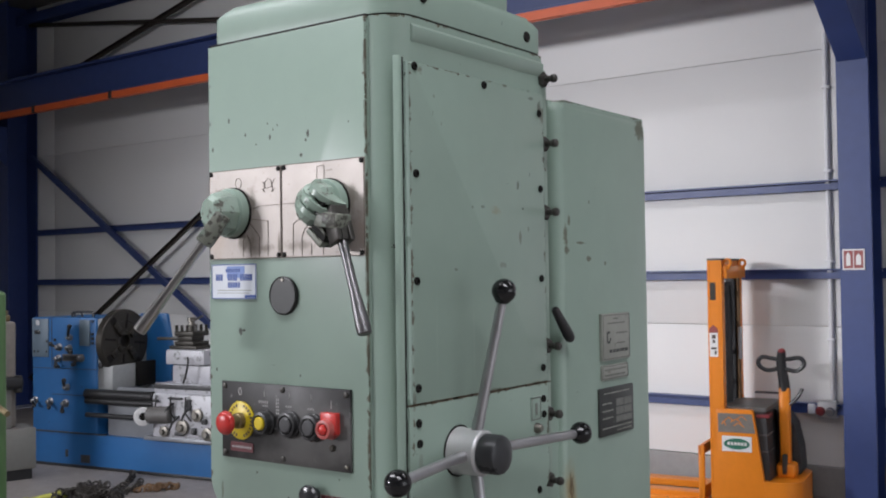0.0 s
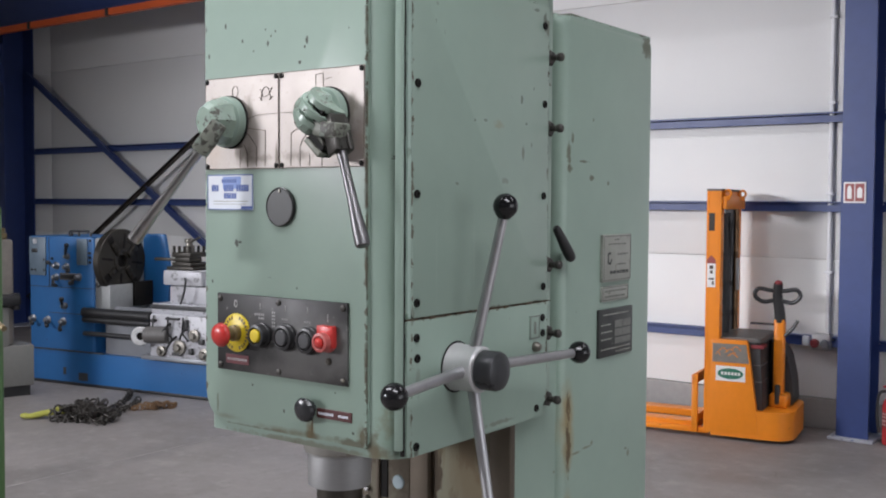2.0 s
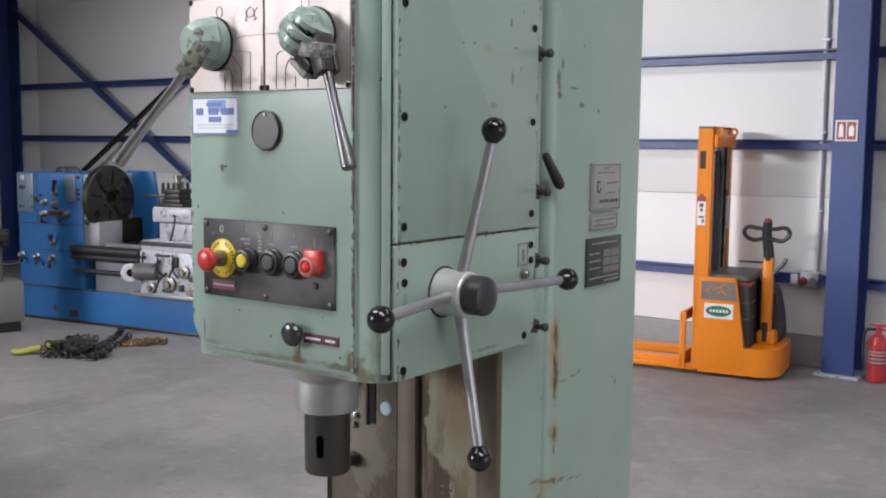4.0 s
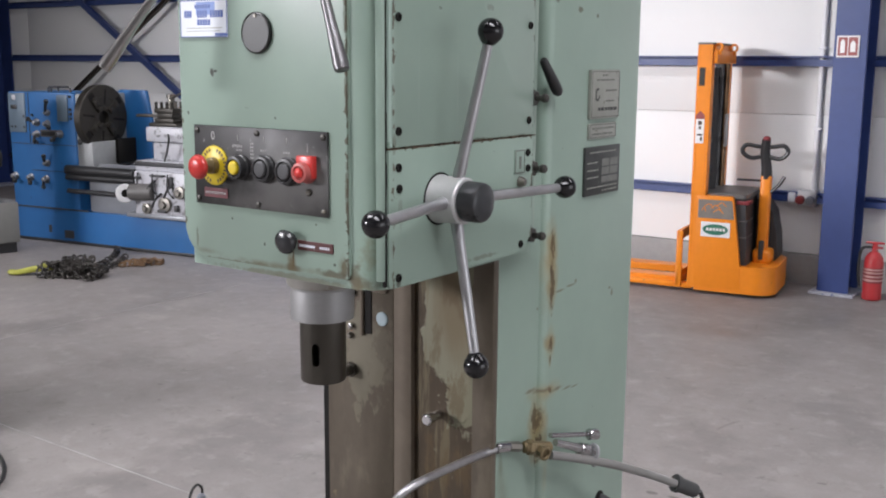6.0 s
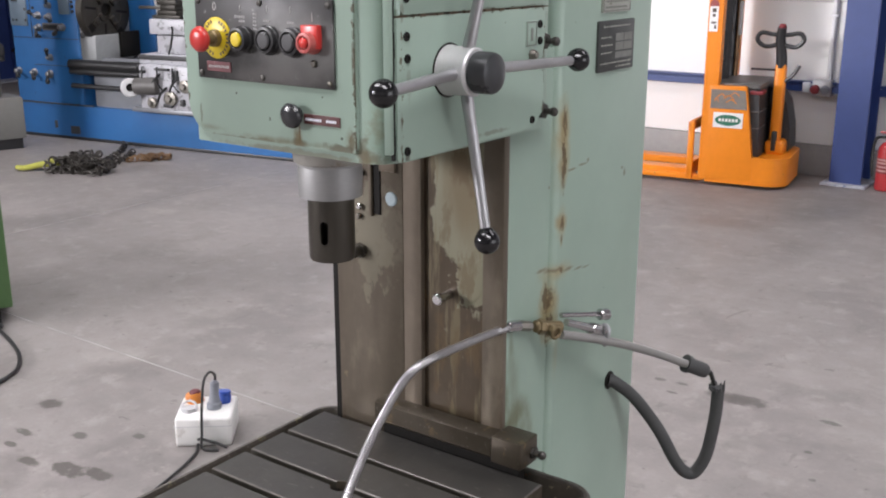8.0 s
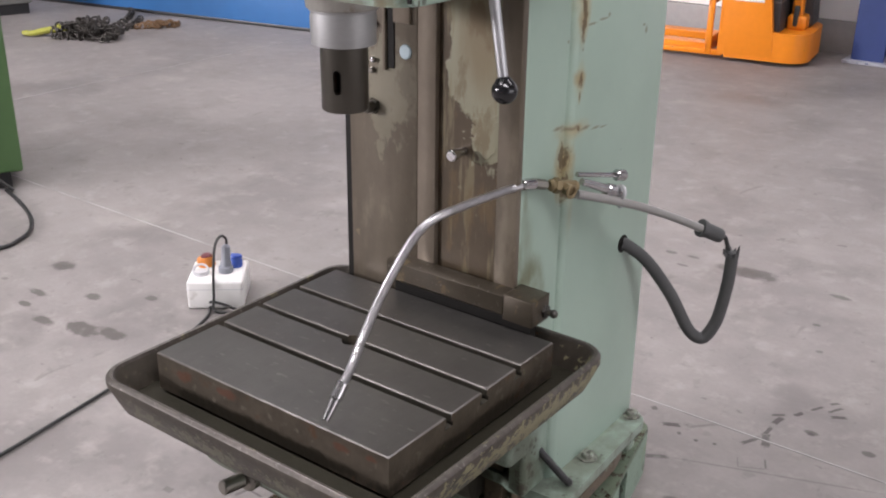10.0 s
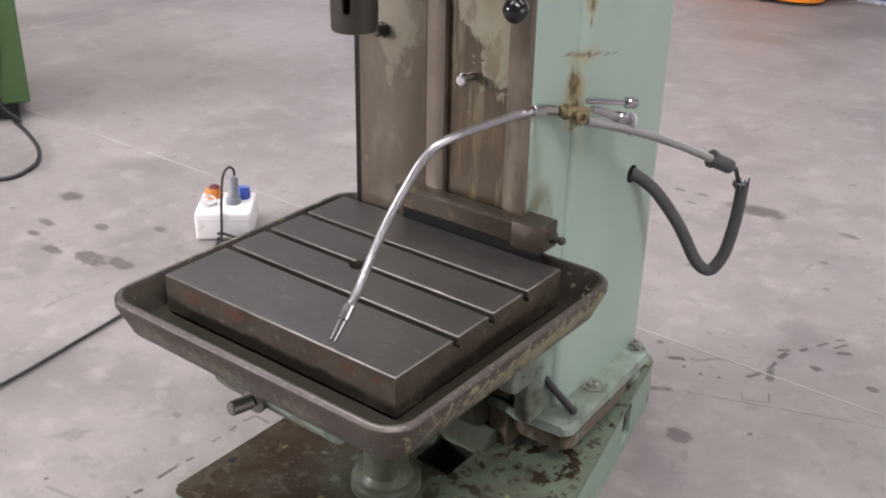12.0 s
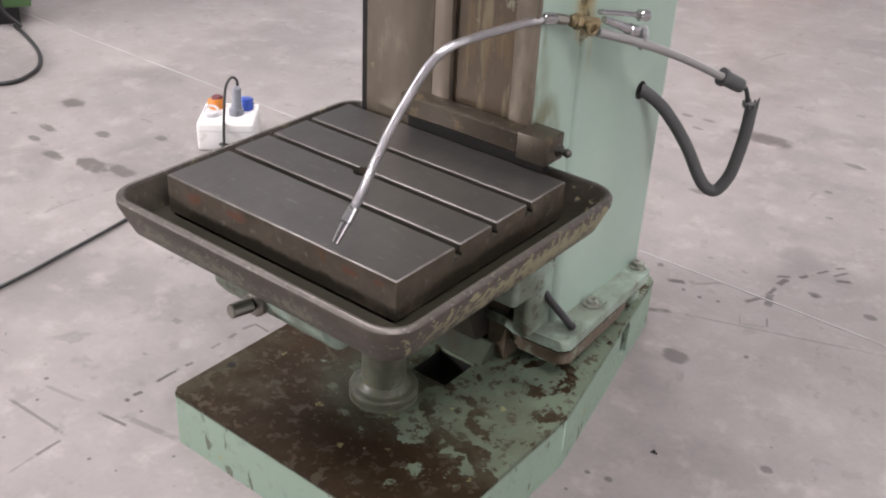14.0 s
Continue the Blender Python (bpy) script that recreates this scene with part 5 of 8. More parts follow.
hd0, hd1 = Vector((-0.006, 0.512, 1.826)), Vector((0.002, 0.566, 1.757))
turned(bm, hd0, hd1 - hd0, [(0, 0.006), (0.004, 0.0085), (0.04, 0.0105), (0.070, 0.0118), (0.080, 0.0110), (0.086, 0.007), (0.088, 0)], 16)

part("clamp_handle", bm, black_plastic, press, "black clamping handle")

# head
head_plan = rounded([(-0.454, 0.003), (-0.006, 0.003), (-0.006, 0.478), (-0.454, 0.478)], [0.02, 0.056, 0.006, 0.02], 10)
bm = bmesh.new()
prism(bm, head_plan, 1.452, 2.335, "z", 0.022, 4, "a")
head = part("head_housing", bm, paint_head, press, "pale green cast head housing")
c = bmesh.new()
box(c, (-0.40, 0.40, 1.40), (-0.02, 0.60, 2.0))
cut(head, c)
bm = bmesh.new()
prism(bm, rounded([(-0.4545, 1.468), (-0.0615, 1.468), (-0.0615, 2.335), (-0.4545, 2.335)], [0.055, 0.004, 0.0, 0.0]), -0.004, 0.004, "y", 0.0022, 2, "a")
front = part("front_panel", bm, paint_front, press, "green front panel with chipped edges")
bm = bmesh.new()
for k in range(30):
    z0, z1 = 1.475 + k * 0.0285, 1.475 + (k + 1) * 0.0285
    w = 0.0005 + 0.0003 * math.sin(k * 2.3) + 0.0002 * math.sin(k * 5.1)
    box(bm, (-0.0608 - w, -0.0006, z0), (-0.0608 + w, 0.006, z1))
part("panel_joint", bm, paint_dirty, press, "dirty joint beside the front panel", angle=10)
bm = bmesh.new()
box(bm, (-0.4520, -0.0030, 2.3350), (-0.0615, 0.0045, 2.3383))
part("cap_joint", bm, black_void, press, "dark joint under the cap")
# top cap
bm = bmesh.new()
cap_lo = rounded([(-0.450, 0.004), (-0.006, 0.004), (-0.006, 0.487), (-0.450, 0.487)], [0.02, 0.060, 0.03, 0.03], 8)
cap_hi = rounded([(-0.436, 0.018), (-0.020, 0.018), (-0.020, 0.473), (-0.436, 0.473)], [0.03, 0.055, 0.03, 0.03], 8)
ra = [[bm.verts.new((x, y, z)) for x, y in ps] for ps, z in ((cap_lo, 2.3385), (cap_lo, 2.388), (cap_hi, 2.408))]
for a, b in zip(ra, ra[1:]):
    for k in range(len(a)):
        bm.faces.new((a[k], a[(k + 1) % len(a)], b[(k + 1) % len(a)], b[k]))
lid = bm.faces.new(ra[-1])
bm.faces.new(ra[0])
bmesh.ops.bevel(bm, geom=lid.edges[:], offset=0.008, segments=3, affect="EDGES", clamp_overlap=True)
cap = part("top_cap", bm, paint, press, "green cast top cap")
bm = bmesh.new()
prism(bm, rect(-0.36, -0.05, 0.10, 0.44, 0.03), 2.408, 2.56, "z", 0.02, 3, "b")
part("motor_seat", bm, paint, press)
bm = bmesh.new()
prism(bm, rounded([(-0.4485, 0.0055), (-0.0075, 0.0055), (-0.0075, 0.4855), (-0.4485, 0.4855)], [0.02, 0.060, 0.03, 0.03], 8), 2.330, 2.3388)
part("cap_joint", bm, black_void, cap, "dark joint under the cap")
for y, z in ((0.085, 2.375), (0.42, 2.365)):
    bm = bmesh.new()
    cyl(bm, (-0.02, y, z), (-0.003, y, z), 0.011, n=14, bev=0.002)
    part("cap_screw", bm, black_void, cap)
bm = bmesh.new()
prism(bm, [(-0.008, 2.290), (-0.001, 2.300), (-0.001, 2.318), (-0.008, 2.326)], 0.050, 0.477, "y", 0.0025, 2)
part("rim_bead", bm, paint, press)

# side covers, their vertical bead, screws
bm = bmesh.new()
prism(bm, rect(0.0320, 0.464, 1.6842, 2.256, 0.010, 4), -0.007, 0.004, "x", 0.0025, 2, "b")
cover = part("side_cover", bm, paint_cover, press, "flat green side cover")
bm = bmesh.new()
prism(bm, rounded([(0.0215, 1.456), (0.43, 1.460), (0.464, 1.49), (0.464, 1.6806), (0.0215, 1.6806)], [0.008, 0.012, 0.012, 0.003, 0.003]), -0.007, 0.004, "x", 0.0025, 2, "b")
lower = part("lower_side_cover", bm, paint_cover, press, "lower green side cover with a rusty joint")
bm = bmesh.new()
prism(bm, [(-0.008, 0.0320), (-0.008, 0.0210), (0.0, 0.0210), (0.0034, 0.0227), (0.0052, 0.0262), (0.0048, 0.0295), (0.003, 0.0320)], 1.6842, 2.254, "z", 0.001, 1)
part("cover_bead", bm, bead_highlight_mat, cover, "rounded chipped cover edge, painted paler for its highlight")
bm = bmesh.new()
prism(bm, [(-0.010, 0.006), (-0.004, 0.007), (0.0004, 0.0095), (0.0016, 0.0130), (0.0006, 0.0158), (-0.010, 0.0164)], 1.47, 2.262, "z", 0.002, 2)
part("corner_lip", bm, paint, press)
bm = bmesh.new()
for k in range(30):
    y0, y1 = 0.022 + k * 0.0151, 0.022 + (k + 1) * 0.0151
    w = 0.0014 + 0.0007 * math.sin(k * 2.1) + 0.0005 * math.sin(k * 5.3)
    box(bm, (-0.006, y0, 1.6824 - w), (0.0022 + 0.0022 * (math.sin(k * 3.7) > 0.2), y1, 1.6824 + w))
part("cover_joint", bm, joint_dirt, press, "rusty dirty joint between the covers", angle=10)
bm = bmesh.new()
for k in range(40):
    z0, z1 = 1.46 + k * 0.02, 1.46 + (k + 1) * 0.02
    w = 0.0020 + 0.0008 * math.sin(k * 1.7) + 0.0006 * math.sin(k * 4.9)
    box(bm, (-0.006, 0.0187 - w, z0), (0.0002, 0.0187 + w, z1))
part("cover_joint", bm, black_void, press, "dark dirty joint", angle=10)


def screw(y, z, parent, r=0.0072):
    bm = bmesh.new()
    turned(bm, (0.0035, y, z), (1, 0, 0), [(0, r), (0.003, r), (0.004, r * 0.8), (0.004, r * 0.5), (0.0015, r * 0.45), (0.0015, 0)], 12)
    part("screw", bm, black_void, parent, "dark socket screw")


for y, z in ((0.046, 2.068), (0.045, 1.888), (0.045, 1.710), (0.446, 2.065), (0.445, 1.888), (0.446, 1.712), (0.252, 2.245), (0.045, 2.248), (0.445, 2.215)):
    screw(y, z, cover)
for y, z in ((0.045, 1.652), (0.047, 1.618), (0.445, 1.651), (0.446, 1.621), (0.045, 1.472), (0.425, 1.476)):
    screw(y, z, lower)
bm = bmesh.new()
box(bm, (0.003, 0.397, 1.612), (0.0055, 0.435, 1.658), 0.001)
tag_plate = part("lube_plate", bm, paint_column, lower, "small square plate")
bars(tag_plate, plate_print, "x", 0.0055, [(0.399, 0.433, 1.655, 1.657), (0.399, 0.433, 1.613, 1.615), (0.399, 0.401, 1.613, 1.657), (0.431, 0.433, 1.613, 1.657), (0.413, 0.42, 1.622, 1.645)], 0.0006)
bm = bmesh.new()
turned(bm, (0.003, 0.418, 1.597), (1, 0, 0), [(0, 0.010), (0.006, 0.010), (0.014, 0.006), (0.014, 0)], 14)
part("oil_nipple", bm, dull_steel, lower)
# clamp studs along the back edge of the head
for z in (2.288, 2.158, 2.020, 1.753, 1.618, 1.486):
    bm = bmesh.new()
    cyl(bm, (-0.012, 0.476, z), (0.003, 0.476, z), 0.0155, n=6, bev=0.002)
    cyl(bm, (0.003, 0.476, z), (0.016, 0.476, z), 0.006, n=14)
    cyl(bm, (0.015, 0.476, z), (0.028, 0.476, z), 0.0085, n=14, bev=0.003)
    part("clamp_stud", bm, stud_mat, press, "dirty clamp stud with nut")
bm = bmesh.new()
prism(bm, rect(-0.45, -0.012, 0.475, 0.505, 0.004, 2), 1.48, 2.31)
part("clamp_strip", bm, paint_dirty, press)

# speed plates with their levers
for a, b in ((-0.4505, -0.2605), (-0.2585, -0.064)):
    bm = bmesh.new()
    box(bm, (a, -0.0062, 1.932), (b, -0.0035, 2.098), 0.0008, 1)
    pl = part("speed_plate", bm, speed_plate_mat, press, "etched aluminium speed plate")
    if a < -0.4:
        ell = [(-0.370 + 0.0075 * math.cos(math.pi * k / 6), 2.0715 + 0.0100 * math.sin(math.pi * k / 6)) for k in range(13)]
        lines = [ell, [(-0.304, 2.052), (-0.300, 2.070), (-0.293, 2.076), (-0.285, 2.072), (-0.279, 2.052)], [(-0.306, 2.072), (-0.298, 2.058), (-0.286, 2.060), (-0.276, 2.074)], [(-0.308, 2.058), (-0.300, 2.052)], [(-0.284, 2.052), (-0.275, 2.058)],
                 [(-0.345, 2.006), (-0.326, 2.003), (-0.293, 1.999), (-0.294, 1.936)], [(-0.340, 1.996), (-0.332, 1.990), (-0.315, 1.971), (-0.316, 1.936)], [(-0.348, 1.976), (-0.338, 1.960), (-0.338, 1.936)], [(-0.358, 1.966), (-0.358, 1.936)],
                 [(-0.338, 2.021), (-0.315, 2.027), (-0.268, 2.028)]]
    else:
        lines = [[(-0.264, 2.028), (-0.195, 2.028)], [(-0.200, 2.001), (-0.219, 1.998), (-0.230, 1.992), (-0.231, 1.936)], [(-0.195, 1.988), (-0.203, 1.980), (-0.209, 1.968), (-0.209, 1.936)], [(-0.186, 1.955), (-0.186, 1.936)], [(-0.158, 1.962), (-0.158, 1.936)], [(-0.100, 1.975), (-0.100, 1.936)],
                 [(-0.155, 2.064), (-0.155, 2.090)], [(-0.172, 2.088), (-0.155, 2.090)], [(-0.172, 2.066), (-0.172, 2.088)], [(-0.149, 2.080), (-0.136, 2.081)]]
    for path in lines:
        bm = bmesh.new()
        for (x0, z0), (x1, z1) in zip(path, path[1:]):
            d = Vector((x1 - x0, 0, z1 - z0))
            m = Matrix.Translation(((x0 + x1) / 2, -0.0063, (z0 + z1) / 2)) @ d.to_track_quat("X", "Y").to_matrix().to_4x4()
            h = d.length / 2 + 0.0003
            box(bm, (-h, -0.0004, -0.0007), (h, 0.0004, 0.0007), 0, 1, m)
        part("etched_line", bm, etch, pl)
    marks = []
    marks += [(a + 0.001, b - 0.001, 1.9325, 1.9337), (a + 0.001, b - 0.001, 2.0963, 2.0975), (a + 0.0004, a + 0.0015, 1.934, 2.096), (b - 0.0015, b - 0.0004, 1.934, 2.096)]
    bars(pl, etch, "y", -0.0066, marks, 0.0006, "etched_line")
    for x in (a + 0.006, b - 0.006):
        for z in (1.938, 2.092):
            bm = bmesh.new()
            turned(bm, (x, -0.006, z), (0, -1, 0), [(0, 0.0045), (0.002, 0.0045), (0.003, 0.002), (0.003, 0)], 10)
            part("rivet", bm, black_void, pl)


def gear_lever(x, z, root, tip, flat, fins):
    # black ring that draws the shade where the boss meets the plate
    bm = bmesh.new()
    turned(bm, (x, -0.0055, z), (0, -1, 0), [(0, 0.0475), (0.004, 0.0475), (0.004, 0.045)], 30)
    seat = bm
    hub_bm = bmesh.new()
    turned(hub_bm, (x, -0.0095, z), (0, -1, 0), [(0, 0.0455), (0.011, 0.0455), (0.015, 0.044), (0.017, 0.039), (0.017, 0)], 30)
    hub = part("gear_lever", hub_bm, paint, press, "green gear lever boss with a steel lever")
    part("seat_shade_ring", seat, black_void, hub, "black ring at the foot of the hub")
    root, tip = Vector(root), Vector(tip)
    d = (tip - root).normalized()
    along = Vector((d.x, 0, d.z)).normalized()
    across = Vector((-along.z, 0, along.x))
    c = Vector((x, -0.022, z))
    bm = bmesh.new()
    # faceted cap, drawn in towards its face
    turned(bm, c, (flat, -1, 0.02), [(0, 0.0415), (0.016, 0.0405), (0.034, 0.033), (0.042, 0.024), (0.043, 0)], 8)
    part("cap", bm, paint_worn, hub, "", angle=20)
    if fins:
        # slanting cheeks of the casting with dark grooves between them
        slant, over, out = Vector((0.78, 0, -0.63)), Vector((0.63, 0, 0.78)), Vector((0, -1, 0))
        for k, off in enumerate((-0.012, 0.006, 0.023)):
            bm = bmesh.new()
            size = (0.040, 0.044, 0.037)[k]
            first = None
            for side in (0, 1):
                o = c + over * (off + 0.010 * side) + slant * 0.006
                rim = [bm.verts.new(o + slant * (size * math.cos(q)) + out * ((0.050, 0.053, 0.046)[k] * math.sin(q))) for q in (math.pi * j / 14 for j in range(15))]
                bm.faces.new(rim)
                first = first or rim
            for j in range(15):
                bm.faces.new((first[j], first[(j + 1) % 15], rim[(j + 1) % 15], rim[j]))
            bmesh.ops.bevel(bm, geom=[e for e in bm.edges if e.calc_length() > 0.005 and len(e.link_faces) == 2 and e.calc_face_angle(0) > 1.2], offset=0.002, segments=1, affect="EDGES")
            bmesh.ops.recalc_face_normals(bm, faces=bm.faces[:])
            part("fin", bm, paint_worn, hub, "chipped casting fin")
            if k < 2:
                bm = bmesh.new()
                o = c + over * (off + 0.014) + out * 0.034 + slant * 0.008
                cyl(bm, o + slant * 0.022, o - slant * 0.022, 0.006, n=8)
                part("groove", bm, black_void, hub)
        # cross block and split lug under the cheeks
        m = Matrix.Translation((-0.095, -0.046, 1.992)) @ Matrix.Rotation(radians(8), 4, "Y")
        bm = bmesh.new()
        box(bm, (-0.033, -0.016, -0.015), (0.019, 0.022, 0.011), 0.004, 2, m)
        part("cross_block", bm, cast_dirt, hub, "dirty chipped block")
        m = Matrix.Translation((-0.125, -0.044, 1.972)) @ Matrix.Rotation(radians(42), 4, "Y")
        bm = bmesh.new()
        box(bm, (-0.021, -0.014, -0.017), (0.021, 0.020, -0.006), 0.003, 2, m)
        part("lug", bm, cast_dirt, hub, "dirty chipped lug")
        bm = bmesh.new()
        box(bm, (-0.020, -0.010, -0.007), (0.019, 0.018, 0.006), 0.002, 1, m)
        part("lug_slot", bm, black_void, hub)
        bm = bmesh.new()
        box(bm, (-0.018, -0.013, 0.005), (0.018, 0.020, 0.012), 0.003, 2, m)
        part("lug", bm, cast_dirt, hub, "dirty chipped lug")
    bm = bmesh.new()
    m = Matrix.Translation(root) @ d.to_track_quat("Z", "Y").to_matrix().to_4x4()
    box(bm, (-0.018, -0.015, -0.050), (-0.007, 0.015, 0.010), 0.004, 2, m)
    box(bm, (0.007, -0.015, -0.050), (0.018, 0.015, 0.010), 0.004, 2, m)
    box(bm, (-0.0165, -0.0145, -0.055), (0.0165, 0.0145, -0.028), 0.004, 2, m)
    part("fork", bm, stud_mat if fins else cast_dirt, hub, "dirty forked lever end")
    bm = bmesh.new()
    box(bm, (-0.0072, -0.0125, -0.030), (0.0072, 0.0125, 0.008), 0.002, 1, m)
    part("tongue", bm, stud_mat, hub, "oily dark tongue")
    bm = bmesh.new()
    L = (tip - root).length
    turned(bm, root, d, [(0, 0.0085), (0.02, 0.0085), (0.03, 0.0075), (L * 0.55, 0.0085), (L - 0.012, 0.0125), (L - 0.002, 0.0118), (L, 0.009), (L, 0)], 20)
    part("lever", bm, lever_steel if fins else bright_lever, hub, "worn steel lever")


gear_lever(-0.384, 2.017, (-0.388, -0.068, 1.968), (-0.476, -0.150, 1.804), -0.15, False)
gear_lever(-0.143, 2.019, (-0.084, -0.042, 1.962), (-0.020, -0.060, 1.805), -0.30, True)

# dealer's sticker, sight glass, key knob, small label
bm = bmesh.new()
box(bm, (-0.4515, -0.0062, 1.859), (-0.332, -0.004, 1.923), 0.0006, 1)
stk = part("sticker", bm, sticker_white, press, "white dealer's sticker with blue print")
stk.location.x = 0.006
bars(stk, print_pale, "y", -0.0064, [(-0.410, -0.362, 1.897, 1.919)], 0.0004, "print")
bars(stk, sticker_blue, "y", -0.0067, [(-0.413 + 0.0068 * k, -0.4078 + 0.0068 * k, 1.908, 1.9145) for k in range(6)] + [(-0.440 + 0.0066 * k, -0.4348 + 0.0066 * k, 1.8925, 1.9045) for k in range(15) if k not in (3, 4, 9)] + [(-0.407 + 0.0068 * k, -0.4018 + 0.0068 * k, 1.8795, 1.8895) for k in range(5)] + [(-0.362, -0.334, 1.861, 1.866), (-0.4515, -0.332, 1.859, 1.8605), (-0.4515, -0.332, 1.9212, 1.923), (-0.4515, -0.45, 1.859, 1.923), (-0.3335, -0.332, 1.859, 1.923)], 0.0005, "print")
bars(stk, plate_grey, "y", -0.0066, [(-0.435, -0.345, 1.874, 1.8755), (-0.435, -0.35, 1.869, 1.8702)], 0.0004, "print")
bm = bmesh.new()
turned(bm, (-0.265, -0.0035, 1.865), (0, -1, 0), [(0, 0.0345), (0.005, 0.0345), (0.007, 0.032), (0.0055, 0.031), (0.0055, 0)], 32)
sg = part("sight_disc", bm, dark_glass, press, "dark round cover disc")
sg.location.x = 0.009
bm = bmesh.new()
turned(bm, (-0.265, -0.009, 1.893), (0, -1, 0), [(0, 0.003), (0.002, 0.003), (0.002, 0)], 10)
part("rivet", bm, dull_steel, sg)
bm = bmesh.new()
turned(bm, (-0.186, -0.0035, 1.522), (0, -1, -0.12), [(0, 0.012), (0.006, 0.013), (0.010, 0.019), (0.017, 0.0215), (0.022, 0.019), (0.025, 0.013), (0.026, 0.006), (0.0262, 0)], 24)
part("plug", bm, knob_dark, press, "dark round plug with a dirt run")
bm = bmesh.new()
box(bm, (-0.171, -0.0062, 1.507), (-0.092, -0.0035, 1.5235), 0.0006, 1)
lab = part("label", bm, maroon, press, "narrow maroon label")
bars(lab, sticker_white, "y", -0.0066, [(x + 0.0045, x + 0.0073, 1.5130, 1.5172) for x in (-0.171, -0.1665, -0.162, -0.1575, -0.153, -0.1485, -0.144, -0.1395, -0.125, -0.1205, -0.116, -0.1115, -0.107)], 0.0004, "print")

# control panel
bm = bmesh.new()
box(bm, (-0.424, -0.0085, 1.567), (-0.105, -0.0035, 1.707), 0.0015, 2)
cp = part("control_panel", bm, panel_mat, press, "grimy black control plate with push buttons")
cp.location.x = 0.006
PX = -0.0085
for x in (-0.415, -0.265, -0.114):
    for z in (1.576, 1.698):
        bm = bmesh.new()
        turned(bm, (x, PX, z), (0, -1, 0), [(0, 0.0055), (0.002, 0.0055), (0.003, 0.003), (0.003, 0)], 12)
        part("screw", bm, stud_mat, cp)
bm = bmesh.new()
turned(bm, (-0.371, PX, 1.637), (0, -1, 0), [(0, 0.0350), (0.002, 0.0350), (0.003, 0.0335), (0.003, 0)], 36)
part("legend_ring", bm, yellow_plastic, cp, "yellow emergency legend ring")
bm = bmesh.new()
for k in range(26):
    a = 2 * math.pi * k / 26
    if k in (6, 7, 19, 20):
        continue
    m = Matrix.Translation((-0.371 + 0.0285 * math.cos(a), PX - 0.0032, 1.637 + 0.0285 * math.sin(a))) @ Matrix.Rotation(-a, 4, "Y")
    box(bm, (-0.0028, -0.0004, -0.0016), (0.0028, 0.0002, 0.0016), 0, 1, m)
part("legend_print", bm, etch, cp)
bm = bmesh.new()
turned(bm, (-0.371, PX - 0.003, 1.637), (0, -1, 0), [(0, 0.0145), (0.010, 0.0145), (0.012, 0.012), (0.030, 0.011)], 24)
part("button_neck", bm, brass, cp, "yellowed button neck")
bm = bmesh.new()
turned(bm, (-0.371, PX - 0.030, 1.637), (0, -1, 0), [(0, 0.011), (0.003, 0.019), (0.007, 0.0215), (0.011, 0.0212), (0.015, 0.0185), (0.0175, 0.012), (0.0185, 0.006), (0.0187, 0)], 28)
part("emergency_button", bm, red_plastic, cp, "red mushroom emergency button")


def push_button(x, z, face, r=0.0165, collar=black_plastic, out=0.02):
    bm = bmesh.new()
    turned(bm, (x, PX, z), (0, -1, 0), [(0, r + 0.004), (0.004, r + 0.004), (0.006, r + 0.002), (out, r + 0.001), (out + 0.001, r - 0.003), (out - 0.003, r - 0.006), (out - 0.003, 0)], 26)
    col = part("button_collar", bm, collar, cp)
    bm = bmesh.new()
    turned(bm, (x, PX - out + 0.003, z), (0, -1, 0), [(0, r - 0.0065), (0.004, r - 0.0065), (0.006, r - 0.009), (0.0065, 0)], 22)
    part("button", bm, face, cp)


push_button(-0.306, 1.638, yellow_plastic, 0.0185, black_plastic, 0.018)
push_button(-0.246, 1.639, truck_grey, 0.0205, black_plastic, 0.013)
push_button(-0.191, 1.638, truck_grey, 0.0205, black_plastic, 0.013)
bm = bmesh.new()
box(bm, (-0.164, PX - 0.012, 1.630), (-0.128, PX, 1.667), 0.002)
part("button_block", bm, red_plastic, cp, "red stop button block")
push_button(-0.147, 1.640, red_plastic, 0.0150, red_rim, 0.024)
bm = bmesh.new()
turned(bm, (-0.146, PX, 1.606), (0, -1, 0), [(0, 0.006), (0.003, 0.006), (0.005, 0.004), (0.005, 0)], 14)
part("key_lock", bm, dark_steel, cp)
bm = bmesh.new()
box(bm, (-0.400, PX - 0.0012, 1.580), (-0.340, PX, 1.597), 0.0004, 1)
rl = part("red_label", bm, label_maroon, cp, "worn red label")
bars(rl, mark_white, "y", PX - 0.0016, [(-0.395 + 0.0052 * k, -0.392 + 0.0052 * k, 1.5865, 1.5905) for k in range(10)], 0.0003)


def mark_text(body, x, z, size, parent):
    cu = bpy.data.curves.new("lettering", "FONT")
    cu.body, cu.size, cu.extrude, cu.align_x, cu.align_y = body, size, 0.0003, "CENTER", "CENTER"
    tmp = new("lettering", cu)
    bpy.context.view_layer.update()
    me = bpy.data.meshes.new_from_object(tmp.evaluated_get(bpy.context.evaluated_depsgraph_get()))
    bpy.data.objects.remove(tmp)
    me.transform(pose(x, PX - 0.0004, z, 90))
    me.materials.clear()
    me.materials.append(mark_white)
    ob = new("lettering", me)
    ob.parent = parent


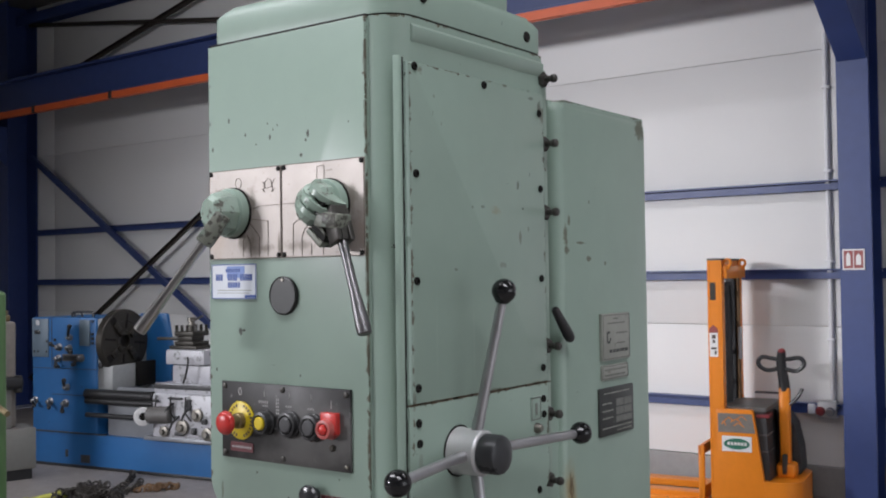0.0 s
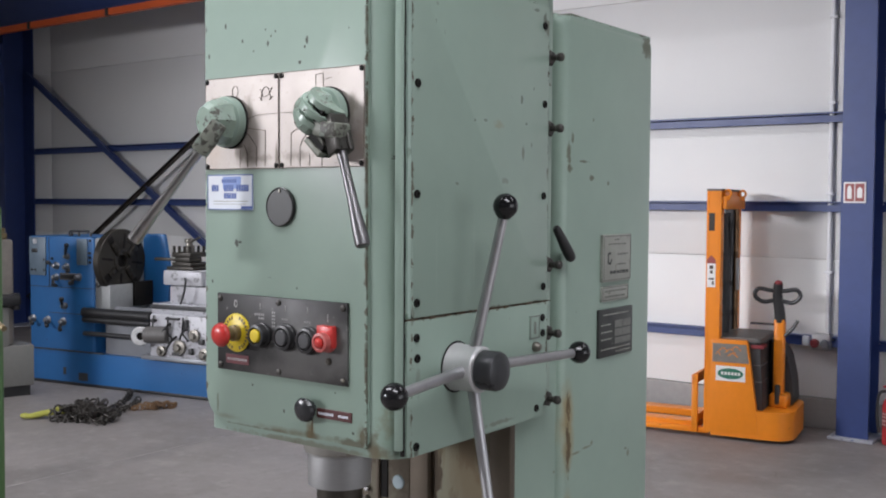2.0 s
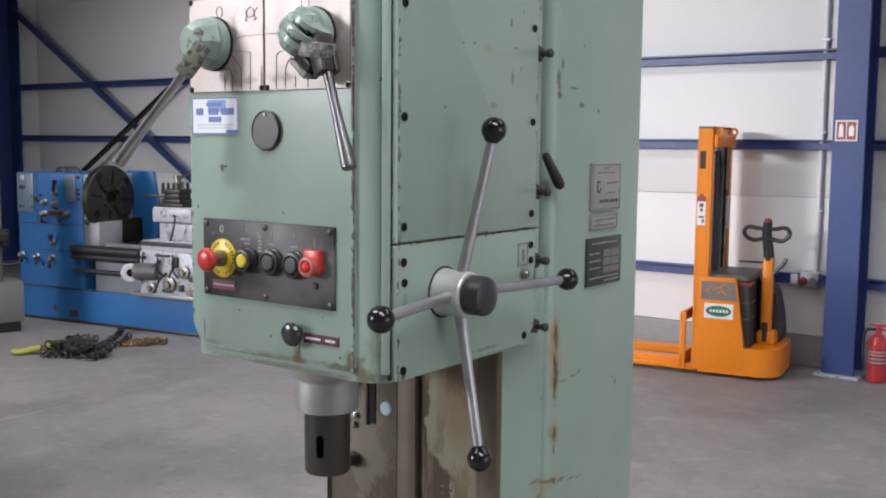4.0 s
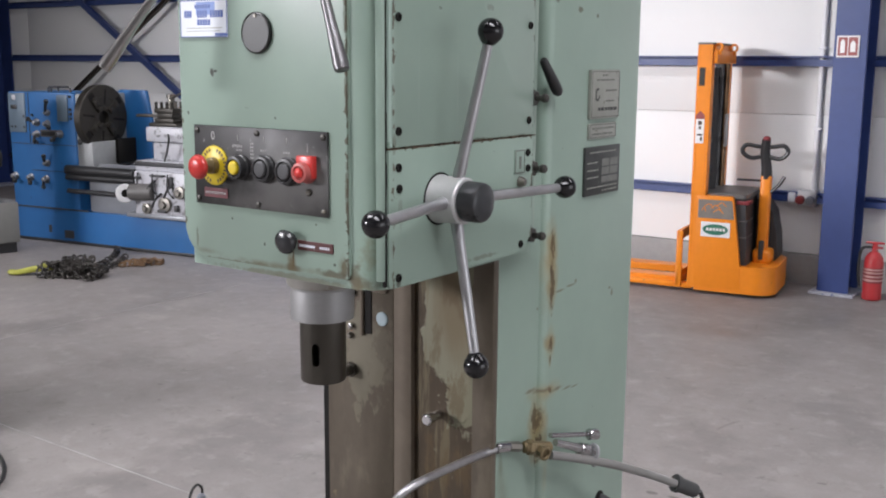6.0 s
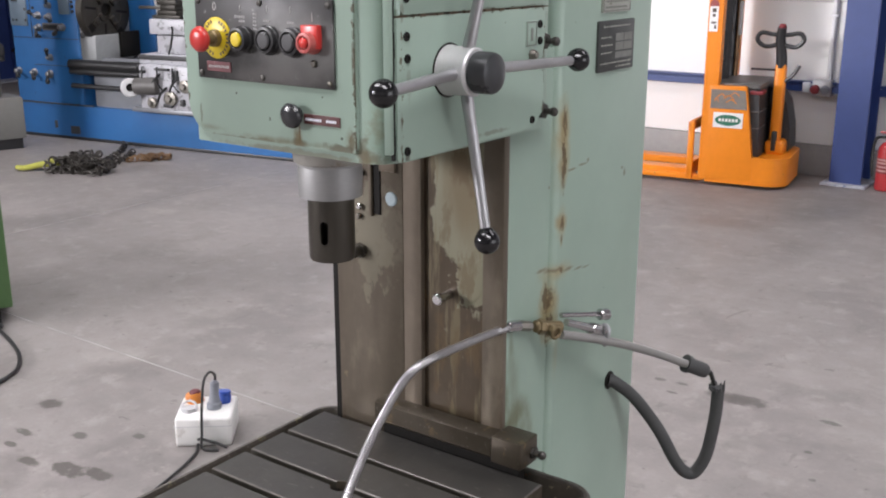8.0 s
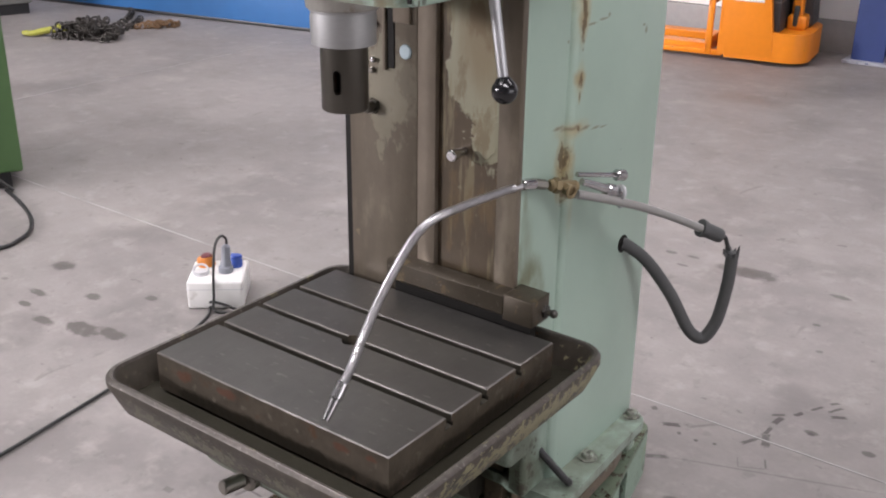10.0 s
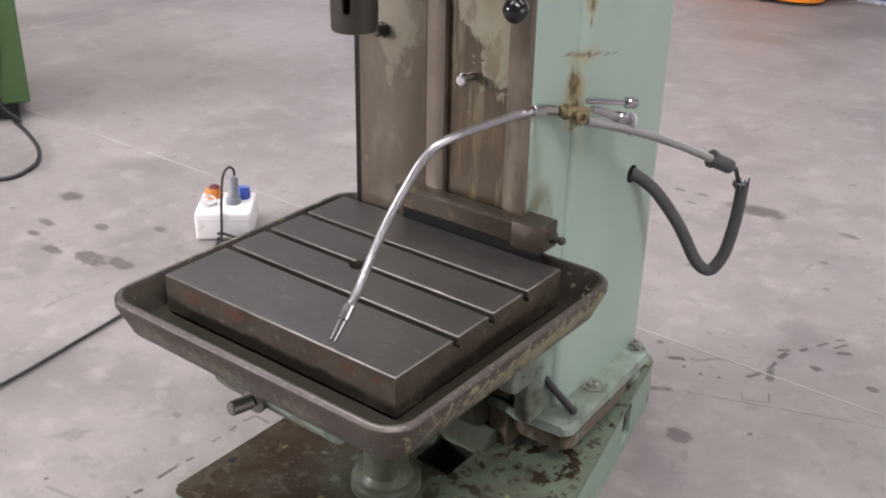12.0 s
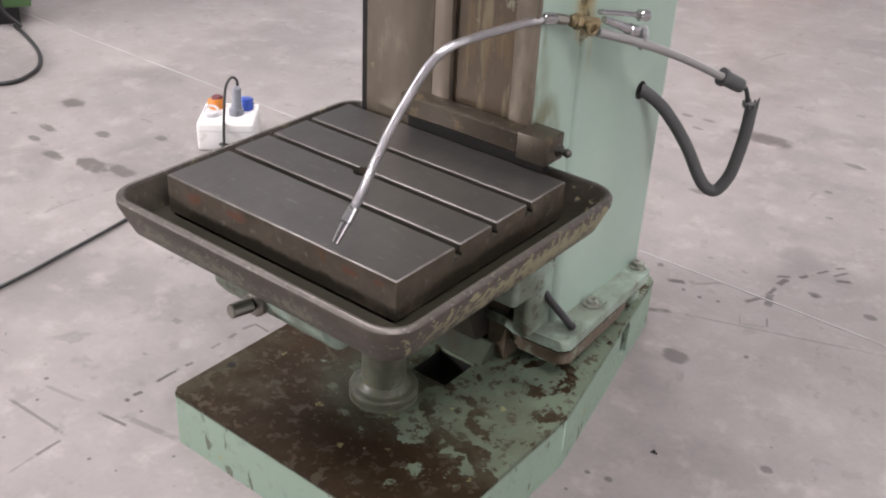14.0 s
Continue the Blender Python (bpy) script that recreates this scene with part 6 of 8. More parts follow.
mark_text("0", -0.374, 1.689, 0.020, cp)
for x in (-0.311, -0.248, -0.195):
    mark_text("I", x, 1.688, 0.016, cp)
bars(cp, mark_white, "y", PX - 0.0005, [(-0.325 + k * 0.0052, -0.3222 + k * 0.0052, 1.6715 + 0.0006 * (k % 2), 1.6765) for k in range(5)] + [(-0.315 + k * 0.005, -0.3125 + k * 0.005, 1.6655, 1.6690) for k in range(3)] + [(-0.257 + k * 0.0055, -0.2540 + k * 0.0055, 1.6680, 1.6712) for k in range(3)] + [(-0.203 + k * 0.0055, -0.2000 + k * 0.0055, 1.6670, 1.6702) for k in range(3)] + [(-0.149, -0.1478, 1.672, 1.686)] + [(x, x + 0.0025, 1.654 + 0.006 * k, 1.6575 + 0.006 * k) for x in (-0.281, -0.2765) for k in range(5)], 0.0005)

# quill and spindle
QC = Vector((-0.236, 0.125, 0))
bm = bmesh.new()
turned(bm, QC + Vector((0, 0, 1.352)), (0, 0, 1), [(0, 0.046), (0.003, 0.0575), (0.050, 0.0590), (0.056, 0.0575), (0.06, 0.0575), (0.062, 0.0605), (0.12, 0.0605)], 44)
part("quill", bm, quill_mat, press, "turned steel quill collar")
bm = bmesh.new()
turned(bm, QC + Vector((0, 0, 1.416)), (0, 0, 1), [(0, 0.0606), (0.003, 0.0650), (0.016, 0.0665), (0.030, 0.0690), (0.045, 0.072)], 44)
part("quill_boss", bm, boss_mat, press, "dirty grey boss round the quill")
bm = bmesh.new()
turned(bm, QC + Vector((0, 0, 1.236)), (0, 0, 1), [(0, 0.020), (0.0, 0.0405), (0.004, 0.0425), (0.13, 0.0425)], 44)
spindle = part("spindle", bm, dark_steel, press, "dark steel spindle nose with a drift slot")
nrm = Vector((0.39, -0.92, 0)).normalized()
c = bmesh.new()
side_v = Vector((0.92, 0.39, 0)).normalized()
mm = Matrix.Translation(QC + Vector((0, 0, 1.292))) @ Matrix((side_v, nrm, (0, 0, 1))).transposed().to_4x4()
pts = [(0.0075 * math.cos(a), 0.014 * (1 if math.sin(a) >= 0 else -1) + 0.0075 * math.sin(a)) for a in (math.pi * k / 8 for k in range(16))]
prism(c, pts, -0.08, 0.08, "y")
c.transform(mm)
cut(spindle, c)
bm = bmesh.new()
cyl(bm, QC + Vector((0, 0, 1.25)), QC + Vector((0, 0, 1.34)), 0.022, n=16)
part("spindle_bore", bm, black_void, spindle)

# star handle
bm = bmesh.new()
HC = Vector((0.0, 0.158, 1.591))
turned(bm, HC, (1, 0, 0), [(0.003, 0.0415), (0.008, 0.0415), (0.011, 0.040), (0.057, 0.0395), (0.060, 0.037), (0.061, 0.030)], 36)
star = part("feed_handle", bm, cast_alu, press, "four-spoked feed handle with black ball knobs")
bm = bmesh.new()
turned(bm, HC, (1, 0, 0), [(0.058, 0.030), (0.063, 0.0342), (0.090, 0.0338), (0.095, 0.0315), (0.0975, 0.026), (0.0985, 0.012), (0.0985, 0)], 36)
part("hub_cap", bm, hub_cap_mat, star, "dark worn hub cap")
# thin black ring where the hub meets the cover
bm = bmesh.new()
turned(bm, HC, (1, 0, 0), [(0.002, 0.045), (0.005, 0.045), (0.005, 0.03)], 32)
part("hub_foot_ring", bm, black_void, star, "black ring at the foot of the hub")
for knob in ((0.090, 0.178, 1.869), (0.105, 0.126, 1.322), (0.086, 0.447, 1.590), (0.068, -0.090, 1.583)):
    k = Vector(knob)
    d = (k - (HC + Vector((0.034, 0, 0)))).normalized()
    L = (k - (HC + Vector((0.034, 0, 0)))).length
    bm = bmesh.new()
    turned(bm, HC + Vector((0.034, 0, 0)), d, [(0.02, 0.0105), (0.06, 0.0105), (0.07, 0.0095), (L - 0.02, 0.0085), (L - 0.012, 0.008)], 18)
    part("spoke", bm, spoke_steel, star, "polished steel spoke")
    bm = bmesh.new()
    turned(bm, k - d * 0.022, d, [(0, 0.009), (0.003, 0.0125)] + [(0.022 - 0.0215 * math.cos(math.pi * q / 12), 0.0215 * math.sin(math.pi * q / 12)) for q in range(3, 13)], 24)
    part("ball_knob", bm, bakelite, star, "black ball knob")

# table with T-slots, coolant tray, slide
T0, T1, TZ, TB, CH = -0.147, 0.362, 0.768, 0.690, 0.0026
prof = [(T0, TB), (T1, TB), (T1, TZ - CH), (T1 - CH, TZ)]
for yc in (0.236, 0.124, 0.016):
    prof += [(yc + 0.0075 + CH, TZ), (yc + 0.0075, TZ - CH), (yc + 0.0075, TZ - 0.016), (yc + 0.0125, TZ - 0.016), (yc + 0.0125, TZ - 0.026), (yc - 0.0125, TZ - 0.026), (yc - 0.0125, TZ - 0.016), (yc - 0.0075, TZ - 0.016), (yc - 0.0075, TZ - CH), (yc - 0.0075 - CH, TZ)]
prof += [(T0 + CH, TZ), (T0, TZ - CH)]
bm = bmesh.new()
secs = [[bm.verts.new((x, y, min(z, TZ - CH) if k in (0, 3) else z)) for y, z in prof] for k, x in enumerate((-0.494, -0.494 + CH, 0.086 - CH, 0.086))]
n = len(prof)
for lo, hi in zip(secs, secs[1:]):
    for k in range(n):
        bm.faces.new((lo[k], lo[(k + 1) % n], hi[(k + 1) % n], hi[k]))
bm.faces.new(secs[0]), bm.faces.new(secs[-1])
table = part("work_table", bm, table_mat, press, "dark oily machined table with three T-slots")
c = bmesh.new()
cyl(c, (-0.232, 0.122, 0.71), (-0.232, 0.122, 0.80), 0.021, n=28)
cut(table, c)
table.data.materials.clear()
table.data.materials.append(table_mat)
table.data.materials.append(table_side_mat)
table.data.materials.append(worn_edge_highlight)
table.data.materials.append(near_black_mat)
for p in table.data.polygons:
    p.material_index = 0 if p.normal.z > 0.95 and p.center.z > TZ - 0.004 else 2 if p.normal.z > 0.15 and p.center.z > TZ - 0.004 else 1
    # the T-slots' inner faces are near-black
    if TZ - 0.03 < p.center.z < TZ - 0.004 and abs(p.normal.x) < 0.5 and any(abs(p.center.y - yc) < 0.014 for yc in (0.236, 0.124, 0.016)):
        p.material_index = 3

bm = bmesh.new()
OUT = rounded([(-0.560, -0.250), (0.172, -0.250), (0.172, 0.45), (-0.560, 0.45)], 0.062, 8)
LOW = rounded([(-0.538, -0.226), (0.148, -0.226), (0.148, 0.43), (-0.538, 0.43)], 0.050, 8)
FLO = rounded([(-0.530, -0.218), (0.140, -0.218), (0.140, 0.42), (-0.530, 0.42)], 0.040, 8)


def inset(d, r):
    return rounded([(-0.560 + d, -0.250 + d), (0.172 - d, -0.250 + d), (0.172 - d, 0.45 - d), (-0.560 + d, 0.45 - d)], r, 8)


rows = [(inset(0.003, 0.059), 0.7425), (OUT, 0.7385), (OUT, 0.726), (LOW, 0.668), (FLO, 0.662)]
rings = [[bm.verts.new((x, y, z)) for x, y in ps] for ps, z in rows]
inner = [[bm.verts.new((x, y, z)) for x, y in ps] for ps, z in ((OUT, 0.742), (inset(0.007, 0.056), 0.7450), (inset(0.012, 0.052), 0.7440), (inset(0.016, 0.049), 0.7385), (FLO, 0.682))]
inner[0] = rings[0]
n = len(OUT)
for a, b in list(zip(rings, rings[1:])) + list(zip(inner, inner[1:])):
    for k in range(n):
        bm.faces.new((a[k], a[(k + 1) % n], b[(k + 1) % n], b[k]))
bm.faces.new(rings[-1])
bm.faces.new(inner[-1])
bmesh.ops.remove_doubles(bm, verts=bm.verts[:], dist=1e-5)
tray = part("coolant_tray", bm, tray_mat, press, "dark iron coolant tray with flaking paint")
tray.data.materials.append(tray_in_mat)
tray.data.materials.append(worn_rim)
for p in tray.data.polygons:
    if p.center.z > 0.7370:
        p.material_index = 2
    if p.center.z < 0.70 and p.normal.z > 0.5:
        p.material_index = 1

# clamping bar across the slideways, behind the table
bm = bmesh.new()
prism(bm, [(0.3835, 0.797), (0.3835, 0.845), (0.352, 0.845), (0.345, 0.840), (0.345, 0.802), (0.349, 0.797)], -0.328, -0.026, "x", 0.002, 2)
slide = part("table_slide", bm, slide_mat, press, "oily brown clamping bar behind the table")
bm = bmesh.new()
prism(bm, rounded([(-0.0255, 0.345), (0.045, 0.345), (0.045, 0.412), (-0.0255, 0.412)], [0.002, 0.004, 0.006, 0.002], 3), 0.790, 0.8455, "z", 0.004, 2)
part("slide_block", bm, slide_mat, slide, "worn end block")
# black box draws the shade in the gap below the bar
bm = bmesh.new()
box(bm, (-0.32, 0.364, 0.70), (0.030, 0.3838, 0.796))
part("gap_shade_fill", bm, black_void, slide, "black fill for the shade under the clamping bar")
bm = bmesh.new()
cyl(bm, (0.045, 0.392, 0.812), (0.051, 0.392, 0.812), 0.013, n=6)
cyl(bm, (0.051, 0.392, 0.812), (0.063, 0.392, 0.812), 0.007, n=14)
ball(bm, (0.066, 0.392, 0.812), 0.009)
part("slide_screw", bm, stud_mat, press, "dark clamping screw")
bm = bmesh.new()
prism(bm, rounded([(-0.07, 0.664), (0.38, 0.664), (0.38, 0.43), (0.20, 0.42), (-0.03, 0.45), (-0.07, 0.50)], [0, 0, 0.02, 0.03, 0.04, 0.04]), -0.47, -0.16, "x", 0.02, 3)
part("table_knee", bm, paint_grime_shade, press, "green knee under the table")
bm = bmesh.new()
cyl(bm, (-0.343, 0.0, 0.503), (-0.343, -0.085, 0.503), 0.027, n=22, bev=0.006)
cyl(bm, (-0.343, -0.085, 0.506), (-0.350, -0.135, 0.510), 0.015, n=18, bev=0.003)
part("crank_shaft", bm, dull_steel, press, "worn steel crank shaft stub")
bm = bmesh.new()
turned(bm, (-0.255, 0.225, 0.15), (0, 0, 1), [(0, 0.081), (0.010, 0.081), (0.012, 0.076), (0.015, 0.076), (0.017, 0.081), (0.026, 0.081), (0.030, 0.077), (0.032, 0.064), (0.038, 0.058), (0.046, 0.052), (0.45, 0.051)], 40)
part("lifting_screw", bm, screw_mat, press, "green lifting screw tube with a worn collar")
# bracket of the table's guide: a wedge-shaped rail behind the pit and an upright block
bm = bmesh.new()
prism(bm, [(0.461, 0.150), (0.463, 0.160), (0.496, 0.192), (0.502, 0.197), (0.510, 0.197), (0.516, 0.186), (0.522, 0.150)], -0.300, -0.145, "x", 0.003, 2)
part("guide_rail", bm, guide_mat, press, "greasy green guide rail on the base", angle=15)
bm = bmesh.new()
prism(bm, rounded([(0.515, 0.151), (0.575, 0.151), (0.575, 0.31), (0.53, 0.31), (0.515, 0.285)], 0.006), -0.168, -0.118, "x", 0.006, 2)
part("guide_block", bm, ledge_mat, press, "brown greasy upright guide block")
# invented block: its dark colour gives the shade behind the knee, covering the flange
bm = bmesh.new()
prism(bm, rounded([(0.385, 0.42), (0.470, 0.205), (0.552, 0.205), (0.552, 0.615), (0.385, 0.615)], [0.03, 0.02, 0.0, 0.0, 0.0]), -0.445, -0.172, "x", 0.008, 2)
part("carriage_shade_block", bm, near_black_mat, press, "added dark block for the shade between knee and column")
# black plate over the column's foot, standing for the shade there
bm = bmesh.new()
box(bm, (-0.455, 0.548, 0.289), (-0.076, 0.5555, 0.40))
part("foot_shade_plate", bm, black_void, press, "black plate for the shade at the column's foot")

# coolant line
bm = bmesh.new()
tube(bm, [(-0.032, 0.425, 1.055), (-0.036, 0.342, 1.061), (-0.040, 0.208, 1.066), (-0.042, 0.128, 1.064), (-0.042, 0.078, 1.046), (-0.043, 0.036, 1.011), (-0.043, -0.011, 0.966), (-0.043, -0.052, 0.917), (-0.043, -0.092, 0.862), (-0.043, -0.112, 0.842)], 0.0078, 12, 0.06, 30)
pipe = part("coolant_pipe", bm, flex_mat, press, "chromed flexible coolant pipe")
bm = bmesh.new()
cyl(bm, (-0.043, -0.110, 0.845), (-0.043, -0.130, 0.822), 0.0108, n=14, bev=0.002)
cyl(bm, (-0.043, -0.130, 0.822), (-0.043, -0.156, 0.793), 0.0090, 0.0065, n=14, bev=0.001)
part("nozzle", bm, chrome, pipe, "bright nozzle")
bm = bmesh.new()
cyl(bm, (-0.030, 0.405, 1.060), (-0.024, 0.440, 1.054), 0.012, n=14, bev=0.002)
part("ferrule", bm, chrome, pipe, "bright ferrule")
bm = bmesh.new()
cyl(bm, (-0.024, 0.438, 1.055), (-0.014, 0.468, 1.047), 0.0105, n=6)
part("valve_nut", bm, dull_steel, press, "steel union nut")
bm = bmesh.new()
cyl(bm, (-0.010, 0.475, 1.045), (0.018, 0.540, 1.031), 0.0125, n=16, bev=0.004)
cyl(bm, (0.006, 0.510, 1.036), (0.026, 0.502, 1.031), 0.0125, n=6)
cyl(bm, (-0.014, 0.510, 1.036), (0.008, 0.510, 1.036), 0.012, n=12)
ring(bm, (0.028, 0.500, 1.032), (1, -0.3, 0), 0.0115, 0.0035, 18, 8)
cyl(bm, (-0.006, 0.484, 1.043), (0.000, 0.498, 1.040), 0.0165, n=6, bev=0.002)
part("valve", bm, brass, press, "tarnished brass coolant valve")
bm = bmesh.new()
cyl(bm, (0.012, 0.548, 1.053), (0.045, 0.668, 1.028), 0.0055, n=12)
cyl(bm, (0.045, 0.655, 1.031), (0.052, 0.682, 1.025), 0.0125, n=16, bev=0.003)
cyl(bm, (0.02, 0.556, 1.037), (0.045, 0.652, 0.997), 0.0075, 0.0115, n=14)
cyl(bm, (0.038, 0.628, 1.005), (0.048, 0.676, 0.987), 0.0145, n=16, bev=0.003)
part("hose_tap", bm, chrome, press, "bright tap rods")
bm = bmesh.new()
tube(bm, [(0.018, 0.54, 1.014), (0.046, 0.622, 0.986), (0.080, 0.721, 0.948), (0.116, 0.825, 0.900), (0.152, 0.930, 0.846)], 0.0095, 14)
part("hose", bm, clear_hose, press, "clouded plastic hose")
bm = bmesh.new()
ring(bm, (0.055, 0.665, 0.992), (0.35, 0.93, -0.15), 0.014, 0.004, 20, 8)
cyl(bm, (0.056, 0.665, 0.978), (0.057, 0.667, 0.958), 0.008, n=12, bev=0.002)
part("hose_clip", bm, galvanised, press, "steel hose clip")
bm = bmesh.new()
turned(bm, (0.140, 0.915, 0.856), (0.052, 0.062, -0.038), [(0, 0.015), (0.001, 0.0215), (0.010, 0.0215), (0.012, 0.018), (0.056, 0.0175), (0.062, 0.0155), (0.063, 0.010)], 18)
part("elbow", bm, rubber, press, "grey foam sleeve on the hose end")
bm = bmesh.new()
tube(bm, [(0.178, 0.980, 0.822), (0.182, 0.986, 0.806), (0.186, 0.992, 0.786)], 0.0055, 8)
part("elbow_neck", bm, black_cable, press)
bm = bmesh.new()
tube(bm, [(-0.018, 0.839, 0.800), (-0.004, 0.849, 0.793), (0.034, 0.878, 0.754), (0.084, 0.915, 0.671), (0.122, 0.944, 0.584), (0.142, 0.959, 0.556), (0.160, 0.972, 0.554), (0.176, 0.984, 0.585), (0.185, 0.990, 0.625), (0.193, 0.997, 0.705), (0.195, 0.998, 0.780)], 0.0150, 16)
# torn rim of the foam
for k in range(9):
    a = 2 * math.pi * k / 9
    h = 0.004 + 0.006 * abs(math.sin(k * 2.7)) + (0.012 if k in (0, 1) else 0)
    p = Vector((0.192 + 0.0145 * math.cos(a), 0.996 + 0.0145 * math.sin(a), 0.774))
    cyl(bm, p, p + Vector((0.004 * math.cos(a), 0.004 * math.sin(a), h + 0.004)), 0.0055, 0.0012, n=6)
part("drain_hose", bm, rubber, press, "grey foam-covered hose hanging in a torn loop")
bm = bmesh.new()
turned(bm, (-0.017, 0.839, 0.800), (1, 0, 0), [(0, 0.022), (0.003, 0.022), (0.003, 0.015)], 22)
part("grommet", bm, black_void, press)


# ---------------------------------------------------------------- stacker truck
def local_axes(o, e):
    """Axes of a thing that stands at o and points along e."""
    return pose(o[0], o[1], 0, 0, 0, math.degrees(math.atan2(e[1], e[0])))


st = thing("stacker_truck", "orange electric pedestrian stacker truck with raised mast", "stacker truck", local_axes((-2.07, 6.556), (0.63, 0.094)))
bm = bmesh.new()
prism(bm, rounded([(-0.01, 0.0), (0.615, 0.0), (0.615, 0.74), (-0.01, 0.74)], [0.01, 0.17, 0.17, 0.01], 10), 0.03, 0.25, "z", 0.03, 4, "b")
part("chassis", bm, truck_orange, st, "", True)
for v in (0.0, 0.69):
    bm = bmesh.new()
    prism(bm, rounded([(-0.015, 0.06), (0.36, 0.06), (0.345, 0.25), (0.268, 0.80), (-0.015, 0.80)], [0.01, 0.01, 0, 0.02, 0.01]), v - 0.003 if v < 0.3 else v, v + 0.05, "y", 0.008, 2)
    part("side_panel", bm, truck_orange, st, "", True)
bm = bmesh.new()
prism(bm, rounded([(0.01, 0.24), (0.385, 0.24), (0.37, 0.50), (0.355, 0.785), (0.01, 0.785)], [0, 0, 0.05, 0.03, 0.02]), 0.054, 0.686, "y", 0.02, 3)
hood = part("hood", bm, truck_grey, st, "dark grey battery hood", True)
bm = bmesh.new()
prism(bm, rect(0.0, 0.362, 0.045, 0.695, 0.03), 0.784, 0.815, "z", 0.012, 2, "b")
part("hood_lid", bm, truck_hood, hood, "grey hood lid", True)
bm = bmesh.new()
prism(bm, rounded([(0.37, 0.24), (0.565, 0.24), (0.55, 0.45), (0.51, 0.64), (0.46, 0.72), (0.37, 0.77)], [0, 0.04, 0.08, 0.06, 0.05, 0]), 0.40, 0.686, "y", 0.03, 3)
part("tiller_cover", bm, truck_grey, hood, "", True)
for z in (0.47, 0.60):
    bm = bmesh.new()
    box(bm, (0.30, 0.046, z), (0.378, 0.30, z + 0.008), 0.002)
    part("hood_line", bm, truck_hood, hood, "", True)
bm = bmesh.new()
prism(bm, [(0.0, 0.620), (0.285, 0.620), (0.263, 0.768), (0.0, 0.768)], -0.006, 0.004, "y", 0.001, 1)
dec = part("decal", bm, truck_panel, st, "grey panel with worn orange script", True)
bm = bmesh.new()
for k, (a, b, z) in enumerate(((0.03, 0.06, 0.70), (0.05, 0.12, 0.73), (0.10, 0.18, 0.72), (0.15, 0.22, 0.745), (0.12, 0.2, 0.69))):
    tube(bm, [(a, -0.006, z - 0.02), ((a + b) / 2, -0.006, z + 0.005), (b, -0.006, z - 0.025)], 0.0035, 6)
part("script", bm, truck_orange, dec, "", True)
bm = bmesh.new()
box(bm, (0.028, -0.007, 0.472), (0.258, 0.003, 0.592), 0.001, 1)
lb = part("label", bm, sign_white, st, "white label with a green oval", True)
bm = bmesh.new()
prism(bm, [(0.143 + 0.10 * math.cos(a), 0.532 + 0.043 * math.sin(a)) for a in (2 * math.pi * k / 28 for k in range(28))], -0.009, -0.006, "y")
part("oval", bm, sign_green, lb, "", True)
bm = bmesh.new()
for a in range(6):
    box(bm, (0.072 + a * 0.026, -0.0105, 0.522), (0.090 + a * 0.026, -0.0085, 0.545))
part("print", bm, sign_white, lb, "", True)
# mast
for v0, v1 in ((0.0, 0.09), (0.65, 0.74)):
    bm = bmesh.new()
    box(bm, (-0.065, v0, 0.05), (-0.045, v1, 1.98), 0.003, 1)
    box(bm, (0.03, v0, 0.05), (0.05, v1, 1.98), 0.003, 1)
    w = v0 if v0 < 0.3 else v1 - 0.014
    box(bm, (-0.045, w, 0.05), (0.03, w + 0.014, 1.98))
    part("mast_post", bm, truck_orange, st, "", True)
bm = bmesh.new()
box(bm, (-0.05, 0.09, 1.86), (0.05, 0.65, 1.98), 0.006)
box(bm, (0.05, 0.02, 1.83), (0.085, 0.72, 1.93), 0.005)
part("mast_head", bm, truck_orange, st, "", True)
bm = bmesh.new()
for v in (0.13, 0.59):
    box(bm, (-0.03, v, 0.25), (0.02, v + 0.04, 1.85), 0.006)
cyl(bm, (0.0, 0.37, 0.3), (0.0, 0.37, 1.80), 0.045, n=18)
for v in (0.27, 0.45):
    box(bm, (-0.02, v, 0.3), (0.0, v + 0.025, 1.83))
for z in (0.95, 1.2, 1.45, 1.7):
    box(bm, (-0.03, 0.09, z), (0.01, 0.58, z + 0.03))
part("mast_inner", bm, truck_grey, st, "dark inner mast with lift chains", True)
# brown strip added for the far post's orange in shade
bm = bmesh.new()
box(bm, (-0.02, 0.632, 0.25), (0.052, 0.648, 1.86), 0.003, 1)
box(bm, (0.036, 0.60, 0.25), (0.052, 0.632, 1.86), 0.003, 1)
part("mast_shade_strip", bm, rust_shade_brown, st, "added brown strip for the far mast post's shaded side", True)
bm = bmesh.new()
tube(bm, [(0.03, 0.36, 1.80), (0.05, 0.34, 1.70), (0.045, 0.36, 1.55), (0.03, 0.4, 1.2), (0.03, 0.4, 0.9)], 0.012, 8)
part("hydraulic_hose", bm, black_cable, st, "black hydraulic hose", True)
for v in (0.05, 0.60):
    bm = bmesh.new()
    ring(bm, (0.085, v, 1.955), (0.1, 1, 0), 0.028, 0.010, 20, 8)
    box(bm, (0.065, v - 0.01, 1.90), (0.105, v + 0.01, 1.935), 0.003)
    part("lifting_eye", bm, truck_orange, st, "", True)
bm = bmesh.new()
box(bm, (-0.055, -0.004, 1.21), (0.012, 0.002, 1.43), 0.001, 1)
ws = part("warning_label", bm, sign_white, st, "white and red warning label", True)
bm = bmesh.new()
prism(bm, [(-0.055, 1.40), (0.012, 1.40), (0.012, 1.43), (-0.022, 1.465), (-0.055, 1.43)], -0.006, -0.003, "y")
part("red_field", bm, sign_red, ws, "", True)
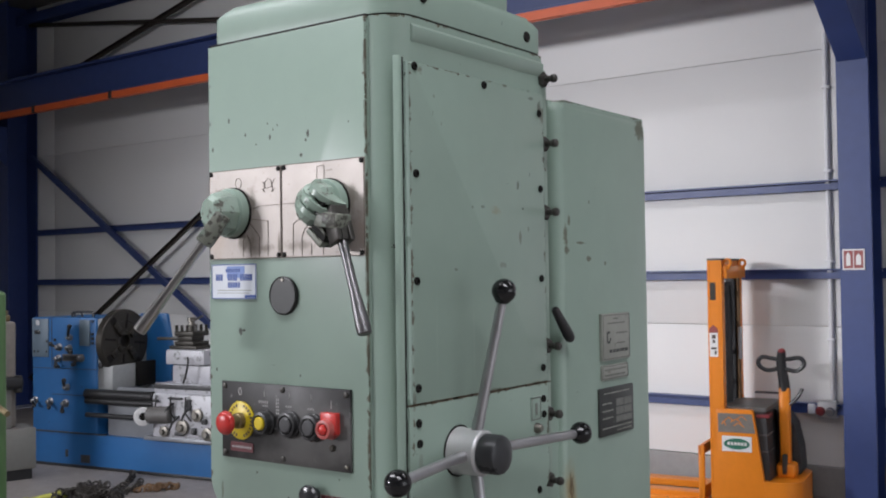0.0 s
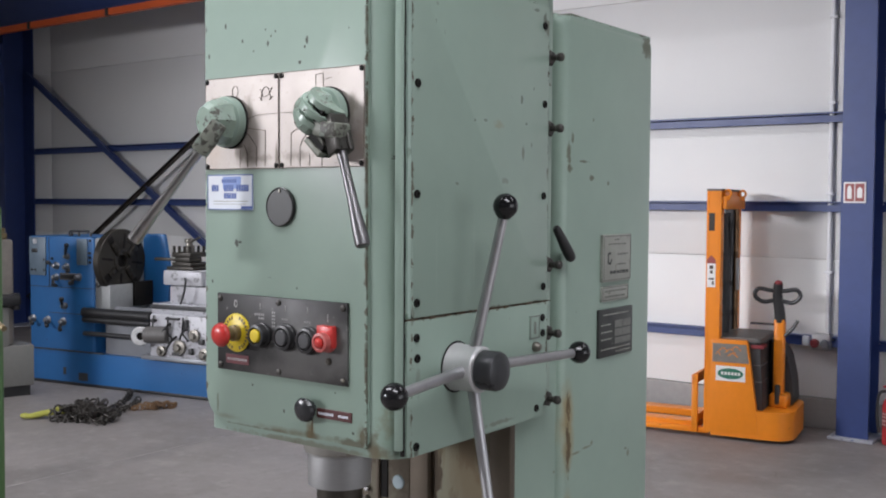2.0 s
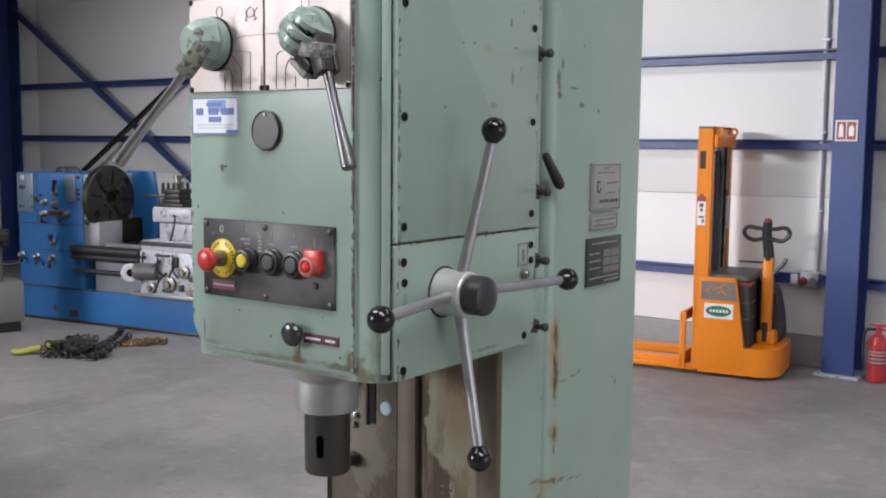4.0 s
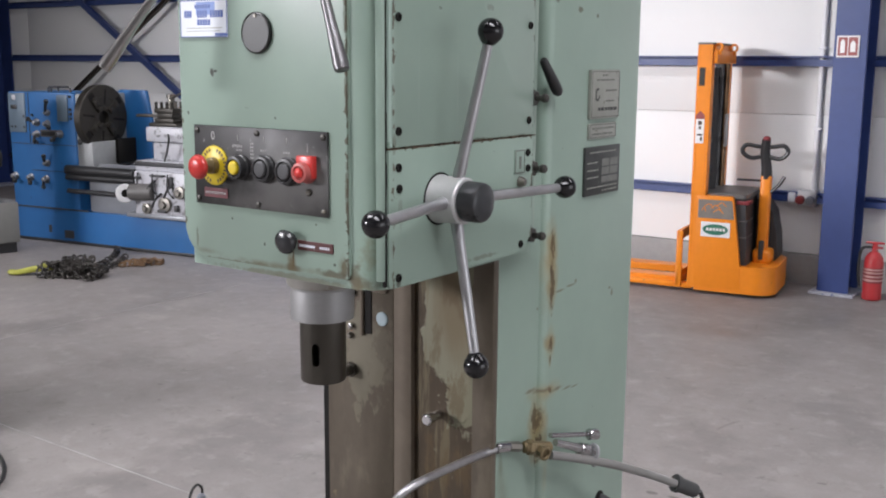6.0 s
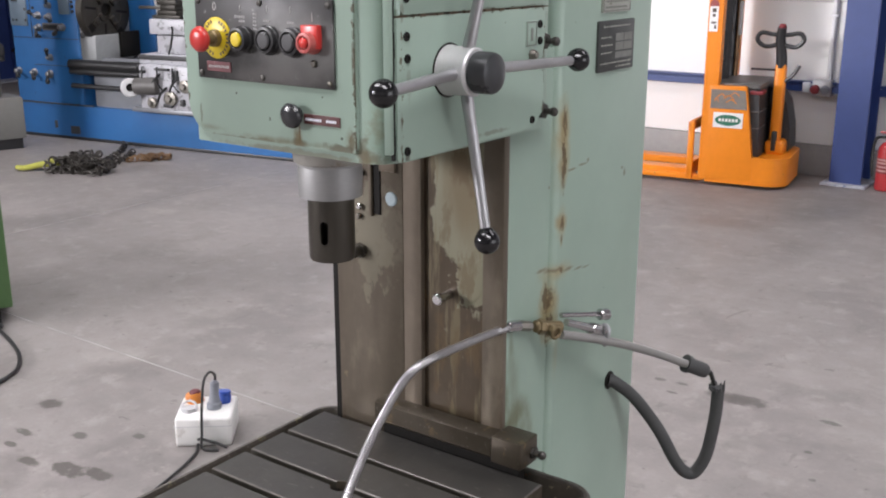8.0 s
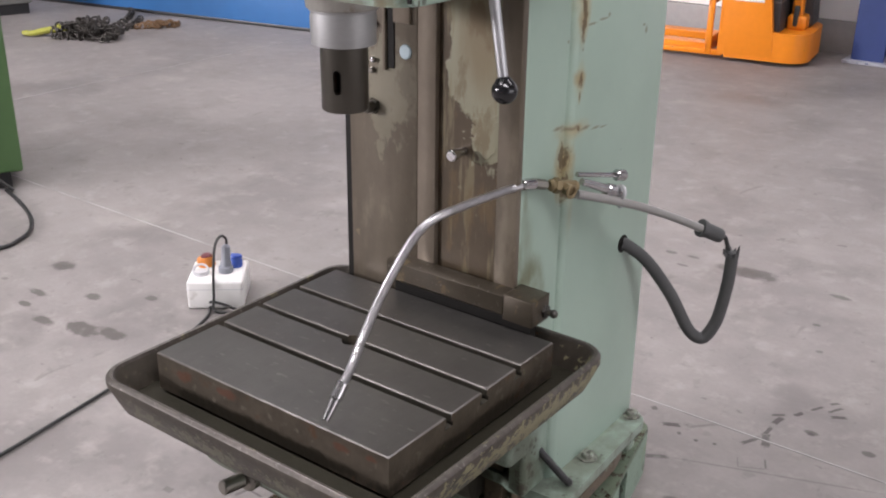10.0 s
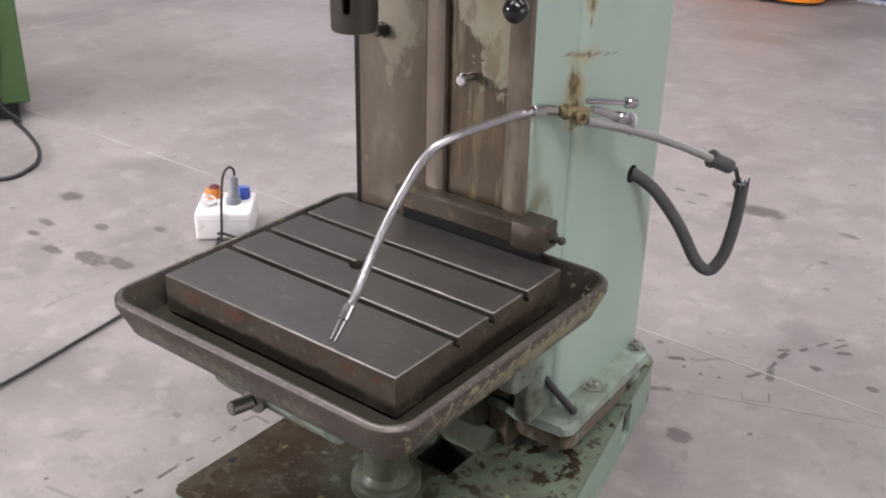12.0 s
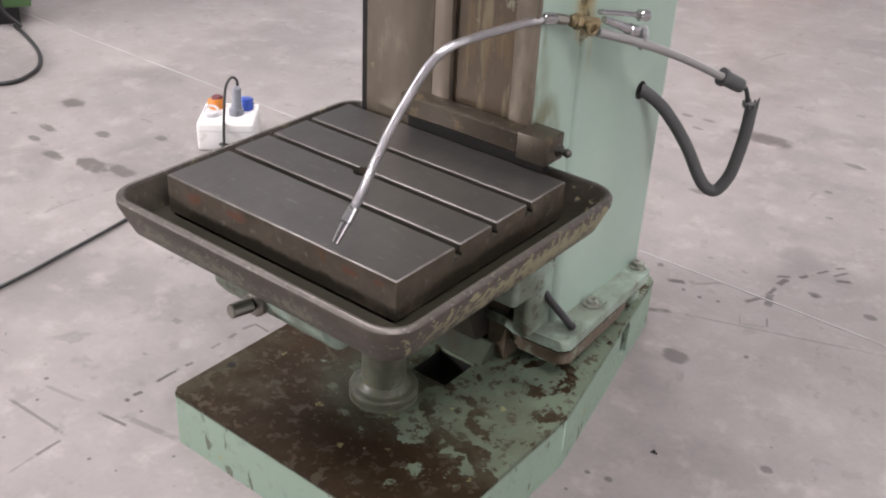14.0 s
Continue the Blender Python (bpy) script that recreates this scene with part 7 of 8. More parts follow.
bars(ws, etch, "y", -0.006, [(-0.035, -0.005, 1.355, 1.385), (-0.03, -0.01, 1.32, 1.345), (-0.04, 0.0, 1.27, 1.285), (-0.015, 0.0, 1.23, 1.26)], 0.002, "print", "", True)
bm = bmesh.new()
box(bm, (-0.045, -0.003, 1.66), (0.0, 0.001, 1.80), 0.001, 1)
part("slot_cover", bm, chain_dark, st, "", True)
bm = bmesh.new()
box(bm, (0.053, 0.54, 1.15), (0.075, 0.60, 1.42), 0.006)
part("chain_guard", bm, grey_plastic, st, "light grey chain guard", True)
# forks
for v in (0.06, 0.52):
    bm = bmesh.new()
    prism(bm, rounded([(-1.25, 0.05), (-0.13, 0.05), (-0.13, 0.11), (-0.9, 0.11), (-1.25, 0.075)], [0.01, 0, 0, 0.05, 0.01]), v, v + 0.16, "y", 0.006)
    part("fork", bm, truck_orange, st, "", True)
bm = bmesh.new()
for v in (0.0, 0.71):
    box(bm, (-0.165, v, 0.035), (-0.115, v + 0.03, 0.50), 0.008)
box(bm, (-0.165, 0.0, 0.42), (-0.135, 0.74, 0.50), 0.006)
box(bm, (-0.165, 0.0, 0.05), (-0.135, 0.74, 0.16), 0.006)
part("fork_carriage", bm, truck_orange, st, "", True)
for v in (0.02, 0.64):
    bm = bmesh.new()
    box(bm, (-1.15, v, 0.03), (-0.03, v + 0.08, 0.075), 0.008)
    part("support_leg", bm, truck_orange, st, "", True)
for u, v in ((-1.05, 0.06), (-1.05, 0.68), (0.25, 0.12), (0.25, 0.62), (0.50, 0.37)):
    bm = bmesh.new()
    cyl(bm, (u, v - 0.03, 0.04), (u, v + 0.03, 0.04), 0.04, n=18, bev=0.006)
    part("wheel", bm, black_plastic, st, "black wheel", True)
# tiller
bm = bmesh.new()
box(bm, (0.415, 0.28, 0.27), (0.500, 0.36, 0.96), 0.02, 3)
box(bm, (0.39, 0.24, 0.24), (0.54, 0.42, 0.36), 0.03, 3)
til = part("tiller_arm", bm, truck_orange, st, "orange tiller arm", True)
bm = bmesh.new()
box(bm, (0.440, 0.232, 0.275), (0.478, 0.285, 0.43), 0.01)
part("pivot", bm, truck_grey, til, "dark pivot", True)
bm = bmesh.new()
box(bm, (-0.066, -0.002, 1.975), (0.06, 0.72, 1.992), 0.004)
part("mast_top", bm, truck_hood, st, "dark mast top plate", True)
bm = bmesh.new()
tube(bm, [(0.458, 0.32, 0.93), (0.453, 0.31, 1.02), (0.440, 0.29, 1.14), (0.448, 0.27, 1.24)], (0.045, 0.035), 14)
tube(bm, [(0.438, 0.29, 1.11), (0.338, 0.285, 1.09), (0.278, 0.28, 1.12), (0.266, 0.28, 1.16), (0.298, 0.28, 1.195), (0.378, 0.28, 1.185), (0.438, 0.28, 1.18)], 0.017, 10)
tube(bm, [(0.448, 0.29, 1.11), (0.548, 0.285, 1.09), (0.603, 0.28, 1.12), (0.615, 0.28, 1.16), (0.583, 0.28, 1.195), (0.508, 0.28, 1.185), (0.448, 0.28, 1.18)], 0.017, 10)
part("tiller_head", bm, black_plastic, til, "black looped tiller head", True)
bm = bmesh.new()
ball(bm, (0.450, 0.27, 1.245), 0.03, squash=0.8)
part("belly_button", bm, red_dirty, til, "red safety button", True)
bm = bmesh.new()
box(bm, (0.228, 0.30, 0.90), (0.418, 0.34, 0.915), 0.004)
tube(bm, [(0.498, 0.30, 0.82), (0.558, 0.30, 0.88), (0.598, 0.30, 0.95)], 0.014, 8)
part("control_lever", bm, black_plastic, til, "black lift lever", True)
bm = bmesh.new()
box(bm, (0.285, 0.045, 0.735), (0.385, 0.20, 0.765), 0.008)
part("key_switch", bm, red_dirty, st, "red main switch", True)

# ---------------------------------------------------------------- lathe
la = thing("lathe", "large blue engine lathe with a dark faceplate chuck", "lathe", local_axes((-8.64, 4.76), (0.986, 0.167)))
bm = bmesh.new()
prism(bm, rect(-0.20, 4.0, 0.0, 0.75, 0.02), 0.02, 0.34, "z", 0.012, 2)
part("bed_base", bm, lathe_blue, la, "blue lathe base", True)
bm = bmesh.new()
box(bm, (-0.205, -0.006, 0.0), (4.005, 0.755, 0.03), 0.004)
part("base_skirt", bm, black_plastic, la, "", True)
bm = bmesh.new()
prism(bm, rect(-0.12, 0.79, 0.02, 0.78, 0.02), 0.335, 1.505, "z", 0.015, 3)
hs = part("headstock", bm, lathe_blue, la, "blue headstock cabinet", True)
for u0, u1, z0, z1, mt, lb in ((-0.105, 0.125, 1.10, 1.495, lathe_light, "blue-grey control panel"), (0.565, 0.705, 1.225, 1.485, lathe_light, "pale blue-grey speed panel")):
    bm = bmesh.new()
    box(bm, (u0, 0.006, z0), (u1, 0.022, z1), 0.004)
    part("speed_panel", bm, mt, hs, lb, True)
bm = bmesh.new()
box(bm, (-0.045, 0.0, 1.425), (0.005, 0.01, 1.475), 0.002)
part("meter", bm, lathe_white, hs, "small white meter", True)
bm = bmesh.new()
box(bm, (-0.065, -0.004, 1.335), (0.015, 0.01, 1.375), 0.008)
part("switch", bm, black_plastic, hs, "black switch", True)
bm = bmesh.new()
box(bm, (0.325, 0.005, 1.065), (0.60, 0.024, 1.135), 0.004)
part("gear_chart", bm, truck_hood, hs, "dark grey gear chart plate", True)
bm = bmesh.new()
box(bm, (0.345, -0.001, 1.080), (0.535, 0.006, 1.120), 0.002)
part("gear_scale", bm, black_plastic, hs, "", True)
# chrome-hubbed selector levers
for u, z, r, du, dz in ((0.272, 1.205, 0.042, -0.05, 0.035), (0.265, 1.090, 0.040, 0.03, -0.07), (0.418, 1.195, 0.042, 0.08, -0.03), (0.585, 1.100, 0.042, -0.05, -0.06), (0.43, 1.305, 0.034, 0.055, 0.115), (-0.070, 0.650, 0.042, 0.05, -0.045), (0.145, 0.645, 0.042, 0.05, -0.05), (0.360, 0.635, 0.045, 0.02, -0.07), (0.385, 0.800, 0.038, 0.02, 0.075)):
    bm = bmesh.new()
    turned(bm, (u, 0.022, z), (0, -1, 0), [(0, r * 0.95), (0.012, r * 0.95), (0.016, r * 0.65), (0.045, r * 0.6), (0.058, r * 0.45), (0.062, 0)], 18)
    kn = part("selector", bm, lathe_steel, hs, "steel selector hub", True)
    bm = bmesh.new()
    tube(bm, [(u + du * 0.1, -0.020, z + dz * 0.1), (u + du * 0.6, -0.040, z + dz * 0.6), (u + du, -0.048, z + dz)], (0.012, 0.019), 8)
    ball(bm, (u + du, -0.048, z + dz), 0.024, 12, 8)
    part("lever", bm, black_plastic, kn, "black lever", True)
for u0, u1, z in ((-0.12, 0.79, 0.985), (0.16, 0.79, 0.72)):
    bm = bmesh.new()
    box(bm, (u0, 0.014, z), (u1, 0.0215, z + 0.006), 0.001, 1)
    part("panel_seam", bm, truck_grey, hs, "", True)
for u in (0.165,):
    bm = bmesh.new()
    box(bm, (u, 0.014, 0.99), (u + 0.005, 0.0215, 1.50), 0.001, 1)
    part("panel_seam", bm, truck_grey, hs, "", True)
for u, z in ((0.104, 1.262), (0.104, 1.155), (0.212, 1.278), (-0.07, 1.155), (-0.02, 1.155), (0.27, 1.005), (0.50, 1.035), (0.735, 1.345), (0.737, 1.300), (0.739, 1.253), (0.74, 1.47)):
    bm = bmesh.new()
    turned(bm, (u, 0.020, z), (0, -1, 0), [(0, 0.014), (0.014, 0.014), (0.018, 0.009), (0.018, 0)], 12)
    part("push_button", bm, black_plastic, hs, "", True)
bm = bmesh.new()
tube(bm, [(0.265, 0.2, 1.50), (0.27, 0.2, 1.545), (0.32, 0.2, 1.556), (0.53, 0.2, 1.556), (0.56, 0.2, 1.54), (0.565, 0.2, 1.50)], 0.011, 8)
for u in (0.30, 0.40):
    cyl(bm, (u, 0.2, 1.50), (u, 0.2, 1.552), 0.010, n=8)
part("grab_rail", bm, truck_grey, hs, "dark tube rail on the headstock", True)
# grey nose casting behind the chuck, with a bolt
bm = bmesh.new()
box(bm, (0.785, 0.03, 0.80), (0.90, 0.70, 1.50), 0.02)
box(bm, (0.79, 0.03, 0.76), (0.99, 0.62, 1.03), 0.015)
nose = part("nose_casting", bm, nose_grey, la, "pale grey casting under the chuck", True)
bm = bmesh.new()
turned(bm, (0.835, 0.032, 1.03), (0, -1, 0), [(0, 0.03), (0.012, 0.03), (0.018, 0.02), (0.018, 0)], 8)
part("bolt", bm, black_plastic, nose, "", True)
# added black plate that darkens the bed gap like shade
bm = bmesh.new()
box(bm, (0.99, 0.34, 0.80), (1.03, 0.60, 1.05), 0.01)
part("gap_shade_plate", bm, black_void, la, "black plate for the shade in the bed gap", True)
# four-jaw chuck: body, stepped face, radial slots, jaws, bore
CU = 0.785
bm = bmesh.new()
turned(bm, (CU, 0.24, 1.264), (1, 0, 0), [(-0.02, 0.16), (0.085, 0.16), (0.085, 0.315), (0.093, 0.324), (0.165, 0.324), (0.173, 0.316), (0.173, 0.205), (0.168, 0.203), (0.168, 0.112), (0.173, 0.108), (0.173, 0.066), (0.13, 0.060), (0.13, 0)], 56)
ch = part("chuck", bm, chuck_mat, la, "dark oily four-jaw chuck", True)
for k in range(4):
    a = math.radians(38) + k * math.pi / 2
    m = Matrix.Translation((CU + 0.166, 0.24, 1.264)) @ Matrix.Rotation(a, 4, "X")
    bm = bmesh.new()
    box(bm, (0.0, -0.034, 0.085), (0.024, 0.034, 0.235), 0.006, 2, m)
    box(bm, (0.022, -0.028, 0.085), (0.038, 0.028, 0.135), 0.005, 2, m)
    box(bm, (0.022, -0.028, 0.155), (0.031, 0.028, 0.20), 0.004, 2, m)
    part("jaw", bm, chuck_mat, ch, "", True)
    bm = bmesh.new()
    box(bm, (0.004, -0.040, 0.235), (0.0085, 0.040, 0.296), 0.001, 1, m)
    part("jaw_slot", bm, black_void, ch, "", True)
    m = Matrix.Translation((CU + 0.171, 0.24, 1.264)) @ Matrix.Rotation(a + math.pi / 4, 4, "X")
    bm = bmesh.new()
    box(bm, (0.0, -0.011, 0.13), (0.0035, 0.011, 0.28), 0.001, 1, m)
    part("face_slot", bm, black_void, ch, "", True)
bm = bmesh.new()
cyl(bm, (CU + 0.12, 0.24, 1.264), (CU + 0.134, 0.24, 1.264), 0.062, n=24)
part("bore", bm, black_void, ch, "dark spindle bore", True)
bm = bmesh.new()
prism(bm, rounded([(0.82, 0.80), (1.22, 0.80), (1.25, 1.15), (1.175, 1.53), (0.82, 1.53)], 0.02), 0.60, 0.64, "y", 0.006)
part("chuck_guard", bm, lathe_blue, la, "blue splash guard behind the chuck", True)
bm = bmesh.new()
for v in (0.12, 0.60):
    prism(bm, rounded([(v - 0.06, 0.33), (v + 0.06, 0.33), (v + 0.06, 0.78), (v, 0.82), (v - 0.06, 0.78)], 0.01), 0.90, 4.0, "x")
for u in (1.3, 2.0, 2.7, 3.4):
    box(bm, (u, 0.12, 0.4), (u + 0.1, 0.6, 0.7))
part("bed", bm, lathe_grey, la, "grey lathe bed", True)
for z, r in ((0.760, 0.047), (0.690, 0.034), (0.548, 0.024)):
    bm = bmesh.new()
    cyl(bm, (0.71, -0.05, z), (1.60, -0.05, z), r, n=14, bev=0.008)
    part("feed_shaft", bm, black_plastic, la, "dark covered feed shaft", True)
bm = bmesh.new()
wc, wd = Vector((1.60, -0.20, 0.592)), Vector((0.72, -0.69, 0.02))
turned(bm, wc, wd, [(-0.03, 0.080), (-0.02, 0.088), (0.012, 0.088), (0.02, 0.080), (0.02, 0.040), (0.0, 0.036)], 28)
cw = part("carriage_wheel", bm, lathe_rim, la, "white ring handwheel", True)
bm = bmesh.new()
cyl(bm, wc + wd * 0.001, wc + wd * 0.006, 0.0375, n=18)
part("wheel_bore", bm, black_void, cw, "", True)
bm = bmesh.new()
cyl(bm, (1.62, -0.15, 0.60), (1.86, -0.10, 0.61), 0.080, n=22, bev=0.01)
part("wheel_boss", bm, truck_hood, la, "dark grey wheel boss", True)
bm = bmesh.new()
box(bm, (1.62, -0.10, 0.37), (2.45, 0.10, 0.80), 0.02)
box(bm, (1.60, -0.05, 0.80), (2.45, 0.72, 0.89), 0.01)
ap = part("apron", bm, lathe_white, la, "white carriage apron", True)
bm = bmesh.new()
box(bm, (1.52, -0.115, 0.355), (2.45, 0.0, 0.395), 0.006)
part("apron_ledge", bm, lathe_grey, ap, "", True)
for u, z, r in ((1.80, 0.62, 0.06), (2.0, 0.50, 0.07), (1.78, 0.45, 0.05), (2.18, 0.62, 0.06), (2.3, 0.45, 0.06)):
    bm = bmesh.new()
    turned(bm, (u, -0.10, z), (0, -1, 0), [(0, r), (0.03, r), (0.035, r * 0.5), (0.06, r * 0.4), (0.06, 0)], 16)
    part("dial", bm, dull_steel, ap, "", True)
for u, z in ((1.88, 0.72), (2.1, 0.70), (1.95, 0.6)):
    bm = bmesh.new()
    tube(bm, [(u, -0.1, z), (u - 0.03, -0.16, z - 0.06), (u - 0.06, -0.17, z - 0.13)], 0.012, 8)
    part("lever", bm, black_plastic, ap, "black lever", True)
for u, z, w, h in ((1.66, 0.72, 0.05, 0.03), (1.72, 0.54, 0.03, 0.09), (1.92, 0.42, 0.10, 0.03), (2.06, 0.66, 0.04, 0.10), (2.12, 0.44, 0.04, 0.06), (1.84, 0.755, 0.16, 0.02), (2.24, 0.54, 0.05, 0.05)):
    bm = bmesh.new()
    box(bm, (u, -0.135, z), (u + w, -0.095, z + h), 0.006)
    part("fitting", bm, truck_grey, ap, "dark fitting", True)
for u in (1.68, 1.86, 2.04):
    bm = bmesh.new()
    tube(bm, [(u, -0.11, 0.78), (u + 0.03, -0.15, 0.74), (u + 0.02, -0.14, 0.64), (u + 0.06, -0.11, 0.56)], 0.008, 8)
    part("oil_pipe", bm, black_cable, ap, "", True)
bm = bmesh.new()
box(bm, (1.60, -0.06, 0.842), (2.46, -0.045, 0.885), 0.004)
part("slide_wiper", bm, truck_grey, ap, "dark wiper strip", True)
bm = bmesh.new()
box(bm, (1.74, 0.05, 0.89), (2.20, 0.55, 1.06), 0.012)
box(bm, (1.70, 0.0, 1.07), (2.17, 0.45, 1.21), 0.015)
part("cross_slide", bm, lathe_white, la, "white cross slide", True)
bm = bmesh.new()
tube(bm, [(1.98, -0.01, 1.14), (2.02, -0.05, 1.10), (2.0, -0.06, 0.98), (1.95, -0.04, 0.90)], 0.010, 8)
part("coolant_hose", bm, black_cable, la, "black hose", True)
bm = bmesh.new()
box(bm, (1.70, 0.05, 1.21), (2.03, 0.32, 1.245), 0.006)
box(bm, (1.75, 0.07, 1.245), (1.98, 0.30, 1.285), 0.006)
box(bm, (1.77, 0.09, 1.285), (1.95, 0.27, 1.335), 0.006)
box(bm, (1.75, 0.07, 1.335), (1.98, 0.30, 1.38), 0.006)
for du in (0.0, 0.065, 0.13, 0.195):
    for dv in (0.0, 0.2):
        cyl(bm, (1.767 + du, 0.085 + dv, 1.375), (1.767 + du, 0.085 + dv, 1.44), 0.014, n=8)
box(bm, (1.50, 0.10, 1.292), (1.78, 0.13, 1.322), 0.004)
tp = part("tool_post", bm, chuck_mat, la, "dark square tool post with clamping screws", True)
bm = bmesh.new()
turned(bm, (1.865, 0.185, 1.38), (0, 0, 1), [(0, 0.05), (0.05, 0.05), (0.06, 0.035), (0.09, 0.03), (0.095, 0.042), (0.13, 0.042), (0.135, 0)], 14)
cyl(bm, (1.865, 0.185, 1.47), (2.07, 0.10, 1.53), 0.011, n=8)
part("post_handle", bm, dull_steel, tp, "", True)
bm = bmesh.new()
box(bm, (0.372, -0.004, 0.10), (0.412, 0.004, 0.175), 0.002)
part("base_hatch", bm, truck_grey, la, "dark base opening", True)
bm = bmesh.new()
box(bm, (0.585, -0.004, 0.055), (0.71, 0.004, 0.135), 0.002)
part("base_hatch", bm, truck_grey, la, "dark base opening", True)
bm = bmesh.new()
box(bm, (-0.17, -0.007, 0.338), (0.92, 0.02, 0.352), 0.003)
part("headstock_seam", bm, truck_grey, la, "", True)
bm = bmesh.new()
box(bm, (3.55, 0.0, 0.335), (4.0, 0.70, 1.35), 0.04, 3)
part("tailstock", bm, lathe_blue, la, "blue tailstock", True)

# ---------------------------------------------------------------- grey and green machines at the left
gm = thing("grey_machine", "light grey machine on a low dark plinth", "machine", pose(-7.95, 4.30, 0, 0, 0, 75))
bm = bmesh.new()
box(bm, (-0.90, 0.0, 0.10), (0.0, 0.40, 0.49), 0.015)
part("plinth_box", bm, cab_grey, gm, "", True)
bm = bmesh.new()
box(bm, (-0.88, 0.04, 0.0), (-0.03, 0.36, 0.10))
part("foot", bm, black_plastic, gm, "dark recessed foot", True)
bm = bmesh.new()
box(bm, (-0.90, 0.10, 0.49), (-0.15, 0.40, 1.50), 0.03, 3)
part("body", bm, truck_panel, gm, "dull grey upright body", True)
bm = bmesh.new()
box(bm, (-0.90, 0.02, 0.49), (-0.22, 0.10, 0.86), 0.01)
part("lower_cover", bm, cab_grey, gm, "", True)
bm = bmesh.new()
box(bm, (-0.90, -0.04, 0.87), (-0.12, 0.10, 0.98), 0.03, 3)
cyl(bm, (-0.16, 0.02, 0.83), (-0.16, 0.02, 0.99), 0.04, n=14, bev=0.01)
part("arm", bm, black_plastic, gm, "black arm", True)
bm = bmesh.new()
box(bm, (-0.90, 0.12, 1.50), (-0.20, 0.38, 1.56), 0.012)
turned(bm, (-0.26, 0.2, 1.56), (0, 0, 1), [(0, 0.06), (0.04, 0.06), (0.05, 0.045), (0.05, 0)], 18)
part("top_fitting", bm, brass, gm, "dull brass-coloured top fitting", True)

gc = thing("green_machine", "bright green machine cabinet standing on the floor", "machine", pose(-3.575, 1.42, 0, 0, 0, 61))
bm = bmesh.new()
box(bm, (-1.1, 0.0, 0.09), (0.0, 0.7, 1.84), 0.012, 3)
part("cabinet", bm, cab_green, gc, "", True)
bm = bmesh.new()
box(bm, (-1.05, 0.05, 0.0), (-0.06, 0.64, 0.09))
part("foot", bm, black_plastic, gc, "dark recessed foot", True)
bm = bmesh.new()
box(bm, (-0.9, -0.008, 0.3), (-0.10, 0.006, 0.95), 0.003)
part("door", bm, cab_green, gc, "", True)
bm = bmesh.new()
turned(bm, (-0.06, 0.0, 1.02), (0, -1, 0), [(0, 0.025), (0.02, 0.025), (0.03, 0.018), (0.03, 0)], 18)
part("stop_button", bm, red_plastic, gc, "red stop button", True)
bm = bmesh.new()
tube(bm, [(-0.10, -0.01, 1.30), (-0.05, -0.10, 1.31), (0.0, -0.2, 1.28)], 0.014, 10)
part("handle_rod", bm, brass, gc, "beige handle rod", True)
bm = bmesh.new()
tube(bm, [(-0.16, -0.012, 0.75), (-0.10, -0.03, 0.62), (-0.11, -0.03, 0.35), (-0.14, -0.03, 0.12), (-0.06, -0.05, 0.012)], 0.009, 8)
part("wiring", bm, black_cable, gc, "black cable on the cabinet", True)

bm = bmesh.new()
tube(bm, [(-3.60, 1.33, 0.01), (-3.42, 1.28, 0.01), (-3.20, 1.20, 0.01), (-3.04, 1.10, 0.01), (-2.97, 1.00, 0.01), (-2.95, 0.90, 0.01), (-3.05, 0.75, 0.01), (-3.3, 0.55, 0.01)], 0.0095, 8)
whole("floor_cable", bm, black_cable, "black cable looping over the concrete floor", "cable")
bm = bmesh.new()
tube(bm, [(-1.52, -0.35, 0.011), (-1.525, -0.01, 0.011), (-1.56, 0.24, 0.011), (-1.60, 0.48, 0.011), (-1.66, 0.75, 0.011), (-1.74, 0.98, 0.011), (-1.80, 1.06, 0.012)], 0.0062, 10)
whole("floor_cable", bm, black_cable, "black cable lying straight across the concrete floor", "cable")

# ---------------------------------------------------------------- power box on the floor
pb = thing("power_distributor", "white power distribution box with orange and blue sockets on the floor", "power box", pose(-1.857, 1.158, 0, 0, 0, 40))
bm = bmesh.new()
box(bm, (-0.105, -0.105, 0.0), (0.105, 0.105, 0.115), 0.012, 3)
part("body", bm, white_plastic, pb, "", True)
bm = bmesh.new()
box(bm, (-0.1058, -0.1058, 0.080), (0.1058, 0.1058, 0.083), 0.001)
part("lid_seam", bm, grey_plastic, pb, "", True)
bm = bmesh.new()
turned(bm, (0.060, 0.045, 0.11), (0.05, 0.15, 1), [(0, 0.027), (0.03, 0.027), (0.036, 0.023), (0.040, 0.026), (0.048, 0.024), (0.048, 0)], 20)
part("blue_socket", bm, blue_plastic, pb, "blue socket lid", True)
bm = bmesh.new()
turned(bm, (-0.05, 0.055, 0.11), (-0.2, 0.1, 1), [(0, 0.034), (0.03, 0.034), (0.040, 0.029), (0.040, 0)], 20)
part("orange_socket", bm, orange_plastic, pb, "orange-brown socket lid", True)
bm = bmesh.new()
ball(bm, (-0.050, 0.055, 0.152), 0.022, squash=0.6)
part("socket_cap", bm, label_maroon, pb, "dark red cap", True)
bm = bmesh.new()
ring(bm, (-0.06, -0.030, 0.128), (0.1, -0.6, 0.8), 0.028, 0.0045, 20, 8)
cyl(bm, (-0.06, -0.035, 0.110), (-0.06, -0.035, 0.130), 0.024, n=16)
part("open_socket", bm, grey_plastic, pb, "grey socket with open lid", True)
bm = bmesh.new()
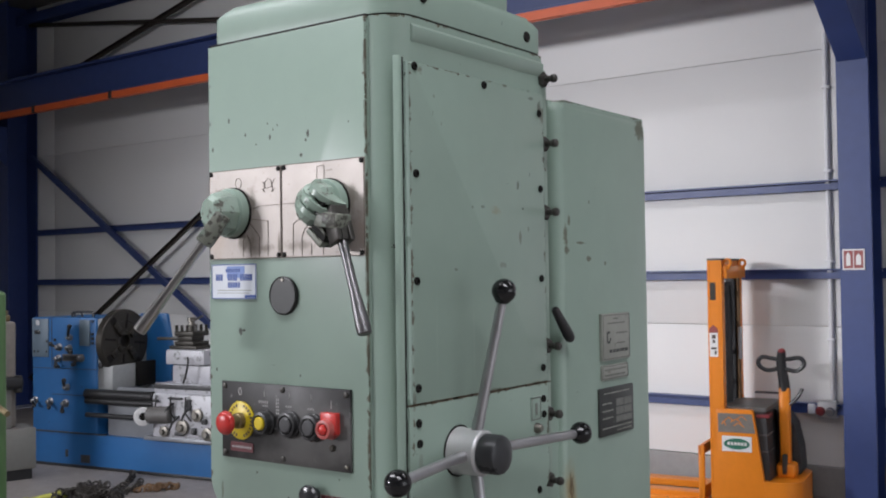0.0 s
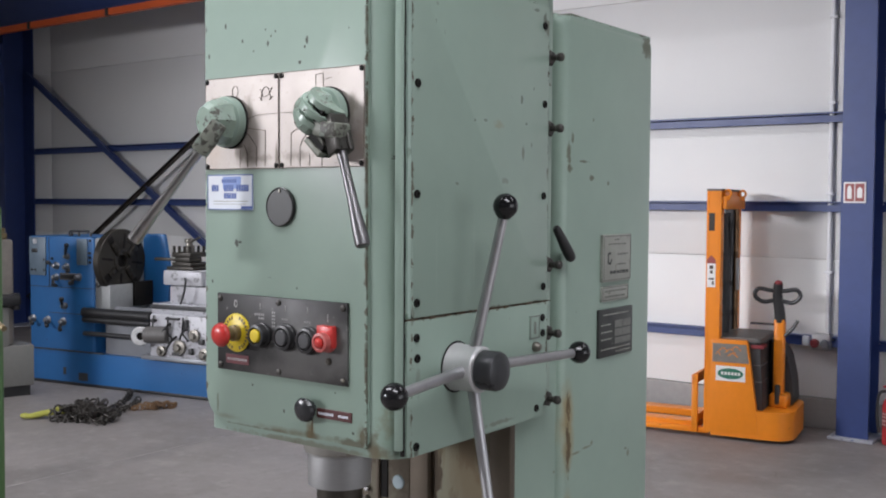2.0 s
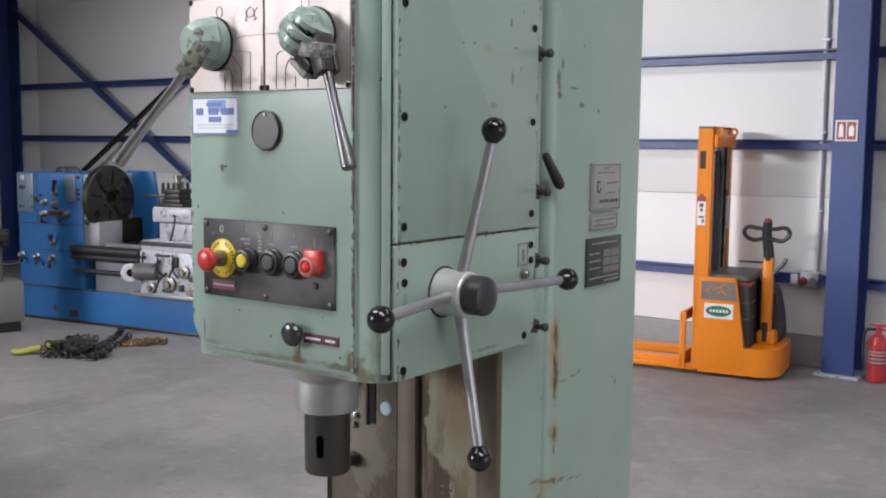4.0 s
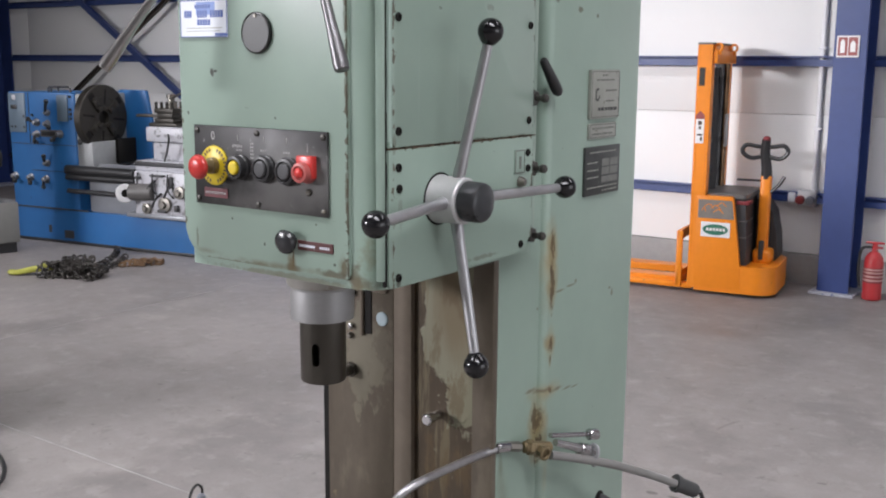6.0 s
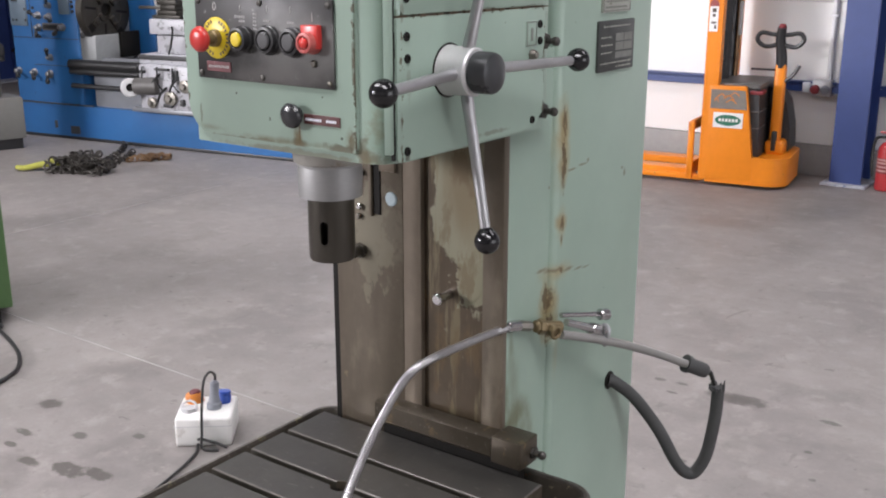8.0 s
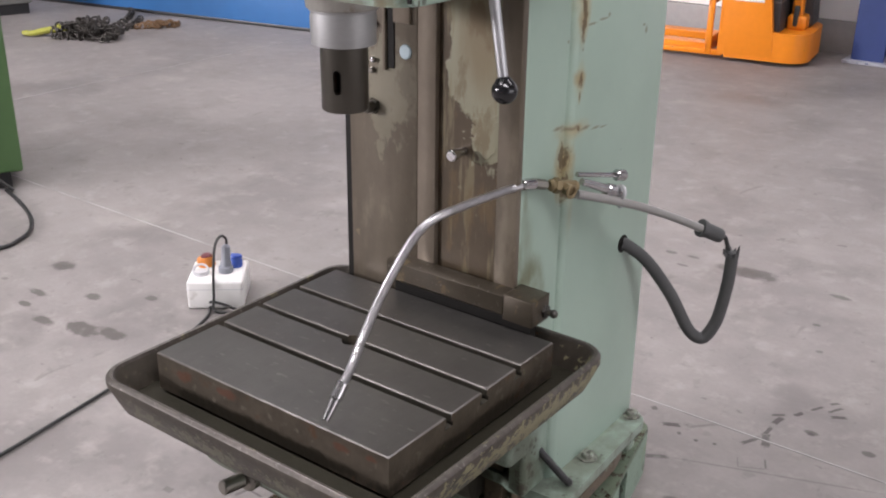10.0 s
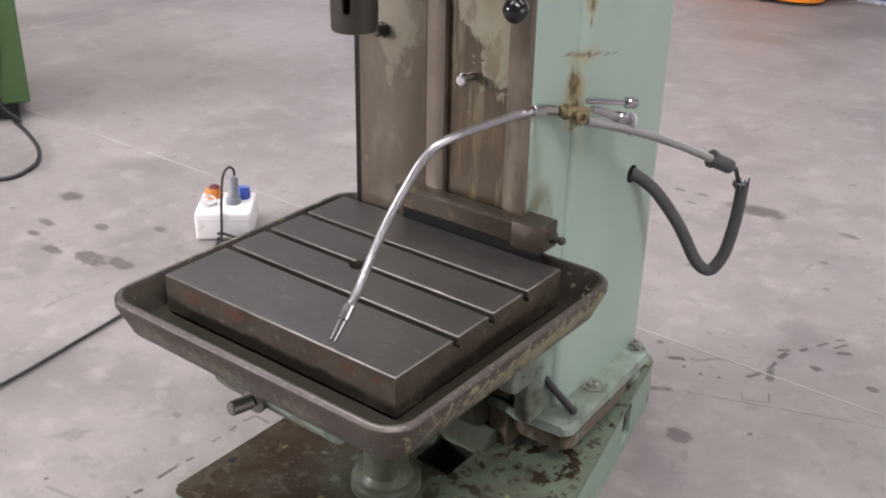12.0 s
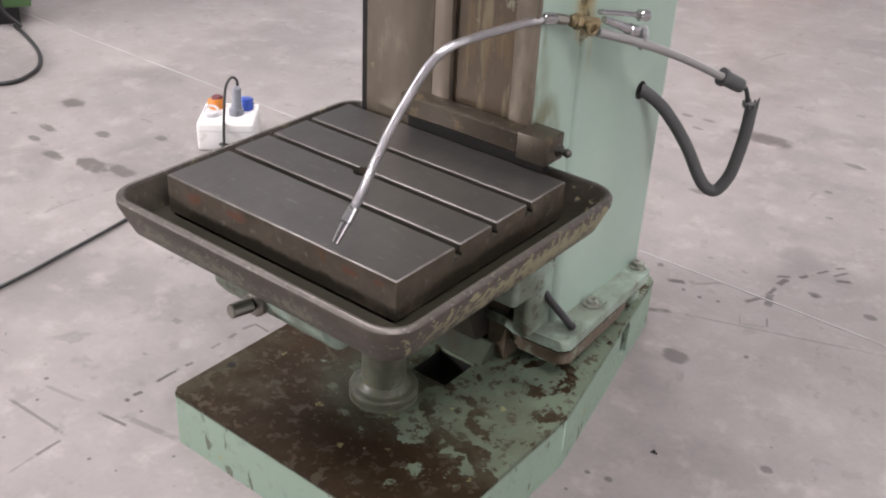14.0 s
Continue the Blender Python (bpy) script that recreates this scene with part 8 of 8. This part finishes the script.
turned(bm, (0.03, -0.01, 0.105), (0.05, 0.1, 1), [(0, 0.028), (0.030, 0.028), (0.034, 0.022), (0.050, 0.020), (0.055, 0.018), (0.110, 0.0165), (0.116, 0.010), (0.122, 0)], 20)
part("plug", bm, plug_grey, pb, "grey plug", True)
bm = bmesh.new()
tube(bm, [(0.038, 0.004, 0.215), (0.037, 0.002, 0.246), (0.020, -0.016, 0.262), (0.002, -0.046, 0.232), (-0.002, -0.095, 0.14), (-0.002, -0.122, 0.06), (0.0, -0.137, 0.010), (0.06, -0.155, 0.009)], 0.0052, 10)
part("plug_cable", bm, black_cable, pb, "black cable arching out of the plug", True)
bm = bmesh.new()
tube(bm, [(-0.02, -0.105, 0.03), (0.0, -0.125, 0.04), (0.05, -0.13, 0.025), (0.09, -0.135, 0.009)], 0.0055, 8)
part("outlet_cable", bm, black_cable, pb, "", True)

# ---------------------------------------------------------------- chain sling by the lathe
cs = thing("chain_sling", "dark lifting chain heap with a yellow hook on the floor", "chain", pose(-6.8, 4.1, 0))
rng = random.Random(4)


def chain(bm, pts, R, r, step):
    line = smooth_line(pts, 40)
    dist, last, k = 0.0, line[0], 0
    for p in line:
        dist += (p - last).length
        last = p
        if dist >= step:
            dist, k = 0.0, k + 1
            d = Vector((rng.uniform(-1, 1), rng.uniform(-1, 1), 1.6 if k % 2 else 0.25))
            ring(bm, (p.x, p.y, max(p.z, R * 0.6 if k % 2 == 0 else r)), d, R, r, 10, 5)


bm = bmesh.new()
heap = [(-6.66 + rng.gauss(0, 0.15), 3.98 + rng.gauss(0, 0.10), rng.uniform(0.02, 0.10)) for k in range(60)]
chain(bm, heap, 0.032, 0.009, 0.045)
heap = [(-6.60, 4.10, 0.05), (-6.75, 4.30, 0.02), (-6.98, 4.62, 0.02), (-7.18, 4.82, 0.03), (-7.32, 4.92, 0.02)]
chain(bm, heap, 0.028, 0.009, 0.045)
chain(bm, [(-6.62, 4.12, 0.04), (-6.6, 4.28, 0.02), (-6.72, 4.50, 0.02), (-6.9, 4.70, 0.02)], 0.028, 0.009, 0.045)
tagged(part("chain_link", bm, chain_dark, cs, "dark oily chain links"), kind="stuff")
bm = bmesh.new()
chain(bm, [(-6.62, 4.40, 0.02), (-6.50, 4.56, 0.03), (-6.44, 4.52, 0.05), (-6.52, 4.66, 0.03), (-6.40, 4.72, 0.02), (-6.55, 4.48, 0.04)], 0.030, 0.010, 0.04)
tagged(part("chain_link", bm, rust_shade_brown, cs, "rust-coloured chain links"), kind="stuff")
bm = bmesh.new()
tube(bm, [(-6.84, 3.80, 0.06), (-6.90, 3.72, 0.05), (-6.95, 3.66, 0.035), (-7.00, 3.62, 0.03), (-7.05, 3.62, 0.03), (-7.06, 3.66, 0.03)], (0.030, 0.016), 10)
tube(bm, [(-6.88, 3.78, 0.05), (-6.96, 3.74, 0.04), (-7.02, 3.70, 0.03)], (0.026, 0.014), 10)
ring(bm, (-6.81, 3.83, 0.07), (0.3, 0.5, 1), 0.045, 0.016, 18, 8)
part("hook", bm, hook_yellow, cs, "yellow lifting hook")
bm = bmesh.new()
cyl(bm, (0.261, 0.630, 0.0), (0.263, 0.634, 0.006), 0.0048, n=6)
cyl(bm, (0.255, 0.628, 0.002), (0.273, 0.630, 0.003), 0.002, n=8)
whole("loose_screw", bm, black_void, "small dark screw lying on the floor", "screw")
